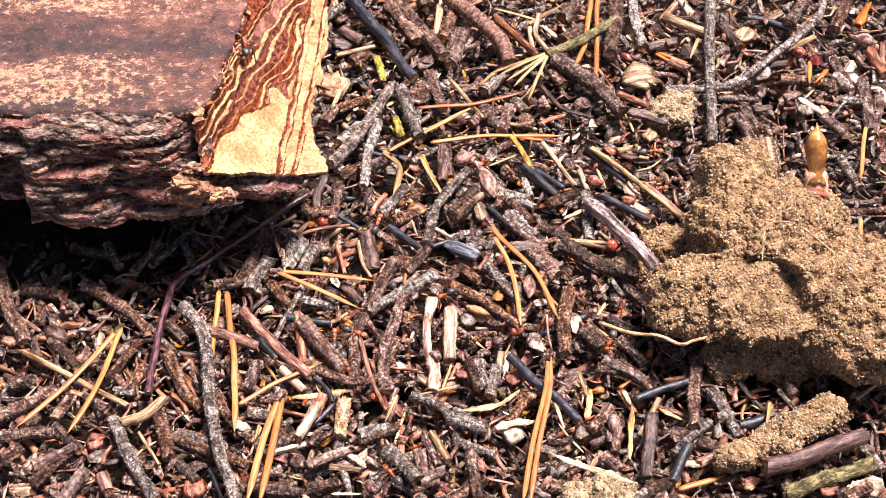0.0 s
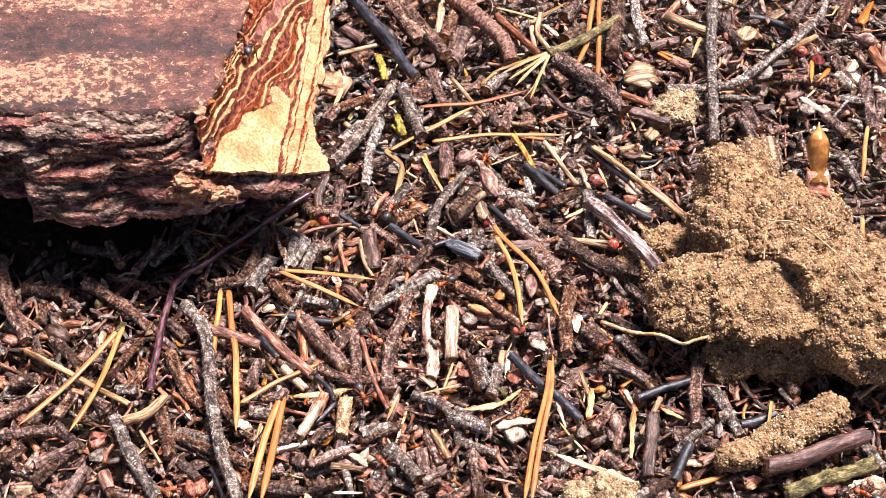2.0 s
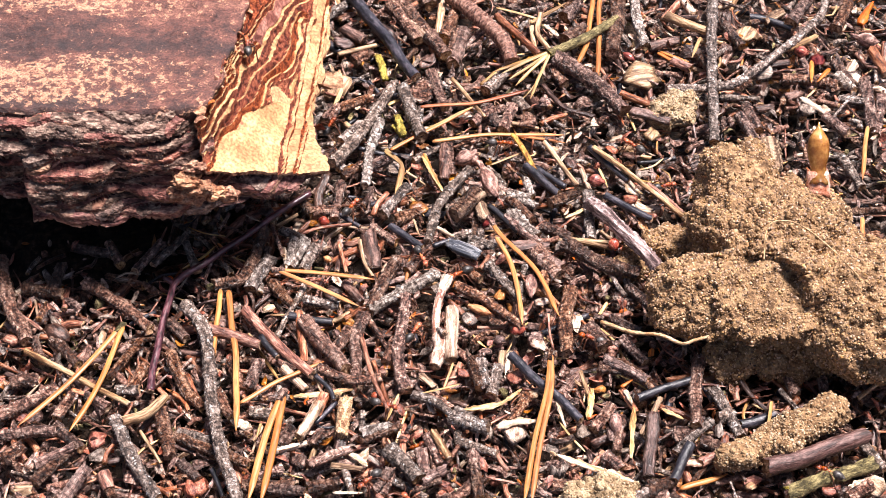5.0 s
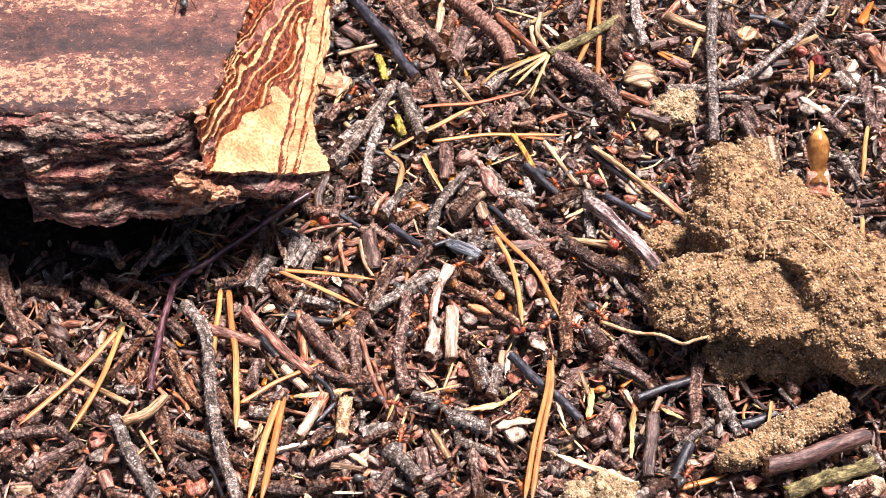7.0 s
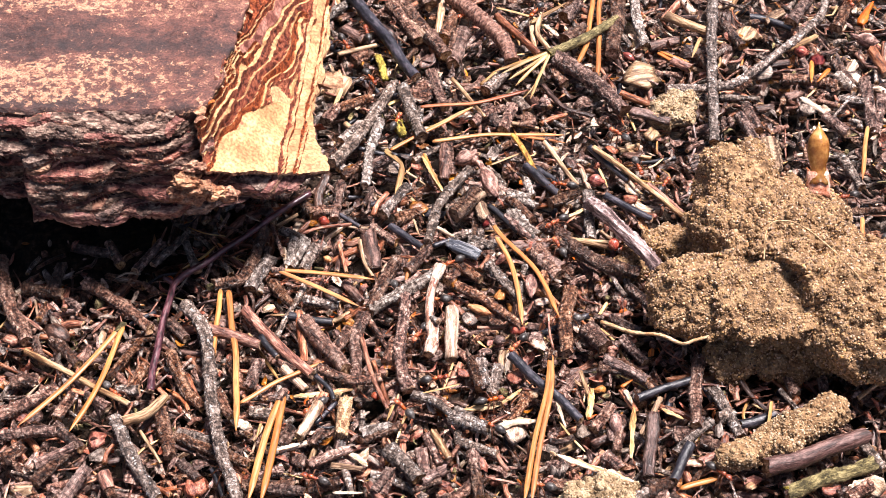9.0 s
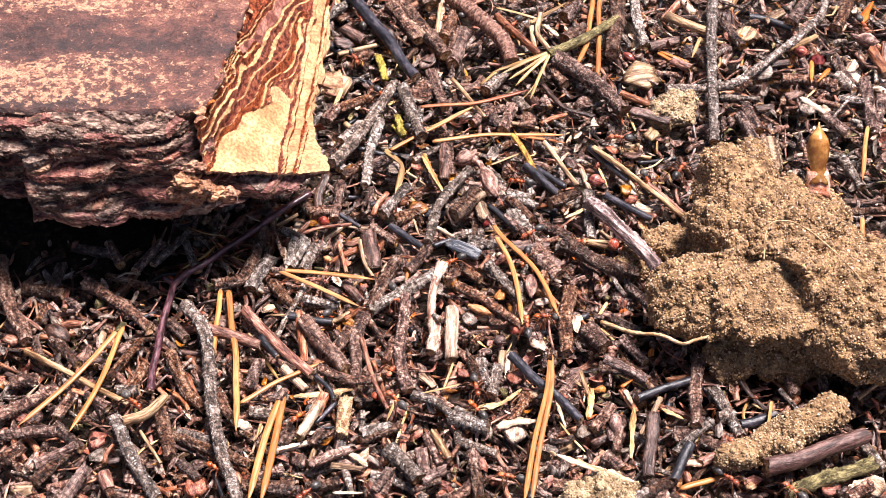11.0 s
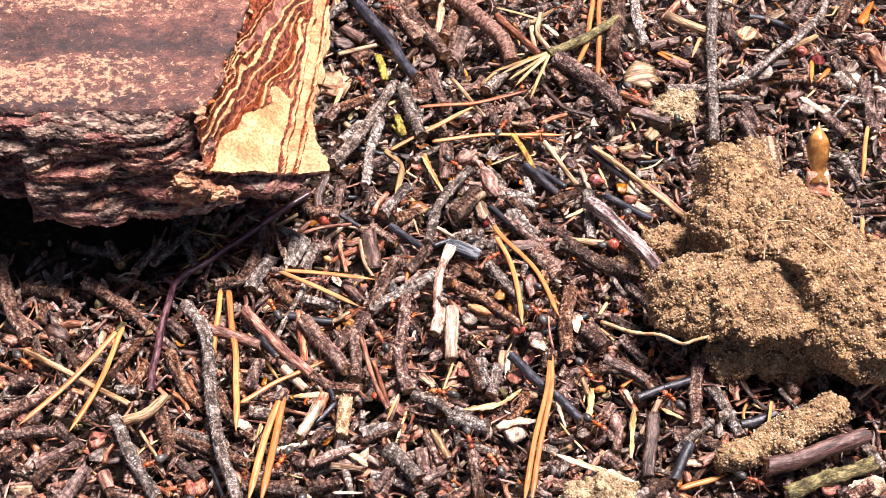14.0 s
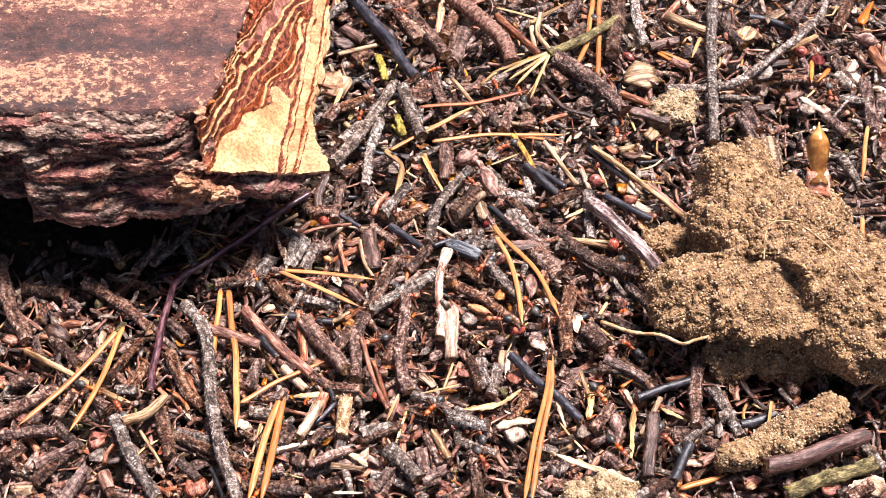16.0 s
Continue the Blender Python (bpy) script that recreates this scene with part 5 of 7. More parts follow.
stick("budred", 1.35, (44.0, -0.7, 2.7), (46.7, -1.1, 2.7))
stick("yellow2", 0.61, (32.7, 10.4, 0.9), (39.3, 14.5, 0.9))
stick("t", 2.32, (32.4, 70.5, 4.3), (44.5, 59.2, 4.3), (50.5, 48.3, 4.3))
stick("olive", 1.49, (30.8, 71.6, 4.8), (42.3, 79.2, 4.8), (51.4, 87.3, 4.8))
stick("straw", 0.50, (30.7, 72.1, 5.3), (16.8, 62.9, 5.3))
stick("straw", 0.50, (30.4, 71.3, 5.3), (18.7, 60.0, 5.3))
stick("straw", 0.50, (30.4, 70.8, 5.3), (20.5, 57.7, 5.3))
stick("straw", 0.50, (30.7, 70.8, 5.3), (24.5, 52.1, 5.3))
stick("straw", 0.58, (30.2, 72.9, 4.3), (13.9, 64.4, 4.3))
stick("needle", 0.77, (45.5, 100.1, 3.4), (42.1, 79.6, 3.4), (38.4, 66.8, 3.4))
stick("needle", 0.77, (47.2, 100.1, 3.4), (45.7, 79.6, 3.4), (43.9, 62.0, 3.4))
stick("ring", 2.40, (1.9, 99.0, 4.3), (11.0, 88.1, 4.3), (17.5, 78.1, 4.3), (19.7, 69.2, 4.3))
stick("r", 1.19, (15.8, 91.1, 2.7), (28.1, 73.8, 2.7))
stick("t", 2.40, (52.7, 100.2, 3.3), (49.4, 73.0, 3.3))
stick("pale2", 1.54, (57.2, 100.7, 2.8), (57.9, 87.8, 2.8), (59.2, 77.3, 2.8))
stick("straw", 0.67, (25.8, 87.9, 2.4), (37.0, 97.4, 2.4))
stick("straw", 0.51, (15.9, 95.2, 2.3), (29.9, 89.5, 2.3))
stick("tan", 0.65, (2.6, 63.7, 2.4), (11.8, 47.7, 2.4))
stick("dk", 0.82, (28.6, 62.3, 1.4), (34.6, 52.9, 1.4), (42.8, 48.9, 1.4))
stick("dk", 1.77, (53.2, 49.9, 3.0), (63.8, 45.3, 3.0))
stick("rust", 0.81, (49.6, 53.3, 1.0), (51.2, 45.9, 1.0))
stick("straw", 0.40, (51.6, 53.5, 0.8), (54.3, 42.7, 0.8))
stick("g", 1.55, (81.2, 98.2, 5.0), (77.9, 75.3, 5.0), (76.5, 54.9, 5.0), (74.5, 35.1, 5.0))
stick("g", 1.3, (64.2, 57.8, 3.8), (76.6, 58.5, 3.8), (85.4, 62.1, 3.8), (97.9, 73.7, 3.8), (111.6, 89.2, 3.8), (114.9, 98.3, 3.8))
stick("tan", 1.53, (66.6, 90.9, 2.8), (78.0, 83.8, 2.8))
stick("dk", 1.83, (60.4, 78.7, 1.6), (69.5, 81.2, 1.6))
stick("rust", 0.66, (62.7, 76.4, 1.0), (71.2, 69.5, 1.0))
stick("rust", 0.50, (63.6, 77.0, 0.9), (72.1, 72.6, 0.9))
stick("r", 1.49, (66.8, 72.5, 1.4), (71.8, 69.0, 1.4))
stick("t", 1.52, (83.5, 90.0, 1.4), (87.6, 78.9, 1.4))
stick("t", 1.86, (103.1, 87.1, 3.0), (110.0, 98.4, 3.0))
stick("p2", 1.00, (100.6, 76.4, 2.5), (110.1, 81.8, 2.5))
stick("budred", 1.83, (102.8, 75.1, 3.0), (106.3, 74.1, 3.0))
stick("rust2", 0.74, (106.8, 70.2, 3.4), (105.4, 61.1, 3.4))
stick("rust2", 0.74, (111.4, 66.9, 3.4), (107.0, 61.1, 3.4))
stick("bud2", 2.18, (119.8, 81.8, 3.2), (127.2, 78.6, 3.2))
stick("rust2", 1.86, (123.6, 88.7, 1.6), (129.6, 98.8, 1.6))
stick("t", 1.49, (114.1, 72.0, 1.4), (118.1, 61.8, 1.4))
stick("g", 0.41, (117.4, 57.9, 2.2), (108.6, 46.1, 2.2))
stick("splinter", 3.16, (89.7, 38.7, 2.3), (91.0, 27.2, 2.3))
stick("g", 1.41, (110.2, 32.6, 1.4), (114.0, 21.3, 1.4))
stick("needle", 0.64, (118.4, 43.1, 3.4), (116.1, 32.8, 3.4), (114.1, 22.0, 3.4))
stick("needle", 0.61, (111.6, 8.3, 3.3), (109.5, -7.2, 3.3))
stick("white", 0.60, (59.1, 3.8, 0.9), (64.6, -0.6, 0.9))
stick("stem", 0.18, (75.7, -35.9, 36.1), (77.2, -27.2, 36.1), (79.7, -23.5, 36.1), (85.0, -24.3, 36.1), (90.9, -30.5, 36.1), (97.3, -41.2, 36.1))
stick("yellow2", 0.90, (106.7, -0.8, 1.1), (112.9, -1.4, 1.1))
stick("t", 1.52, (-34.7, 11.1, 1.4), (-40.4, 18.5, 1.4))
stick("g", 1.04, (-75.9, -6.8, 1.2), (-68.1, 4.2, 1.2))
stick("t", 1.35, (-74.5, 1.0, 1.3), (-80.1, -8.9, 1.3))
stick("g", 1.18, (-63.9, -8.9, 1.3), (-67.8, 1.1, 1.3))
stick("t", 1.33, (-84.0, -7.0, 1.3), (-88.7, 1.0, 1.3))
stick("t", 1.25, (-62.9, -49.5, 1.3), (-68.2, -38.9, 1.3))
stick("t", 1.48, (-99.5, -7.0, 1.4), (-101.0, -16.7, 1.4))
stick("t", 1.61, (-108.6, -14.9, 1.5), (-98.1, -16.8, 1.5))
stick("t", 1.43, (-98.1, -31.7, 1.4), (-90.6, -39.9, 1.4))
stick("budgrey", 2.44, (-100.6, -28.5, 1.9), (-94.1, -32.2, 1.9))
flake(-109.0, -31.0, 1.0, 5.7, "r")
flake(-5.8, 59.2, 1.0, 8.9, "t")
flake(-83.3, -62.0, 1.0, 6.5, "red")
flake(-58.4, -75.9, 1.0, 6.7, "red")
flake(11.8, 8.4, 1.0, 3.6, "darkred")
flake(17.9, -43.6, 1.0, 5.3, "red")
flake(22.4, -48.4, 1.0, 4.7, "cream")
flake(57.2, 65.6, 1.6, 10.5, "tan")
flake(58.7, 42.3, 1.0, 5.4, "tan")
flake(108.4, 52.2, 1.0, 3.9, "cream")
flake(9.9, -44.4, 1.0, 4.8, "t")
flake(24.3, -33.6, 1.0, 4.8, "cream2")
flake(26.2, -38.7, 1.0, 5.1, "t")
flake(9.3, -38.7, 1.0, 6.2, "grey")
flake(23.0, -31.0, 1.0, 5.7, "pink")
flake(27.6, -71.1, 1.0, 5.1, "grey")
flake(-19.4, -67.8, 1.0, 4.9, "cream")
flake(10.4, -59.5, 1.0, 5.5, "grey")
flake(41.0, -61.2, 1.0, 4.1, "pink")
flake(33.6, -60.4, 1.0, 4.9, "grey")
flake(-6.7, 13.6, 1.0, 4.9, "amber")
flake(-30.5, -62.0, 1.0, 5.5, "t")
flake(-42.1, -71.1, 1.0, 4.8, "t")
flake(-98.8, -77.5, 1.0, 5.3, "tan")
flake(-73.2, -74.3, 1.0, 5.4, "pink")
flake(71.4, 51.0, 1.0, 4.8, "dk")
flake(89.7, 84.9, 1.0, 7.4, "tan")
flake(92.6, 67.6, 1.0, 6.2, "grey")
flake(103.7, 53.3, 1.0, 6.4, "grey")
flake(72.7, -75.9, 1.0, 4.0, "tan")
flake(58.0, -61.2, 1.0, 5.5, "t")
flake(-13.0, 28.6, 1.0, 5.3, "grey")
flake(-34.4, -38.7, 1.0, 5.7, "t")
flake(-47.0, -29.6, 1.0, 5.7, "t")
flake(-50.6, -47.5, 1.0, 5.9, "r")
flake(-34.2, -68.7, 1.0, 4.9, "t")
flake(-29.0, -16.4, 1.0, 5.3, "dk")
flake(-29.0, 81.1, 1.0, 6.0, "dk")
flake(-17.4, 84.9, 1.0, 8.4, "dk")
flake(-4.8, 73.7, 1.0, 6.6, "dk")
flake(15.3, 47.6, 1.0, 6.7, "t")
flake(23.3, 47.6, 1.0, 7.0, "t")
flake(39.6, 55.7, 1.0, 6.5, "t")
flake(35.2, 30.8, 1.0, 4.7, "dk")
flake(52.6, 34.1, 1.0, 5.6, "dk")
flake(47.5, 28.6, 1.0, 4.7, "pink")
flake(13.8, -24.0, 1.0, 5.8, "t")
flake(10.2, -23.0, 1.0, 5.2, "tan")
flake(40.9, -72.7, 1.0, 4.0, "pink")
stick("t", 1.72, (-12.0, -31.8, 1.5), (-13.9, -39.1, 1.5))
stick("t", 1.34, (-12.6, -72.1, 1.3), (-16.4, -77.8, 1.3))
stick("t", 1.49, (6.9, -66.5, 1.4), (8.7, -79.4, 1.4))
stick("pink", 1.47, (-5.2, -74.6, 1.4), (0.8, -71.4, 1.4))
stick("t", 1.47, (-31.7, -77.0, 1.4), (-24.5, -74.6, 1.4))
stick("t", 1.47, (-40.4, -77.0, 1.4), (-32.3, -78.1, 1.4))
stick("t", 1.34, (-38.0, -71.3, 1.3), (-45.9, -74.6, 1.3))
stick("g", 1.55, (13.5, -40.8, 1.5), (11.9, -49.6, 1.5))
stick("t", 1.53, (-3.3, -49.6, 1.4), (2.2, -53.9, 1.4))
stick("r", 0.64, (-17.5, -38.6, 0.9), (-13.0, -52.7, 0.9))
stick("r", 0.63, (-11.0, -49.2, 0.9), (-12.9, -56.9, 0.9))
stick("t", 0.65, (-18.5, -25.8, 1.0), (-11.8, -38.6, 1.0))
stick("t", 1.72, (-23.4, -29.1, 1.5), (-26.8, -35.5, 1.5))
stick("t", 1.47, (-44.5, -12.9, 1.4), (-38.2, -20.6, 1.4))
stick("g", 1.31, (-35.4, -18.6, 1.3), (-26.6, -20.5, 1.3))
stick("d", 1.16, (-39.5, -24.2, 1.2), (-27.9, -26.0, 1.2))
stick("dk", 1.32, (-25.5, -12.8, 1.3), (-20.9, -19.5, 1.3))
stick("t", 1.64, (28.3, -5.1, 1.5), (24.9, -16.8, 1.5))
stick("t", 1.45, (53.0, -20.5, 1.4), (48.3, -14.8, 1.4))
stick("t", 1.48, (3.8, -9.0, 1.4), (0.9, -12.9, 1.4))
stick("g", 1.11, (-25.8, 39.4, 1.2), (-28.6, 28.4, 1.2))
stick("pale2", 1.17, (1.0, 84.6, 1.2), (6.1, 98.7, 1.2))
stick("t", 1.85, (116.6, 86.7, 1.6), (121.7, 98.3, 1.6))
stick("t", 1.59, (88.1, 43.6, 1.5), (86.0, 52.8, 1.5))
stick("g", 0.97, (79.3, 57.4, 1.1), (90.5, 56.7, 1.1))
stick("dk", 1.29, (89.1, 51.9, 1.3), (94.0, 53.0, 1.3))
stick("dk", 1.62, (97.7, 57.0, 1.5), (102.0, 58.7, 1.5))
stick("t", 1.60, (84.0, 49.4, 1.5), (86.8, 39.1, 1.5))
stick("t", 1.46, (125.2, 57.6, 1.4), (121.0, 41.5, 1.4))
stick("t", 1.59, (113.2, 42.5, 1.5), (107.9, 49.4, 1.5))
stick("t", 1.07, (109.5, 12.4, 1.2), (117.9, 13.0, 1.2))
stick("t", 1.66, (114.1, 3.9, 1.5), (115.2, -3.2, 1.5))
stick("t", 1.56, (44.5, -39.0, 1.5), (52.2, -47.9, 1.5))
stick("t", 1.41, (38.8, -40.7, 1.4), (45.7, -42.5, 1.4))
stick("r", 0.98, (43.9, -47.6, 1.1), (46.9, -54.5, 1.1))
stick("t", 1.52, (40.8, -53.0, 1.4), (36.3, -59.8, 1.4))
stick("t", 1.24, (43.3, -56.3, 1.3), (41.3, -66.4, 1.3))
stick("t", 1.49, (38.6, -67.3, 1.4), (42.3, -71.4, 1.4))
stick("t", 1.73, (26.0, -76.3, 1.6), (34.0, -77.1, 1.6))
stick("t", 1.43, (49.4, -29.9, 1.4), (42.6, -24.3, 1.4))
stick("t", 1.60, (100.5, -76.3, 1.5), (94.7, -79.4, 1.5))
stick("t", 1.48, (81.0, -73.0, 1.4), (81.5, -79.4, 1.4))
stick("t", 1.36, (88.6, -66.4, 1.3), (91.9, -71.3, 1.3))
stick("g", 1.36, (101.0, -64.8, 1.3), (105.0, -71.3, 1.3))
stick("t", 1.39, (86.8, -49.5, 1.4), (84.9, -42.5, 1.4))
stick("dk", 1.27, (100.3, -42.5, 1.3), (105.1, -47.7, 1.3))
stick("t", 1.64, (-3.9, 67.0, 1.5), (1.0, 52.8, 1.5))
stick("t", 1.44, (8.1, 46.0, 1.4), (13.8, 52.9, 1.4))
stick("t", 1.77, (19.4, 52.7, 1.6), (16.8, 43.5, 1.6))
stick("t", 1.63, (35.1, 62.2, 1.5), (30.5, 69.4, 1.5))
stick("t", 1.87, (-36.3, 27.9, 1.6), (-30.3, 34.5, 1.6))
stick("t", 1.56, (-22.3, 28.1, 1.5), (-14.7, 32.5, 1.5))
stick("g", 1.52, (-15.8, 11.1, 1.4), (-9.8, 21.7, 1.4))
stick("t", 1.35, (-12.5, 1.0, 1.3), (-18.7, 7.1, 1.3))
stick("t", 1.48, (-9.4, -9.0, 1.4), (-3.6, -1.1, 1.4))
stick("g", 1.35, (5.4, -1.0, 1.3), (14.3, 1.0, 1.3))
stick("t", 1.51, (26.5, 7.0, 1.4), (33.8, 2.9, 1.4))
stick("t", 1.53, (29.1, 15.3, 1.4), (36.2, 19.5, 1.4))
stick("t", 1.37, (23.6, 9.2, 1.4), (17.7, 17.5, 1.4))
stick("g", 1.52, (-35.2, 91.5, 1.4), (-27.6, 98.8, 1.4))
stick("yellow2", 0.72, (-18.0, 53.3, 1.0), (-11.9, 56.6, 1.0))
stick("t", 1.82, (-25.7, 72.3, 1.6), (-21.3, 75.7, 1.6))
stick("t", 2.10, (4.0, 84.5, 1.8), (3.1, 70.1, 1.8))
stick("straw", 0.57, (10.7, 61.3, 2.3), (17.3, 69.0, 2.3))
stick("g", 1.79, (12.0, 59.3, 1.6), (18.3, 68.4, 1.6))
stick("g", 1.62, (19.2, 57.5, 1.5), (23.7, 51.2, 1.5))
stick("t", 1.44, (10.2, 49.0, 1.4), (17.3, 52.9, 1.4))
stick("p2", 0.85, (29.3, 92.1, 2.5), (27.8, 83.7, 2.5), (31.0, 76.2, 2.5))
stick("t", 2.34, (35.6, 80.8, 1.9), (41.5, 85.4, 1.9))
stick("t", 2.03, (36.0, 90.7, 1.7), (40.4, 97.4, 1.7))
stick("white", 0.76, (30.0, 87.3, 2.4), (34.6, 81.7, 2.4))
stick("tan", 0.85, (26.3, 90.9, 1.1), (26.9, 78.3, 1.1))
stick("budred", 1.16, (52.8, 76.1, 1.2), (55.7, 73.1, 1.2))
stick("r", 1.14, (50.6, 57.5, 2.6), (58.9, 52.5, 2.6))
stick("d", 1.19, (91.8, 91.7, 1.3), (97.8, 90.2, 1.3), (103.6, 86.6, 1.3))
flake(88.0, 81.8, 1.0, 4.3, "amber")
stick("splinter", 1.69, (95.6, 89.9, 1.5), (101.5, 94.5, 1.5))
stick("straw", 0.59, (75.8, 81.8, 2.3), (72.4, 72.9, 2.3))
stick("t", 1.33, (74.9, 74.5, 1.3), (78.1, 66.7, 1.3))
stick("dk", 1.32, (92.6, 70.6, 1.3), (100.8, 71.6, 1.3))
stick("t", 1.64, (97.9, 64.6, 1.5), (106.8, 64.1, 1.5), (113.6, 61.7, 1.5))
stick("white", 1.21, (102.2, 56.8, 1.3), (108.4, 50.3, 1.3))
stick("pale2", 1.47, (114.2, 66.2, 1.4), (117.9, 59.9, 1.4))
stick("white", 1.15, (119.7, 67.3, 1.2), (118.2, 62.0, 1.2))
stick("g", 1.29, (113.5, 56.5, 1.3), (120.4, 55.3, 1.3))
stick("t", 1.79, (121.1, 62.1, 1.6), (120.6, 43.1, 1.6))
stick("r", 1.66, (125.4, 76.8, 1.5), (128.3, 66.5, 1.5))
flake(109.2, 72.4, 1.0, 5.6, "darkred")
flake(-14.6, 14.5, 1.0, 5.2, "red")
stick("t", 1.67, (-12.7, 9.4, 1.5), (-6.4, 12.3, 1.5))
stick("tan", 0.38, (-9.0, 13.4, 0.8), (-6.3, 3.9, 0.8))
stick("t", 1.24, (-27.2, 25.7, 1.3), (-22.1, 30.5, 1.3))
stick("moss", 0.96, (-13.7, 45.8, 1.1), (-11.4, 41.3, 1.1))
stick("straw", 0.54, (-8.6, 17.9, 0.9), (-4.9, 11.2, 0.9))
stick("p", 0.60, (-2.9, 7.5, 0.9), (2.7, 3.4, 0.9))
flake(3.7, 25.5, 1.0, 4.0, "amber")
stick("g", 1.35, (-20.0, -1.0, 1.3), (-18.9, -8.1, 1.3))
stick("budred", 1.37, (-33.2, 9.2, 1.4), (-30.5, 8.3, 1.4))
stick("tan", 0.60, (-44.3, 7.1, 0.9), (-39.1, 11.6, 0.9))
stick("g", 1.21, (-43.0, 5.5, 1.3), (-36.8, 2.7, 1.3))
stick("t", 1.52, (-35.2, 12.0, 1.4), (-27.7, 13.2, 1.4))
stick("straw", 0.39, (13.0, 29.1, 2.2), (21.6, 33.9, 2.2))
stick("pale2", 1.08, (22.5, 24.5, 1.2), (24.2, 18.1, 1.2))
flake(51.6, 20.8, 1.0, 6.5, "cream")
flake(50.5, 17.4, 1.0, 4.3, "red")
stick("white", 0.55, (31.3, 30.4, 0.9), (34.8, 35.3, 0.9))
flake(46.5, 36.3, 1.0, 3.8, "red")
stick("straw", 0.39, (42.9, 29.2, 0.8), (44.9, 21.8, 0.8))
stick("p2", 0.68, (33.4, 1.3, 2.4), (44.3, -1.9, 2.4))
stick("t", 1.87, (-10.8, 94.4, 1.6), (-14.3, 100.9, 1.6))
stick("t", 2.05, (-4.1, 96.9, 1.7), (-6.1, 102.1, 1.7))
flake(-31.5, 62.8, 1.0, 9.8, "tan")
stick("g", 1.60, (-22.9, 45.9, 1.5), (-28.2, 39.1, 1.5))
stick("t", 1.60, (-33.3, 47.1, 1.5), (-29.5, 52.8, 1.5))
stick("splinter", 1.67, (11.5, 9.0, 1.5), (9.3, 18.4, 1.5))
stick("g", 1.50, (14.3, -1.1, 1.4), (6.9, 1.9, 1.4))
stick("t", 1.33, (4.6, -7.0, 1.3), (9.7, -11.9, 1.3))
flake(6.6, -24.9, 1.0, 4.6, "grey")
flake(14.4, -31.4, 1.0, 3.7, "dk")
stick("budred", 1.43, (17.3, -29.5, 1.4), (20.9, -28.0, 1.4))
flake(42.1, -33.2, 1.0, 4.3, "red")
stick("t", 1.55, (43.7, -40.8, 1.5), (51.0, -46.1, 1.5))
stick("yellow2", 0.58, (39.8, -23.9, 0.9), (42.2, -19.2, 0.9))
stick("t", 1.43, (45.0, -31.7, 1.4), (50.1, -39.0, 1.4))
stick("g", 1.51, (66.6, -56.5, 1.4), (70.8, -55.6, 1.4))
stick("t", 1.50, (61.9, -63.2, 1.4), (68.3, -66.5, 1.4))
stick("r", 1.35, (61.2, -69.7, 1.3), (69.8, -64.8, 1.3))
flake(60.0, -69.5, 1.0, 5.4, "cream2")
stick("t", 0.94, (73.2, -71.2, 1.1), (68.1, -68.7, 1.1))
stick("g", 0.70, (82.9, -47.5, 1.0), (87.4, -55.3, 1.0))
stick("t", 1.37, (94.7, -61.5, 1.4), (96.7, -66.4, 1.4))
flake(91.1, -77.5, 1.0, 4.5, "red")
flake(101.3, -75.9, 1.0, 5.3, "cream")
stick("white", 1.20, (95.0, -77.7, 1.3), (99.5, -74.5, 1.3))
stick("t", 1.60, (48.5, -77.9, 1.5), (54.1, -74.7, 1.5))
stick("g", 1.47, (50.6, -76.2, 1.4), (45.1, -79.4, 1.4))
stick("p", 1.27, (-39.9, -40.7, 1.3), (-33.9, -47.7, 1.3))
stick("r", 1.39, (-29.0, -49.5, 1.4), (-30.7, -56.4, 1.4))
flake(-38.0, -62.0, 1.0, 6.8, "t")
stick("t", 1.56, (-52.7, -39.0, 1.5), (-49.9, -47.9, 1.5))
stick("t", 1.70, (-46.3, -39.1, 1.5), (-47.8, -47.9, 1.5))
stick("g", 1.38, (-46.6, -54.7, 1.4), (-39.0, -55.6, 1.4))
stick("t", 1.39, (-55.3, -49.5, 1.4), (-51.3, -56.4, 1.4))
stick("white", 1.51, (-47.0, -59.0, 1.4), (-51.2, -57.3, 1.4))
stick("t", 1.35, (-62.3, -69.7, 1.3), (-57.8, -74.6, 1.3))
stick("d", 0.67, (-54.9, -71.1, 1.0), (-51.5, -79.1, 1.0))
stick("t", 1.34, (-80.7, -73.0, 1.3), (-77.2, -79.3, 1.3))
stick("r", 1.74, (-80.0, -73.1, 1.6), (-78.1, -77.9, 1.6))
stick("t", 1.76, (-104.2, -68.2, 1.6), (-100.6, -64.9, 1.6))
stick("t", 1.68, (-106.4, -46.2, 1.5), (-99.7, -44.4, 1.5))
stick("t", 1.53, (-90.6, -49.6, 1.4), (-93.8, -56.5, 1.4))
stick("t", 1.38, (-81.9, -53.0, 1.4), (-87.9, -49.5, 1.4))
stick("g", 1.53, (-74.9, -47.9, 1.4), (-80.4, -47.9, 1.4))
stick("t", 1.55, (-74.3, -40.8, 1.5), (-77.0, -47.9, 1.5))
stick("t", 1.27, (-99.9, -38.9, 1.3), (-103.1, -31.6, 1.3))
stick("t", 1.44, (-69.5, -26.2, 1.4), (-64.6, -31.7, 1.4))
stick("pink", 2.38, (25.7, -5.9, 2.3), (30.9, -9.2, 2.3))
stick("bud", 1.77, (22.6, -10.7, 2.0), (22.8, -18.4, 2.0))
stick("pale2", 1.68, (18.0, 11.5, 1.9), (24.8, 2.5, 1.9))
stick("dk", 1.05, (18.1, 0.4, 1.6), (26.3, 1.2, 1.6))
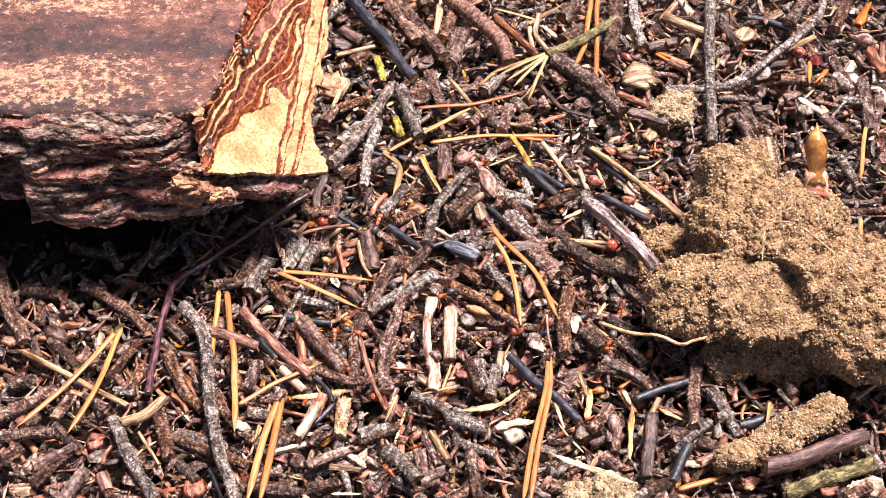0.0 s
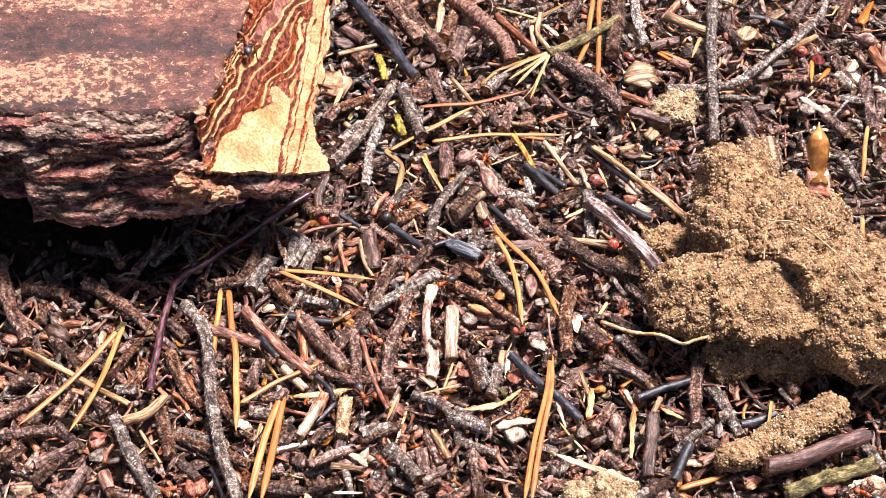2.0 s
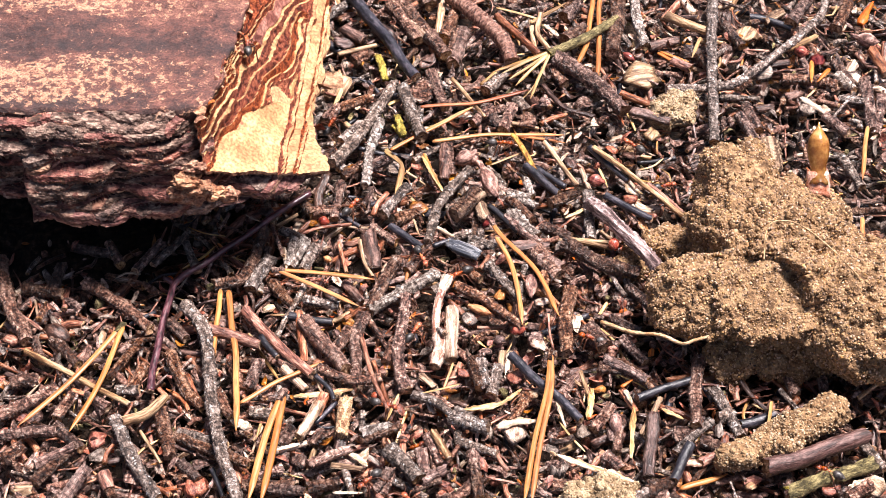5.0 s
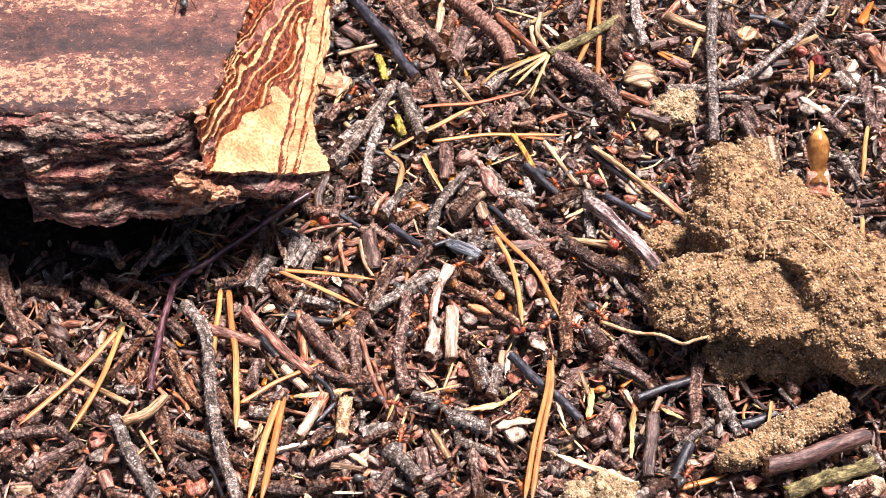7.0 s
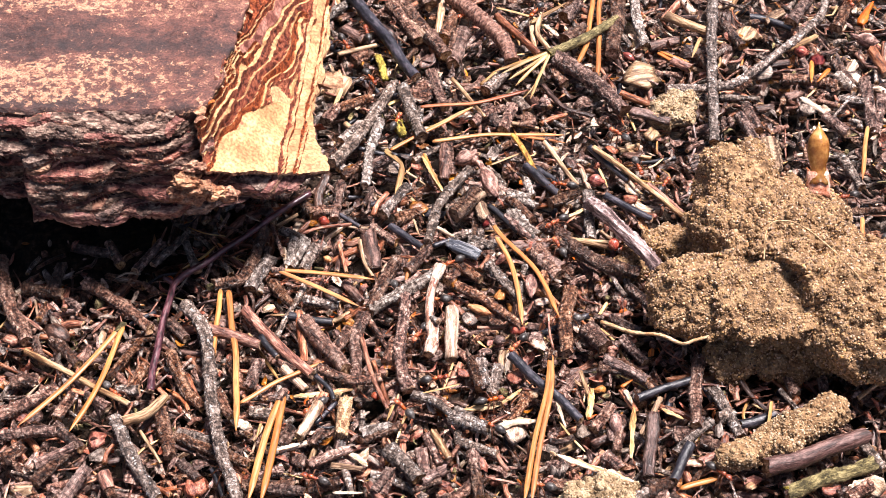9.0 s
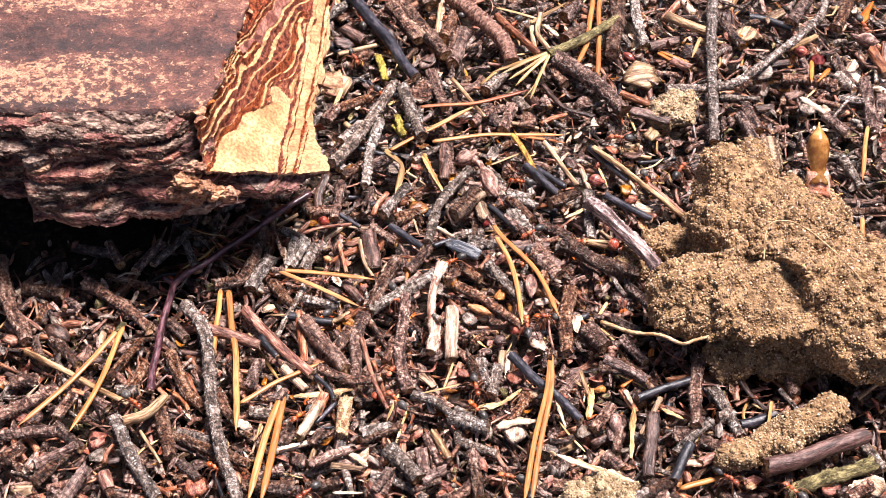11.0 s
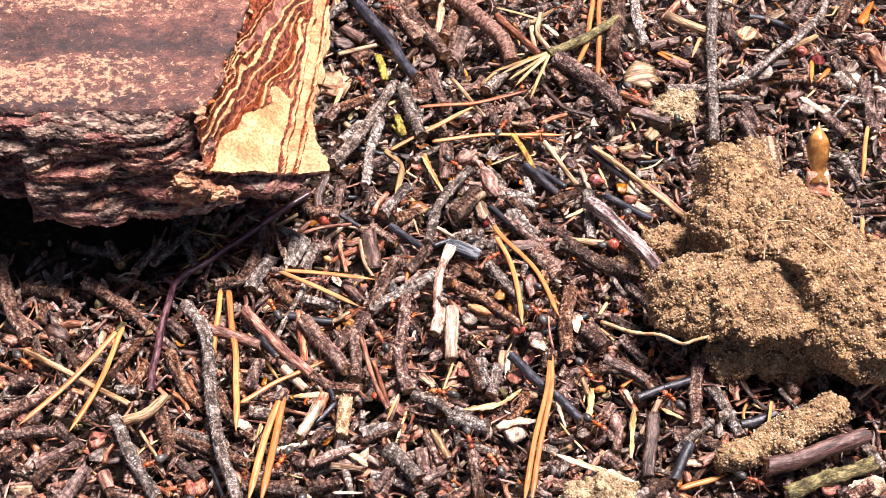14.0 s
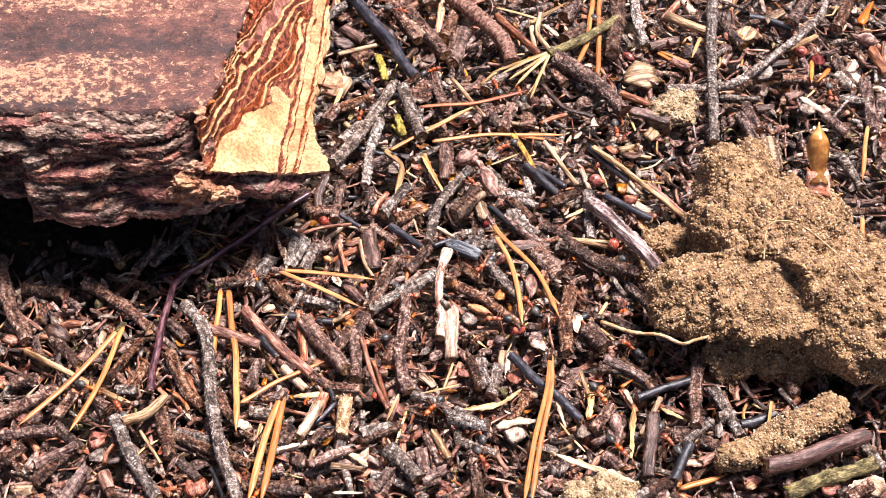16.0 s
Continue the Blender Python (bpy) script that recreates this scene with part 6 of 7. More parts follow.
stick("budred", 1.65, (44.3, -1.2, 4.9), (45.1, -4.4, 4.9))
stick("tan", 0.60, (33.7, 1.3, 2.3), (44.1, 0.3, 2.3))
flake(14.6, -17.5, 1.0, 4.4, "amber")
flake(25.6, -18.9, 1.0, 4.4, "cream2")
flake(30.9, 3.3, 1.0, 3.9, "tan")
flake(10.5, -35.4, 1.0, 4.3, "pink")
stick("scaly", 1.56, (9.3, -39.3, 1.9), (10.8, -47.3, 1.9))
stick("t", 0.96, (17.0, -56.9, 1.5), (20.5, -49.3, 1.5))
stick("p2", 1.03, (-2.2, -62.2, 3.6), (1.5, -70.0, 3.6))
stick("straw", 0.35, (-10.8, -50.6, 3.2), (-13.5, -58.6, 3.2))
stick("straw", 0.35, (2.5, -40.8, 3.2), (0.1, -49.2, 3.2))
stick("straw", 0.28, (-6.1, -50.6, 3.2), (4.3, -47.4, 3.2))
stick("r", 0.64, (-20.4, -33.3, 3.4), (-17.2, -45.8, 3.4), (-13.4, -55.3, 3.4))
stick("g", 1.11, (-7.5, -50.1, 2.6), (-1.9, -52.6, 2.6), (2.2, -56.5, 2.6))
stick("pale2", 1.93, (2.9, -55.6, 2.1), (9.0, -60.3, 2.1))
stick("pale2", 1.37, (-19.6, -61.7, 1.8), (-12.8, -59.2, 1.8))
stick("budred", 1.25, (-17.4, -49.8, 1.7), (-15.2, -50.3, 1.7))
stick("t", 1.23, (-3.9, -61.7, 1.7), (-0.5, -70.3, 1.7))
stick("splinter", 1.12, (-5.4, -44.4, 2.6), (-1.9, -47.9, 2.6))
stick("tan", 0.63, (34.1, -42.9, 2.3), (35.5, -50.3, 2.3))
stick("rust2", 0.89, (35.0, -57.6, 2.5), (37.4, -56.2, 2.5))
stick("bud", 1.66, (42.0, -55.6, 1.9), (42.0, -61.9, 1.9))
stick("rust2", 0.84, (43.8, -47.9, 2.5), (46.8, -45.5, 2.5))
stick("white", 0.63, (44.5, -48.5, 2.3), (46.0, -53.0, 2.3))
stick("pink", 1.27, (40.5, -39.3, 2.7), (50.6, -46.0, 2.7))
stick("yellow2", 0.62, (53.3, -54.4, 2.3), (58.2, -57.5, 2.3))
stick("splinter", 0.83, (53.0, -51.1, 2.5), (47.6, -62.3, 2.5))
stick("pale2", 1.50, (-36.3, 1.4, 1.8), (-39.8, -7.8, 1.8))
stick("g", 1.50, (-33.8, -1.0, 1.8), (-36.2, -9.0, 1.8))
stick("seed", 0.97, (-31.2, -5.1, 2.5), (-29.2, -6.4, 2.5))
stick("r", 0.60, (-27.4, 0.1, 2.3), (-25.2, -10.2, 2.3))
stick("tan", 0.53, (-21.9, 1.2, 2.3), (-20.5, -6.8, 2.3), (-18.2, -11.7, 2.3))
stick("white", 0.67, (-41.9, -1.5, 2.4), (-40.6, -9.1, 2.4))
stick("t", 0.60, (-45.5, 5.3, 3.3), (-41.6, -5.2, 3.3))
flake(-2.0, -36.9, 1.0, 3.7, "pink")
flake(5.0, -42.2, 1.0, 3.7, "red")
stick("white2", 0.81, (-22.7, -67.2, 2.4), (-17.9, -70.8, 2.4))
stick("g", 1.23, (3.5, -63.4, 1.7), (12.9, -67.5, 1.7))
stick("pink", 1.49, (-5.3, -66.8, 1.8), (-4.3, -73.3, 1.8))
stick("t", 1.36, (6.9, -66.7, 1.7), (7.7, -73.2, 1.7))
stick("t", 2.01, (-4.0, 80.8, 4.1), (1.0, 71.9, 4.1))
stick("t", 1.70, (3.0, 90.8, 2.9), (0.3, 81.6, 2.9))
stick("pink", 2.18, (6.3, 84.8, 2.2), (2.6, 70.6, 2.2))
stick("tan", 0.68, (-0.7, 95.4, 3.4), (-2.0, 82.1, 3.4))
flake(-4.4, 71.9, 1.0, 6.6, "dk")
flake(-5.2, 62.3, 1.0, 7.2, "grey")
stick("tan", 0.75, (-30.5, 73.2, 3.4), (-19.6, 77.1, 3.4))
flake(-30.0, 65.2, 1.0, 4.9, "cream2")
stick("dk", 2.02, (-29.4, 86.1, 2.1), (-23.6, 81.1, 2.1))
stick("straw", 0.64, (-4.4, 41.7, 3.3), (8.3, 50.9, 3.3))
stick("straw", 0.55, (-14.7, 34.0, 3.3), (-8.5, 38.6, 3.3))
stick("straw", 0.47, (-16.2, 33.3, 3.3), (-11.8, 28.9, 3.3), (-11.7, 25.9, 3.3), (-12.8, 16.7, 3.3))
stick("yellow2", 0.63, (-5.9, 31.5, 3.3), (0.6, 16.7, 3.3))
stick("bud2", 2.36, (9.0, 33.3, 3.3), (3.4, 29.1, 3.3))
flake(3.4, 24.2, 1.0, 4.3, "amber")
flake(-7.0, 14.5, 1.0, 4.3, "amber")
stick("pale2", 1.54, (17.7, 18.3, 1.8), (24.1, 16.6, 1.8))
stick("splinter", 1.85, (10.4, 18.0, 3.0), (4.2, 10.7, 3.0))
stick("dk", 1.74, (1.1, 36.9, 2.0), (0.2, 23.7, 2.0))
stick("moss", 1.04, (-12.9, 48.2, 2.6), (-10.9, 40.3, 2.6))
stick("pink", 1.21, (-96.5, -71.3, 2.7), (-88.2, -65.7, 2.7))
stick("g", 1.23, (-63.8, -61.4, 1.7), (-52.0, -64.4, 1.7))
stick("tan", 0.48, (-72.9, -61.1, 2.3), (-66.8, -70.4, 2.3))
flake(-58.0, -70.1, 1.0, 4.8, "pink")
stick("pink", 1.21, (-31.8, -71.0, 2.7), (-22.1, -66.6, 2.7))
flake(-24.6, -63.5, 1.0, 5.4, "dk")
stick("white", 0.68, (-21.5, -67.8, 2.4), (-17.9, -71.4, 2.4))
stick("white", 0.40, (-25.9, -78.7, 2.2), (-18.8, -78.7, 2.2))
stick("white2", 0.61, (-40.1, -66.8, 2.3), (-34.3, -64.8, 2.3))
stick("t", 1.33, (-47.0, -76.4, 1.7), (-35.1, -76.0, 1.7))
stick("splinter", 0.88, (-26.6, -71.3, 2.5), (-19.2, -72.3, 2.5))
flake(-47.7, -59.5, 1.0, 3.6, "cream2")


def resin_drop():
    """Amber resin bead standing on the back of the clod."""
    base = new("resin_drop")
    base.location = (0.0967, 0.0045, 0.020)
    tagged(base, "translucent amber resin drop on a pinkish foot standing on the clod", "resin")
    o = (96.7, 4.5, 20)
    data = tube(RNG, [(96.4, 3.5, 21.5), (96.3, 8.5, 26.5), (96.4, 14.2, 32.0)], 2.6, sides=18, step=0.4, rough=0.02, wobble=0, bulge=(1.05, 0.9, 0.78, 0.76, 0.85, 0.98, 1.06, 1.1, 1.08, 0.98, 0.7, 0.35, 0.08))
    shape_part("bead", data, [M["resin"], M["resin"]], base, "amber glossy bead", origin=o)
    data = tube(RNG, [(96.4, 1.5, 19.0), (96.4, 5.2, 23.0)], 3.3, sides=16, step=0.5, rough=0.06, wobble=0, flat=0.75)
    shape_part("foot", data, [M["resin_foot"], M["resin_foot"]], base, "pinkish flat foot", origin=o)


resin_drop()


# ---- red wood ants ----
M["ant_red"] = surface("ant_red_thorax", tones((0.12, 0.02, 0.008), (0.34, 0.075, 0.025), (0.55, 0.17, 0.06)), 0.35, grain=500, fine=2500, stretch=1, bump=0.15, spec=0.5, coord="object", vary=0.2)
M["ant_black"] = surface("ant_dark_gaster", tones((0.012, 0.009, 0.008), (0.042, 0.035, 0.032), (0.11, 0.098, 0.092)), 0.42, grain=600, fine=2500, stretch=1, bump=0.1, spec=0.55, coord="object", vary=0.25)
M["ant_leg"] = surface("ant_brown_leg", tones((0.03, 0.010, 0.006), (0.085, 0.028, 0.014), (0.17, 0.065, 0.03)), 0.4, grain=500, stretch=1, bump=0.05, coord="object", vary=0.1)
ANT_RNG = np.random.default_rng(77)


def ant_meshes():
    """Meshes of one worker about 8 mm long, head towards +x, feet at z = 0."""
    r = ANT_RNG

    def bead(c, rx, ry, rz):
        v = ICO_V * (rx, ry, rz) + c
        return v, list(ICO_F), [0] * len(ICO_F), v

    def rod(pts, rad, bulge=None, sides=6):
        return tube(r, pts, rad, sides=sides, step=0.35, rough=0.02, wobble=0, taper=0.3, bulge=bulge)

    out = {}
    head = [bead((2.95, 0, 1.75), 0.85, 0.78, 0.6), rod([(3.6, 0.25, 1.6), (4.05, 0.12, 1.45)], 0.14), rod([(3.6, -0.25, 1.6), (4.05, -0.12, 1.45)], 0.14)]
    out["head"] = mesh_from("head", *gather(head), [M["ant_red"], M["ant_red"]])
    out["eye"] = mesh_from("eye", *bead((0, 0, 0), 0.2, 0.12, 0.2), [M["ant_black"]])
    out["thorax"] = mesh_from("thorax", *gather([bead((1.45, 0, 1.95), 0.85, 0.62, 0.62), bead((0.45, 0, 1.75), 0.75, 0.5, 0.55), bead((-0.35, 0, 1.75), 0.25, 0.3, 0.45)]), [M["ant_red"]])
    seg = tube(r, [(-0.5, 0, 1.75), (-2.1, 0, 1.8), (-3.7, 0, 1.55)], 1.04, sides=16, step=0.22, rough=0.01, wobble=0, bulge=(0.3, 0.72, 0.95, 1.0, 1.0, 0.92, 0.75, 0.45, 0.12))
    out["gaster"] = mesh_from("gaster", *seg, [M["ant_black"], M["ant_black"]])
    for side in (1, -1):
        out["antenna", side] = mesh_from("antenna", *rod([(0, 0, 0), (0.6, 0.75 * side, 0.45), (0.85, 0.95 * side, 0.4), (2.2, 1.15 * side, -0.45)], 0.1), [M["ant_leg"], M["ant_leg"]])
        for k, (fx, reach) in enumerate(((1.6, 2.6), (-0.3, 2.9), (-2.3, 3.1))):
            pts = [(0, 0, 0), (fx * 0.45, reach * 0.45 * side, 0.9), (fx * 0.8, reach * 0.8 * side, -0.4), (fx * 1.15, reach * 1.05 * side, -1.45)]
            out["leg", side, k] = mesh_from("leg", *rod(pts, 0.21), [M["ant_leg"], M["ant_leg"]])
    return out


ANT = ant_meshes()
HIPS = (1.75, 1.1, 0.4)


def build_ant(label):
    base = new("ant")
    tagged(base, label, "ant", "wood ants")

    def piece(name, me, at=(0, 0, 0), parent=base):
        ob = new(name, me)
        ob.parent = parent
        ob.location = Vector(at) * MM
        return ob

    head = piece("head", ANT["head"])
    for side in (1, -1):
        piece("eye", ANT["eye"], (3.0, 0.68 * side, 1.95), head)
    tagged(piece("thorax", ANT["thorax"]), "orange-red thorax")
    tagged(piece("gaster", ANT["gaster"]), "shiny grey-black abdomen")
    legs = []
    for side in (1, -1):
        piece("antenna", ANT["antenna", side], (3.45, 0.3 * side, 1.9))
        for k in range(3):
            legs.append((piece("leg", ANT["leg", side, k], (HIPS[k], 0.35 * side, 1.5)), (k + (side > 0)) % 2, side, k))
    return base, legs


ants = [build_ant("red wood ant with dark abdomen crawling over the litter") for _ in range(40)]
puller = build_ant("red wood ant dragging a pale twig")
climber = build_ant("red wood ant resting on, then climbing over the broken bark")


# ---- the two twigs that the ants shift ----
pale = shape_part("twig", tube(RNG, [(0, 0, 0), (9, -0.5, 0.2), (16, 0.3, 0), (22, 2.2, -0.6), (28, 2.0, -1.4)], 1.15, sides=12, step=0.4, rough=0.1, taper=0.05,
                               bulge=(1.45, 1.2, 0.98, 0.9, 0.9, 0.9, 0.95, 1.05, 1.5, 1.15, 1.6, 1.2)), [M["peel"], M["p2"]])
tagged(pale, "pale peeled twig with a knotty foot dragged by ants", "twig", "litter twigs")
shape_part("side_spur", tube(RNG, [(18, 1.5, 0.5), (20, 3.2, 2.2)], 1.0, sides=9, step=0.5, rough=0.12), [M["pale2"], M["cut"]], pale)
loose = shape_part("twig", tube(RNG, [(0, 0, 0), (8, 1.8, 0.2), (17, 1.4, 0.5), (29.5, 0, 0.6)], 1.6, sides=12, step=0.5, rough=0.13, knobs=0.3), [M["t"], M["cut"]])
tagged(loose, "grey-brown scaly twig being shifted by ants", "twig", "litter twigs")
hook = shape_part("twig", tube(RNG, [(0, 0, 0), (4, -1.7, 0.1), (9, -2.2, 0.3), (15.5, 0, 0.2)], 1.25, sides=10, step=0.5, rough=0.13, knobs=0.3), [M["t"], M["cut"]])
tagged(hook, "curved brown twig that ants swing round", "twig", "litter twigs")
leaf_v, leaf_f, leaf_s, leaf_g = scrap(RNG, 5.5, 0.6, 0.4, 0.4, 12)
scrap_leaf = shape_part("leaf_scrap", (leaf_v, leaf_f, leaf_s, leaf_g), [M["amber"]])
tagged(scrap_leaf, "amber dry leaf scrap that ants haul over twigs", "leaf")


def march(ant, *rows, rises=0.0):
    """Key an ant along (seconds, x mm, y mm, heading degrees), its legs swinging in two threes while it walks.
    rises: the moment at which it has climbed out of a gap in the thatch."""
    base, legs = ant
    rows = [(t, x, y, 1.4, deg) for t, x, y, deg in rows]
    if rises:
        rows = [q for q in rows if q[0] >= rises]
        t, x, y, _, deg = rows[0]
        below = (x - 3.0 * math.cos(radians(deg)), y - 3.0 * math.sin(radians(deg)), -11.0, deg)
        rows = [(0.0, *below), (t - 1.0, *below), *rows]
    walk(base, [(t, pose(x * MM, y * MM, z * MM, 0, 0, deg)) for t, x, y, z, deg in rows])
    swing(legs, rows)


def swing(legs, rows):
    """Swing the legs by the way that the ant has gone along its rows."""
    ts = [q[0] for q in rows]
    gone = np.concatenate([[0], np.cumsum([math.hypot(b[1] - a[1], b[2] - a[2]) for a, b in zip(rows, rows[1:])])])
    steps = [0.4 * i for i in range(41)]
    for leg, phase, side, k in legs:
        hip = (HIPS[k] * MM, 0.35 * side * MM, 1.5 * MM)
        walk(leg, [(t, pose(*hip, 0, 0, 20 * math.sin(float(np.interp(t, ts, gone)) * 0.9 + math.pi * phase + k * 0.3))) for t in steps])


def motions():
    up = [(0, -50.6, 24.3, 48.3, 38, 100), (5.0, -50.6, 24.3, 48.3, 38, 100), (5.4, -54.0, 24.4, 53.6, 8, 140), (6.3, -63.2, 29.5, 53.1, 0, 140), (6.5, -65.7, 32.9, 53.0, 0, 128),
          (6.7, -65.8, 33.0, 53.0, 0, 126), (6.9, -66.0, 34.9, 53.3, 0, 105), (7.3, -66.9, 40.5, 54.0, 0, 100), (16, -80.0, 150.0, 55.5, 0, 100)]
    walk(climber[0], [(t, pose(x * MM, y * MM, z * MM, rx, 0, deg)) for t, x, y, z, rx, deg in up])
    swing(climber[1], up)
    walk(pale, [(0, pose(-0.0026, -0.0213, 0.0045, 0, 0, -93.4)), (1, pose(-0.0027, -0.0199, 0.0045, 0, 0, -93.2)), (1.5, pose(-0.0030, -0.0176, 0.0045, 0, 0, -92.8)), (2, pose(-0.0030, -0.0175, 0.0045, 0, 0, -94.3)), (2.5, pose(-0.0010, -0.0163, 0.0045, 0, 0, -96.0)), (3.5, pose(-0.0007, -0.0158, 0.0045, 0, 0, -95.1)), (4, pose(-0.0001, -0.0150, 0.0045, 0, 0, -96.3)), (6.5, pose(0.0013, -0.0119, 0.0045, 0, 0, -104.3)), (7, pose(0.0013, -0.0105, 0.0045, 0, 0, -104.4)), (7.5, pose(-0.0006, -0.0102, 0.0045, 0, 0, -102.1)), (8.5, pose(-0.0012, -0.0102, 0.0045, 0, 0, -100.7)), (9, pose(-0.0010, -0.0102, 0.0045, 0, 0, -99.6)), (11.5, pose(0.0000, -0.0090, 0.0045, 0, 0, -99.9)), (12.5, pose(0.0012, -0.0076, 0.0045, 0, 0, -100.7)), (13.5, pose(0.0013, -0.0054, 0.0045, 0, 0, -101.3)), (14.5, pose(0.0021, -0.0027, 0.0045, 0, 0, -103.0)), (16, pose(0.0009, -0.0048, 0.0045, 0, 0, -97.6))])
    walk(loose, [(0, pose(-0.0134, -0.0489, 0.0028, 0, 0, 83.8)), (1.5, pose(-0.0141, -0.0478, 0.0028, 0, 0, 79.8)), (2, pose(-0.0130, -0.0489, 0.0028, 0, 0, 81.9)), (2.5, pose(-0.0109, -0.0492, 0.0028, 0, 0, 85.4)), (3.5, pose(-0.0097, -0.0498, 0.0028, 0, 0, 90.2)), (4, pose(-0.0094, -0.0492, 0.0028, 0, 0, 90.8)), (7, pose(-0.0086, -0.0489, 0.0028, 0, 0, 91.6)), (9, pose(-0.0083, -0.0489, 0.0028, 0, 0, 92.5)), (16, pose(-0.0083, -0.0492, 0.0028, 0, 0, 92.2))])
    walk(hook, [(0, pose(-0.0306, -0.0419, 0.0026, 0, 0, -12.1)), (12.8, pose(-0.0306, -0.0419, 0.0026, 0, 0, -12.1)), (13.1, pose(-0.0342, -0.0414, 0.0026, 0, 0, -25.6)), (13.4, pose(-0.0347, -0.0417, 0.0026, 0, 0, -26.2)), (16, pose(-0.0347, -0.0417, 0.0026, 0, 0, -26.2))])
    walk(scrap_leaf, [(0, pose(0.0689, 0.0069, 0.0022, 0, 0, 0.0)), (9.2, pose(0.0689, 0.0069, 0.0022, 0, 0, 0.0)), (10.3, pose(0.0580, 0.0148, 0.0022, 0, 0, 40.0)), (11.3, pose(0.0486, 0.0205, 0.0022, 0, 0, 80.0)), (16, pose(0.0486, 0.0205, 0.0022, 0, 0, 80.0))])
    march(puller, (0, 0.9, -18.3, 210), (1, 0.8, -16.9, 210), (1.5, 0.5, -14.6, 210), (2, 0.5, -14.5, 210), (2.5, 2.6, -13.4, 210), (3.5, 2.9, -12.8, 210), (4, 3.5, -12.0, 210), (6.5, 5.3, -9.0, 210), (7, 5.3, -7.6, 210), (7.5, 3.3, -7.2, 210), (8.5, 2.6, -7.2, 210), (9, 2.7, -7.2, 210), (11.5, 3.8, -6.0, 210), (12.5, 5.0, -4.6, 210), (13.5, 5.2, -2.5, 210), (14.5, 6.0, 0.3, 210), (16, 4.6, -1.9, 210))
    march(ants[0], (0, 14.5, 25.6, 117), (5.5, -3.9, 61.1, 117), (6.3, -6.4, 65.9, 117), (7, -9.2, 70.3, 123), (7.5, -11.4, 68.8, 118), (8, -15.4, 76.2, 118), (8.5, -19.7, 79.4, 144), (9, -22.3, 82.6, 102), (11.5, -24.3, 92.1, 102), (12.2, -25.0, 106.5, 93), (16, -26.9, 140.6, 93), rises=6.3)
    march(ants[1], (0, -3.6, 143.4, -82), (6.3, 1.9, 103.8, -82), (7, 4.0, 88.2, -82), (7.5, 9.0, 84.2, -39), (8, 6.8, 85.2, -65), (8.5, 13.8, 70.3, -65), (9, 19.2, 70.3, -0), (11.5, 24.7, 70.3, -0), (12, 25.6, 70.8, 56), (12.5, 28.5, 75.2, -2), (13, 41.0, 74.7, -2), (13.5, 45.9, 70.3, -56), (14, 53.9, 58.3, -56), (14.5, 51.1, 60.0, -115), (15, 47.3, 51.8, -115), (16, 48.3, 42.6, -84))
    march(ants[2], (0, 45.1, 47.0, 129), (6.5, 20.0, 78.1, 129), (7.5, 16.0, 83.1, 129), (8, 14.9, 89.0, 100), (8.5, 15.0, 92.8, 85), (9.2, 16.5, 109.1, 85), (16, 20.2, 149.0, 85), rises=6.5)
    march(ants[3], (0, -45.2, 134.7, -76), (6.3, -35.4, 95.9, -76), (8, -33.8, 89.5, -66), (8.5, -29.2, 79.1, -66), (9, -29.0, 79.1, -65), (11.5, -25.8, 72.2, -65), (11.67, -26.1, 75.9, -12), (11.83, -26.4, 79.5, 41), (12, -26.7, 83.1, 95), (12.33, -27.3, 79.5, 150), (12.67, -27.9, 75.9, 205), (13, -28.6, 72.2, 260), (14, -24.2, 63.5, 297), (15, -21.6, 58.8, 262), (16, -23.0, 49.4, 262))
    march(ants[4], (0, -42.1, 19.3, 67), (2, -35.1, 35.9, 67), (4, -32.2, 42.6, 67), (6.5, -28.6, 49.9, 70), (7.5, -23.8, 62.8, 70), (8.5, -22.3, 65.2, 57), (8.75, -21.7, 64.6, -1), (9, -21.1, 64.0, -60), (11.5, -16.7, 56.4, -60), (12.25, -14.4, 58.8, -8), (13, -12.0, 61.1, 45), (16, -3.9, 65.9, 31))
    march(ants[5], (0, 49.7, 127.0, -123), (9, 28.0, 93.3, -123), (11.5, 21.0, 82.4, -123), (12, 22.1, 75.9, -80), (13, 22.8, 70.3, -83), (13.5, 23.0, 68.3, -99), (14, 22.1, 62.3, -81), (15, 23.8, 51.3, -81), (15.33, 23.3, 52.9, -138), (15.67, 22.7, 54.6, -195), (16, 22.2, 56.2, -252))
    march(ants[6], (0, 46.9, 98.7, -169), (9, 7.7, 90.8, -169), (11.5, 2.7, 89.7, -169), (12, -1.0, 89.0, -197), (13, -20.1, 94.9, -197), (13.33, -19.3, 94.7, -255), (13.67, -18.4, 94.6, -313), (14, -17.6, 94.4, -371), (16, -14.2, 93.3, -377), rises=9)
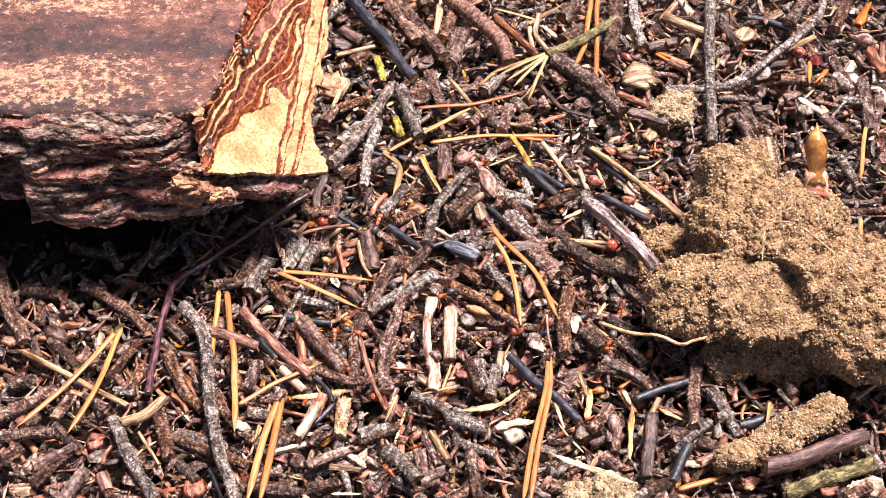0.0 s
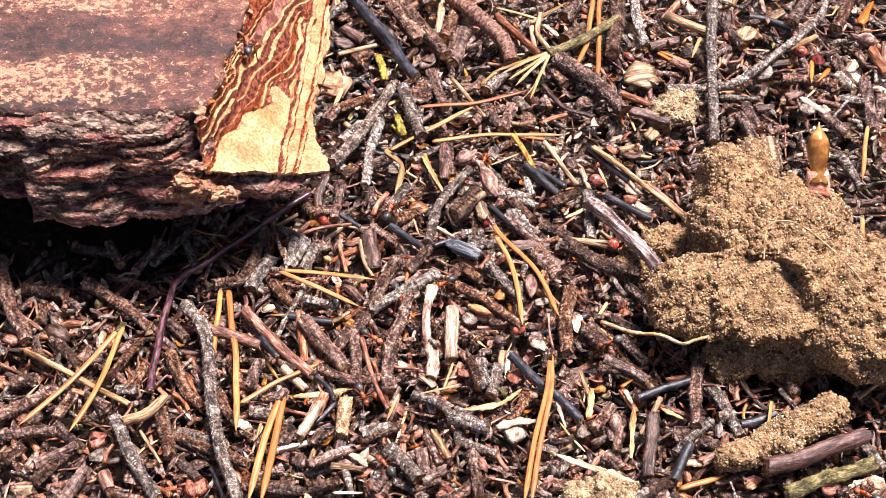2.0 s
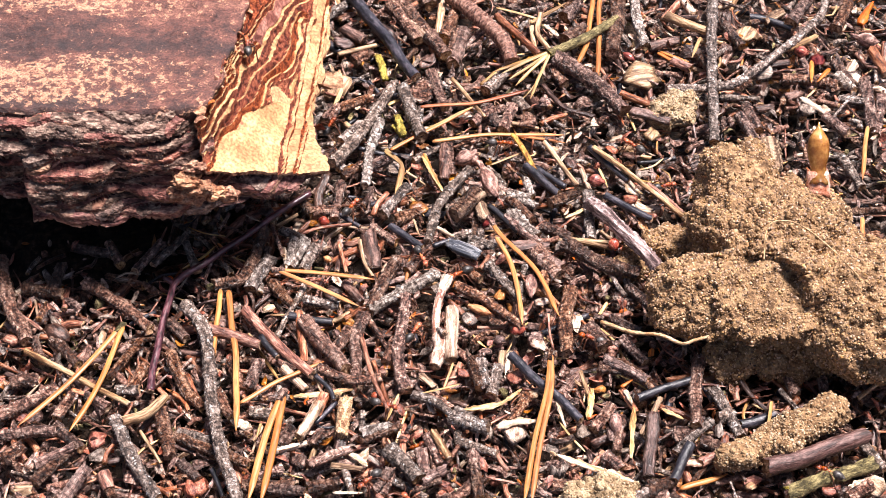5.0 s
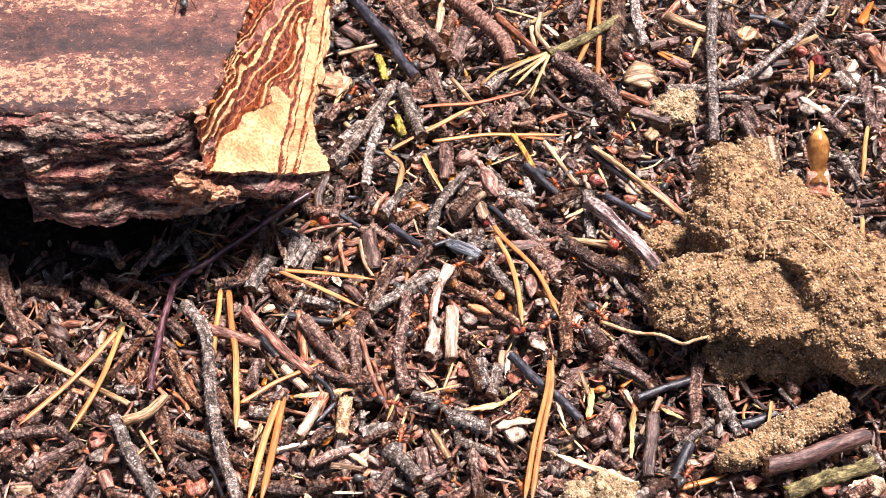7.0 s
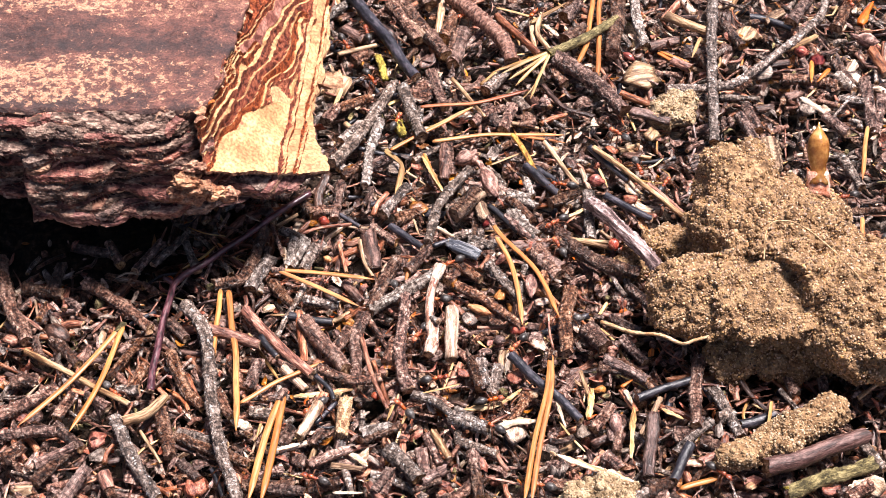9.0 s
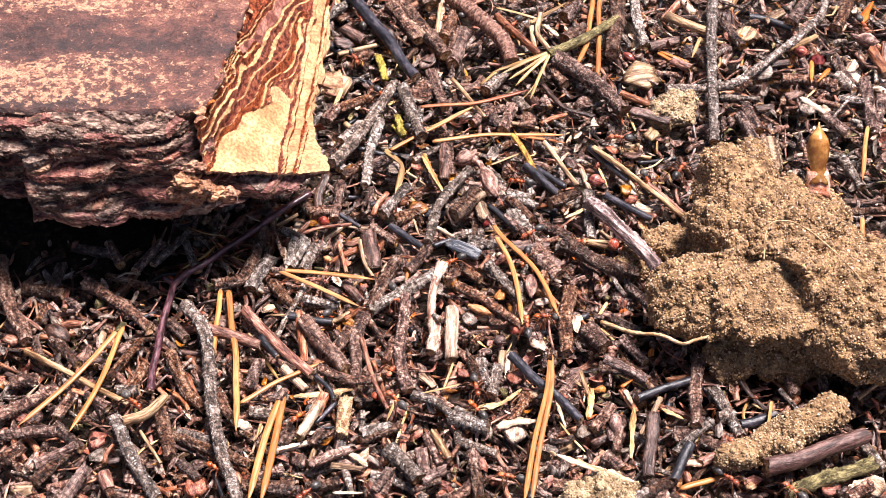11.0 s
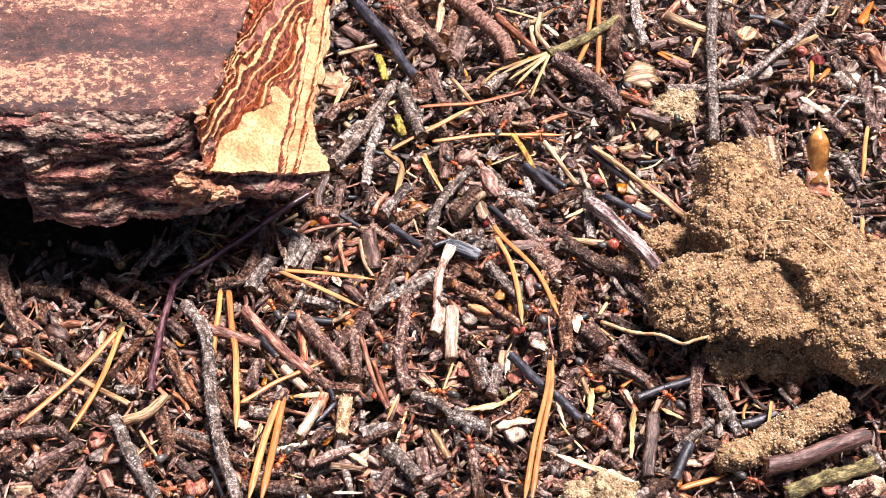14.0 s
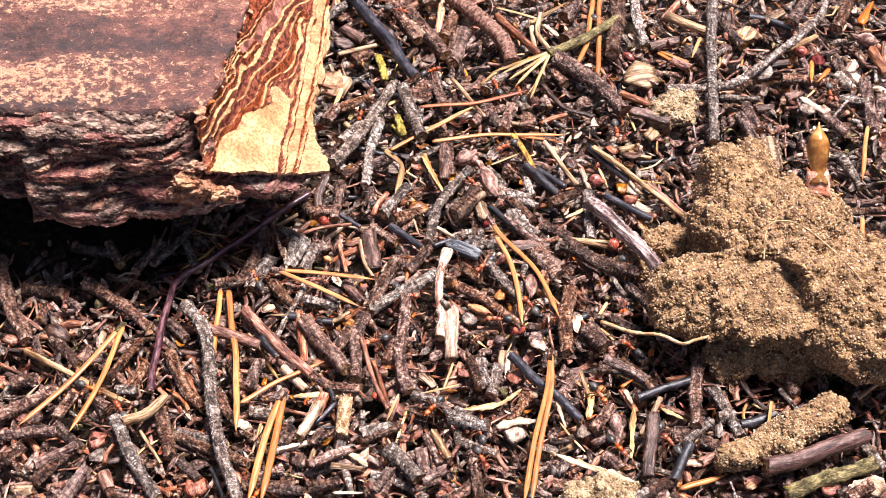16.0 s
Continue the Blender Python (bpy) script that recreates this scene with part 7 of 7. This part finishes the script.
    march(ants[7], (0, -17.0, 6.4, 75), (1.5, -15.9, 10.4, 75), (2, -14.4, 10.8, 75), (3, -15.0, 10.6, 75), (3.25, -14.3, 10.0, 11), (3.5, -13.6, 9.5, -54), (4, -9.9, 4.4, -54), (5, -5.8, -5.0, -66), (6.3, -4.6, -19.2, -85), (6.5, -4.2, -19.6, -85), (7.5, -4.8, -19.0, -85), (8.5, -3.0, -19.4, -85), (8.75, -2.2, -19.7, -132), (9, -1.3, -20.0, -179), (11.5, -12.1, -20.2, -179), (11.83, -11.1, -19.6, -230), (12.17, -10.0, -19.0, -281), (12.5, -9.0, -18.4, -332), (12.83, -10.2, -18.6, -278), (13.17, -11.5, -18.8, -225), (13.5, -12.7, -19.0, -171), (13.83, -13.0, -19.2, -112), (14.17, -13.3, -19.4, -53), (14.5, -13.6, -19.6, 6), (16, -10.0, -19.2, 6))
    march(ants[8], (0, -26.8, -33.2, 91), (2.8, -27.1, -8.0, 91), (3.5, -27.2, 3.4, 91), (4, -27.6, 8.1, 94), (5, -24.8, 12.2, 57), (6.3, -28.1, 17.5, 122), (6.5, -29.7, 20.6, 74), (7, -26.6, 31.7, 74), (7.5, -23.7, 32.3, 35), (8, -16.2, 37.7, 35), (8.5, -14.3, 41.2, 63), (9.2, -12.5, 46.0, 69), (10.35, -9.3, 43.4, 15), (11.5, -6.1, 40.8, -39), (12, -3.8, 35.9, -64), (14, 2.5, 29.3, -47), (16, 7.1, 22.8, -55))
    march(ants[9], (0, 10.7, 27.5, 77), (3.5, 12.2, 34.1, 77), (3.75, 12.5, 35.5, 36), (4, 12.9, 37.0, -5), (6.3, 24.4, 35.9, -5), (6.5, 26.5, 29.9, -70), (7, 29.8, 22.8, -65), (7.5, 30.1, 21.7, -15), (8, 30.3, 20.6, 36), (8.5, 35.1, 24.1, 36), (8.75, 34.1, 22.4, 104), (9, 33.1, 20.6, 171), (11.5, 20.4, 22.6, 171), (12, 20.3, 24.1, 138), (13, 11.5, 31.9, 138), (14, 16.1, 42.4, 66), (15, 18.5, 49.4, 71), (16, 15.5, 58.8, 108))
    march(ants[10], (0, 57.6, 33.7, 6), (2, 61.5, 34.1, 6), (2.17, 60.0, 33.8, -52), (2.33, 58.6, 33.5, -110), (2.5, 57.1, 33.2, -169), (2.67, 58.0, 33.2, -113), (2.83, 58.9, 33.2, -56), (3, 59.9, 33.2, 0), (3.17, 58.5, 33.4, 58), (3.33, 57.2, 33.5, 116), (3.5, 55.9, 33.7, 174), (4, 55.8, 33.2, 138), (6.3, 49.4, 39.0, 138), (7, 49.9, 38.1, 138), (8, 50.1, 39.0, 138), (9, 49.3, 40.1, 138), (11.5, 49.8, 38.8, 180), (12, 38.8, 38.8, 180), (13, 32.6, 43.7, 141), (14, 27.8, 41.5, 210), (16, 18.2, 35.9, 210))
    march(ants[11], (0, 58.0, 18.9, 19), (3, 59.8, 19.6, 19), (3.5, 59.8, 20.9, 19), (4, 58.8, 20.0, 16), (6.5, 61.0, 20.6, 16), (7, 60.8, 21.5, 61), (7.5, 60.5, 22.4, 105), (9, 59.7, 20.2, 58), (11.5, 65.3, 29.3, 58), (13, 65.7, 42.6, 88), (16, 65.1, 54.1, 93))
    march(ants[12], (0, -3.0, 18.1, 10), (7, 36.4, 24.9, 10), (8, 42.6, 26.0, 10), (8.5, 48.9, 27.1, 10), (8.75, 51.1, 27.5, -32), (9, 53.3, 28.0, -74), (11.5, 55.3, 20.6, -74), (13, 50.9, 12.2, -118), (16, 45.2, 6.0, -133), rises=7)
    march(ants[13], (0, 106.9, 3.6, 177), (6.3, 67.0, 6.0, 177), (7, 60.3, 6.4, 177), (7.5, 53.9, 8.3, 221), (8, 42.5, -1.7, 221), (8.5, 34.1, 3.6, 148), (9, 30.5, 7.3, 214), (11.5, 22.5, 2.0, 214), (13, 17.2, -2.1, 217), (16, 11.2, -8.0, 225), rises=7)
    march(ants[14], (0, 42.4, -33.3, -112), (2, 42.1, -34.0, -157), (4, 41.9, -34.6, -202), (5, 37.7, -33.0, -202), (6.3, 34.2, -30.4, -216), (7, 35.1, -29.9, -216), (7.5, 35.4, -29.1, -280), (8, 35.8, -26.7, -280), (8.5, 34.3, -25.4, -221), (9, 32.2, -26.2, -183), (11.5, 25.5, -25.8, -183), (12, 24.4, -25.8, -183), (14, 24.3, -25.2, -238), (16, 22.5, -22.4, -238))
    march(ants[15], (0, 12.1, 16.4, -57), (4, 31.5, -13.8, -57), (6.3, 35.7, -20.3, -57), (7, 39.1, -24.1, -48), (7.17, 38.7, -23.0, 5), (7.33, 38.4, -21.8, 58), (7.5, 38.0, -20.7, 110), (8, 33.3, -8.0, 110), (8.5, 31.9, -5.0, 114), (9, 30.6, -2.1, 114), (10.25, 32.9, -1.0, 51), (11.5, 35.1, -0.0, -13), (14, 43.9, -2.1, -13), (16, 48.0, -8.0, -56), rises=6.3)
    march(ants[16], (0, 60.4, 5.0, -137), (4, 34.2, -19.6, -137), (6.3, 31.1, -22.4, -137), (7, 27.0, -27.1, -131), (7.5, 25.4, -28.4, -141), (8, 23.1, -28.9, -128), (9, 19.0, -34.3, -128), (9.83, 19.9, -32.1, -183), (10.66, 20.9, -29.9, -238), (11.5, 21.9, -27.7, -294), (13.5, 23.9, -20.0, -284), (13.83, 23.4, -22.3, -344), (14.17, 22.8, -24.7, -403), (14.5, 22.3, -27.1, -462), (15.25, 18.5, -26.9, -502), (16, 14.6, -26.7, -543), rises=6.3)
    march(ants[17], (0, 35.1, 38.1, -107), (9.2, 23.2, -0.0, -107), (11.3, 20.8, -8.0, -107), (12, 18.6, -17.1, -103), (12.5, 20.3, -15.5, -30), (13, 22.0, -13.8, 43), (13.5, 24.0, -15.6, 1), (14, 26.0, -17.3, -41), (16, 28.8, -25.2, -70), rises=9.2)
    march(ants[18], (0, -24.0, -39.5, -72), (1, -22.6, -43.9, -72), (2, -19.9, -50.1, -67), (2.5, -19.1, -53.0, -75), (3, -17.5, -53.3, -75), (3.5, -16.9, -53.3, -19), (4, -15.0, -54.0, -19), (6.3, -14.3, -52.8, -19), (7, -13.4, -52.8, -19), (7.25, -13.0, -52.1, 25), (7.5, -12.7, -51.4, 70), (8, -10.3, -44.8, 70), (8.25, -6.1, -45.2, 33), (8.5, -1.9, -45.5, -5), (9, -2.2, -45.7, 11), (10, 5.0, -44.3, 11), (10.75, 7.1, -46.5, -50), (11.5, 9.1, -48.7, -111), (13, 5.2, -58.8, -111), (14, 6.1, -63.1, -78), (16, 8.9, -68.9, -64))
    march(ants[19], (0, -2.7, -87.6, 135), (4, -7.1, -83.3, 135), (6.3, -9.3, -74.1, 104), (6.5, -10.9, -70.0, 111), (7, -10.3, -64.6, 84), (7.5, -7.6, -62.0, 45), (8, -7.9, -57.2, 94), (8.5, -8.2, -56.7, 123), (9, -9.3, -55.0, 131), (11.3, -12.1, -51.8, 131), (12, -16.9, -48.5, 145), (12.6, -18.7, -44.5, 114), (13.1, -21.2, -44.5, 143), (13.3, -25.4, -41.3, 143), (13.7, -28.8, -36.6, 126), (14.2, -31.4, -33.0, 125), (15, -32.9, -29.5, 115), (16, -32.4, -28.4, 115))
    march(ants[20], (0, -11.4, -74.2, 127), (2, -13.4, -71.7, 127), (2.25, -13.6, -71.3, 188), (2.5, -13.8, -70.8, 250), (3, -15.4, -75.4, 250), (4, -17.1, -75.4, 250), (6.3, -17.1, -75.0, 184), (7, -21.8, -75.4, 184), (8, -25.7, -77.0, 202), (9, -29.8, -75.4, 158), (10.5, -31.0, -77.7, 201), (12, -32.2, -80.1, 243), (16, -34.5, -84.8, 243))
    march(ants[21], (0, 59.3, -103.9, 143), (8.5, 27.2, -80.1, 143), (9, 23.3, -77.3, 166), (11.5, 13.4, -74.9, 166), (12, 10.2, -74.6, 174), (12.5, 11.2, -73.4, 113), (13, 12.2, -72.1, 52), (14, 12.6, -71.5, 119), (15, 10.2, -67.3, 119), (16, 9.0, -62.3, 104))
    march(ants[22], (0, 22.9, -119.9, 96), (7, 18.6, -80.1, 96), (7.5, 18.1, -75.4, 96), (8, 16.5, -68.7, 103), (8.5, 16.3, -62.8, 92), (9, 12.0, -60.1, 148), (11.5, 7.7, -53.8, 124), (13, 2.2, -48.7, 137), (14.5, 0.1, -51.3, 184), (16, -1.9, -53.8, 231))
    march(ants[23], (0, -40.6, -75.3, 28), (6.5, -5.3, -56.4, 28), (7, -0.5, -53.8, 28), (7.5, 3.9, -52.3, 19), (8, 7.7, -53.2, -13), (9, 11.2, -52.3, 12), (10, 20.2, -50.4, 12), (12, 29.7, -53.8, -20), (14, 36.3, -58.9, -38), (16, 41.3, -65.6, -53), rises=6.5)
    march(ants[24], (0, -22.2, -30.4, -22), (1.3, -19.8, -31.4, -22), (2, -18.2, -32.1, -37), (2.5, -13.6, -35.5, -37), (3, -11.3, -38.1, -48), (3.25, -10.1, -37.2, -4), (3.5, -9.0, -36.3, 39), (4, -8.5, -31.9, 83), (6.3, -6.3, -30.8, 26), (7, -7.0, -30.4, 39), (8.5, -5.1, -28.9, 39), (8.67, -5.3, -29.6, -14), (8.83, -5.4, -30.2, -68), (9, -5.6, -30.8, -121), (11.3, -12.3, -42.2, -121), (11.65, -12.6, -40.4, -191), (12, -12.8, -38.6, -262), (12.6, -13.0, -37.2, -262), (13.1, -13.7, -37.2, -246), (13.9, -14.7, -34.8, -246), (14.2, -15.6, -33.3, -239), (14.6, -14.5, -33.0, -290), (15, -13.3, -32.6, -342), (15.33, -14.3, -32.9, -402), (15.67, -15.2, -33.2, -462), (16, -16.2, -33.5, -522))
    march(ants[25], (0, -11.8, -16.9, -68), (2, -11.5, -17.7, -68), (4, -10.4, -18.8, -68), (7, -11.0, -17.7, -68), (9, -11.8, -16.9, -68), (12, -12.2, -18.1, -68), (16, -11.3, -17.7, -68))
    march(ants[26], (0, 153.5, 31.0, -162), (8, 115.5, 18.5, -162), (9, 109.1, 16.4, -162), (11.3, 101.6, 17.5, -188), (11.9, 104.9, 13.8, -118), (12.5, 108.1, 10.1, -48), (14, 113.6, 2.0, -56), (16, 116.8, -10.0, -75))
    march(ants[27], (0, 147.9, 35.7, -132), (8, 121.0, 6.0, -132), (9, 115.5, -0.0, -132), (11.5, 110.2, -10.0, -118), (13, 112.0, -21.5, -81), (16, 115.8, -32.6, -71))
    march(ants[28], (0, 111.8, 137.3, -76), (9, 121.6, 98.5, -76), (11.5, 124.7, 86.2, -76), (12.5, 125.3, 85.2, -101), (13, 124.4, 80.9, -101), (14, 122.4, 76.9, -116), (14.5, 120.4, 71.5, -110), (15, 118.1, 70.3, -171), (15.5, 110.7, 69.1, -171), (15.75, 110.5, 63.3, -132), (16, 110.2, 57.6, -93))
    march(ants[29], (0, -133.7, -12.6, -43), (14, -104.5, -39.8, -43), (15, -93.1, -50.4, -43), (15.25, -91.6, -48.7, 3), (15.5, -90.1, -46.9, 49), (16, -87.2, -48.3, -25))
    march(ants[30], (0, -19.9, -108.1, 132), (8, -46.8, -78.5, 132), (9, -50.4, -74.6, 132), (11.5, -53.9, -73.0, 155), (12.5, -57.5, -77.0, 228), (14, -59.5, -83.3, 252), (16, -65.1, -100.4, 252))
    march(ants[31], (0, 44.3, 145.8, -100), (11.3, 37.1, 106.5, -100), (12.5, 35.0, 95.4, -100), (13, 35.6, 93.3, -74), (14.5, 35.7, 95.2, -23), (15, 41.1, 92.8, -23), (15.5, 42.8, 91.5, -43), (16, 46.3, 88.2, -43))
    march(ants[32], (0, 146.6, 40.4, 109), (13, 133.4, 78.1, 109), (14, 130.6, 86.2, 109), (15, 127.1, 94.9, 112), (16, 128.0, 106.5, 86))
    march(ants[33], (0, 31.7, -113.6, 57), (6.5, 53.5, -80.1, 57), (7, 57.0, -74.7, 57), (8, 64.6, -72.8, 14), (9, 64.9, -73.1, -40), (11.5, 66.6, -74.6, -40), (11.75, 65.2, -74.2, 30), (12, 63.7, -73.8, 100), (12.5, 62.6, -67.3, 100), (12.67, 63.3, -68.9, 45), (12.83, 64.1, -70.5, -10), (13, 64.9, -72.1, -65), (14, 71.9, -75.4, -25), (14.17, 70.4, -74.7, -84), (14.33, 68.9, -74.1, -144), (14.5, 67.4, -73.4, -203), (15, 64.4, -71.8, -191), (15.5, 58.0, -70.5, -191), (16, 54.8, -65.6, -237))
    march(ants[34], (0, 104.6, -85.1, 151), (11.5, 69.6, -65.6, 151), (12.5, 65.1, -63.1, 151), (13, 62.8, -59.3, 121), (13.5, 61.8, -58.1, 134), (14, 56.3, -52.3, 134), (14.5, 56.2, -44.8, 91), (15, 52.6, -41.6, 138), (16, 47.4, -36.3, 134))
    march(ants[35], (0, 98.1, -95.1, 136), (14, 69.4, -67.3, 136), (15, 61.6, -59.6, 136), (15.5, 55.2, -54.5, 141), (15.75, 53.2, -58.2, 192), (16, 51.3, -62.0, 242))
    march(ants[36], (0, 13.1, -5.2, -60), (13.5, 33.1, -39.8, -60), (15, 37.2, -46.9, -60), (15.5, 37.1, -48.3, -60), (16, 37.9, -49.9, -60), rises=13.5)
    march(ants[37], (0, -109.2, -20.4, -45), (9.2, -80.9, -48.7, -45), (11.5, -74.3, -55.2, -45), (12, -70.9, -59.3, -50), (12.5, -65.7, -62.0, -92), (13.5, -66.0, -72.1, -92), (14, -68.6, -70.7, -150), (14.5, -71.2, -69.2, -209), (15, -71.9, -67.3, -245), (15.5, -74.7, -61.0, -245), (16, -78.0, -55.6, -239), rises=9.2)
    march(ants[38], (0, 0.3, -28.7, -141), (9, -30.8, -53.8, -141), (11.5, -36.0, -58.1, -141), (12, -38.7, -62.0, -124), (12.5, -34.6, -67.1, -52), (12.75, -35.8, -67.9, -99), (13, -37.1, -68.7, -146), (14, -37.6, -69.1, -119), (15, -40.8, -74.9, -119), (16, -42.8, -78.5, -119), rises=9)
    march(ants[39], (0, -5.8, 4.9, -131), (11.3, -32.1, -25.2, -131), (12.3, -37.0, -30.8, -131), (12.7, -36.7, -31.7, -172), (13.1, -36.5, -32.6, -212), (13.5, -40.3, -30.2, -212), (13.7, -41.6, -27.1, -243), (15, -45.4, -19.6, -243), (16, -48.0, -13.8, -246), rises=11.3)


motions()
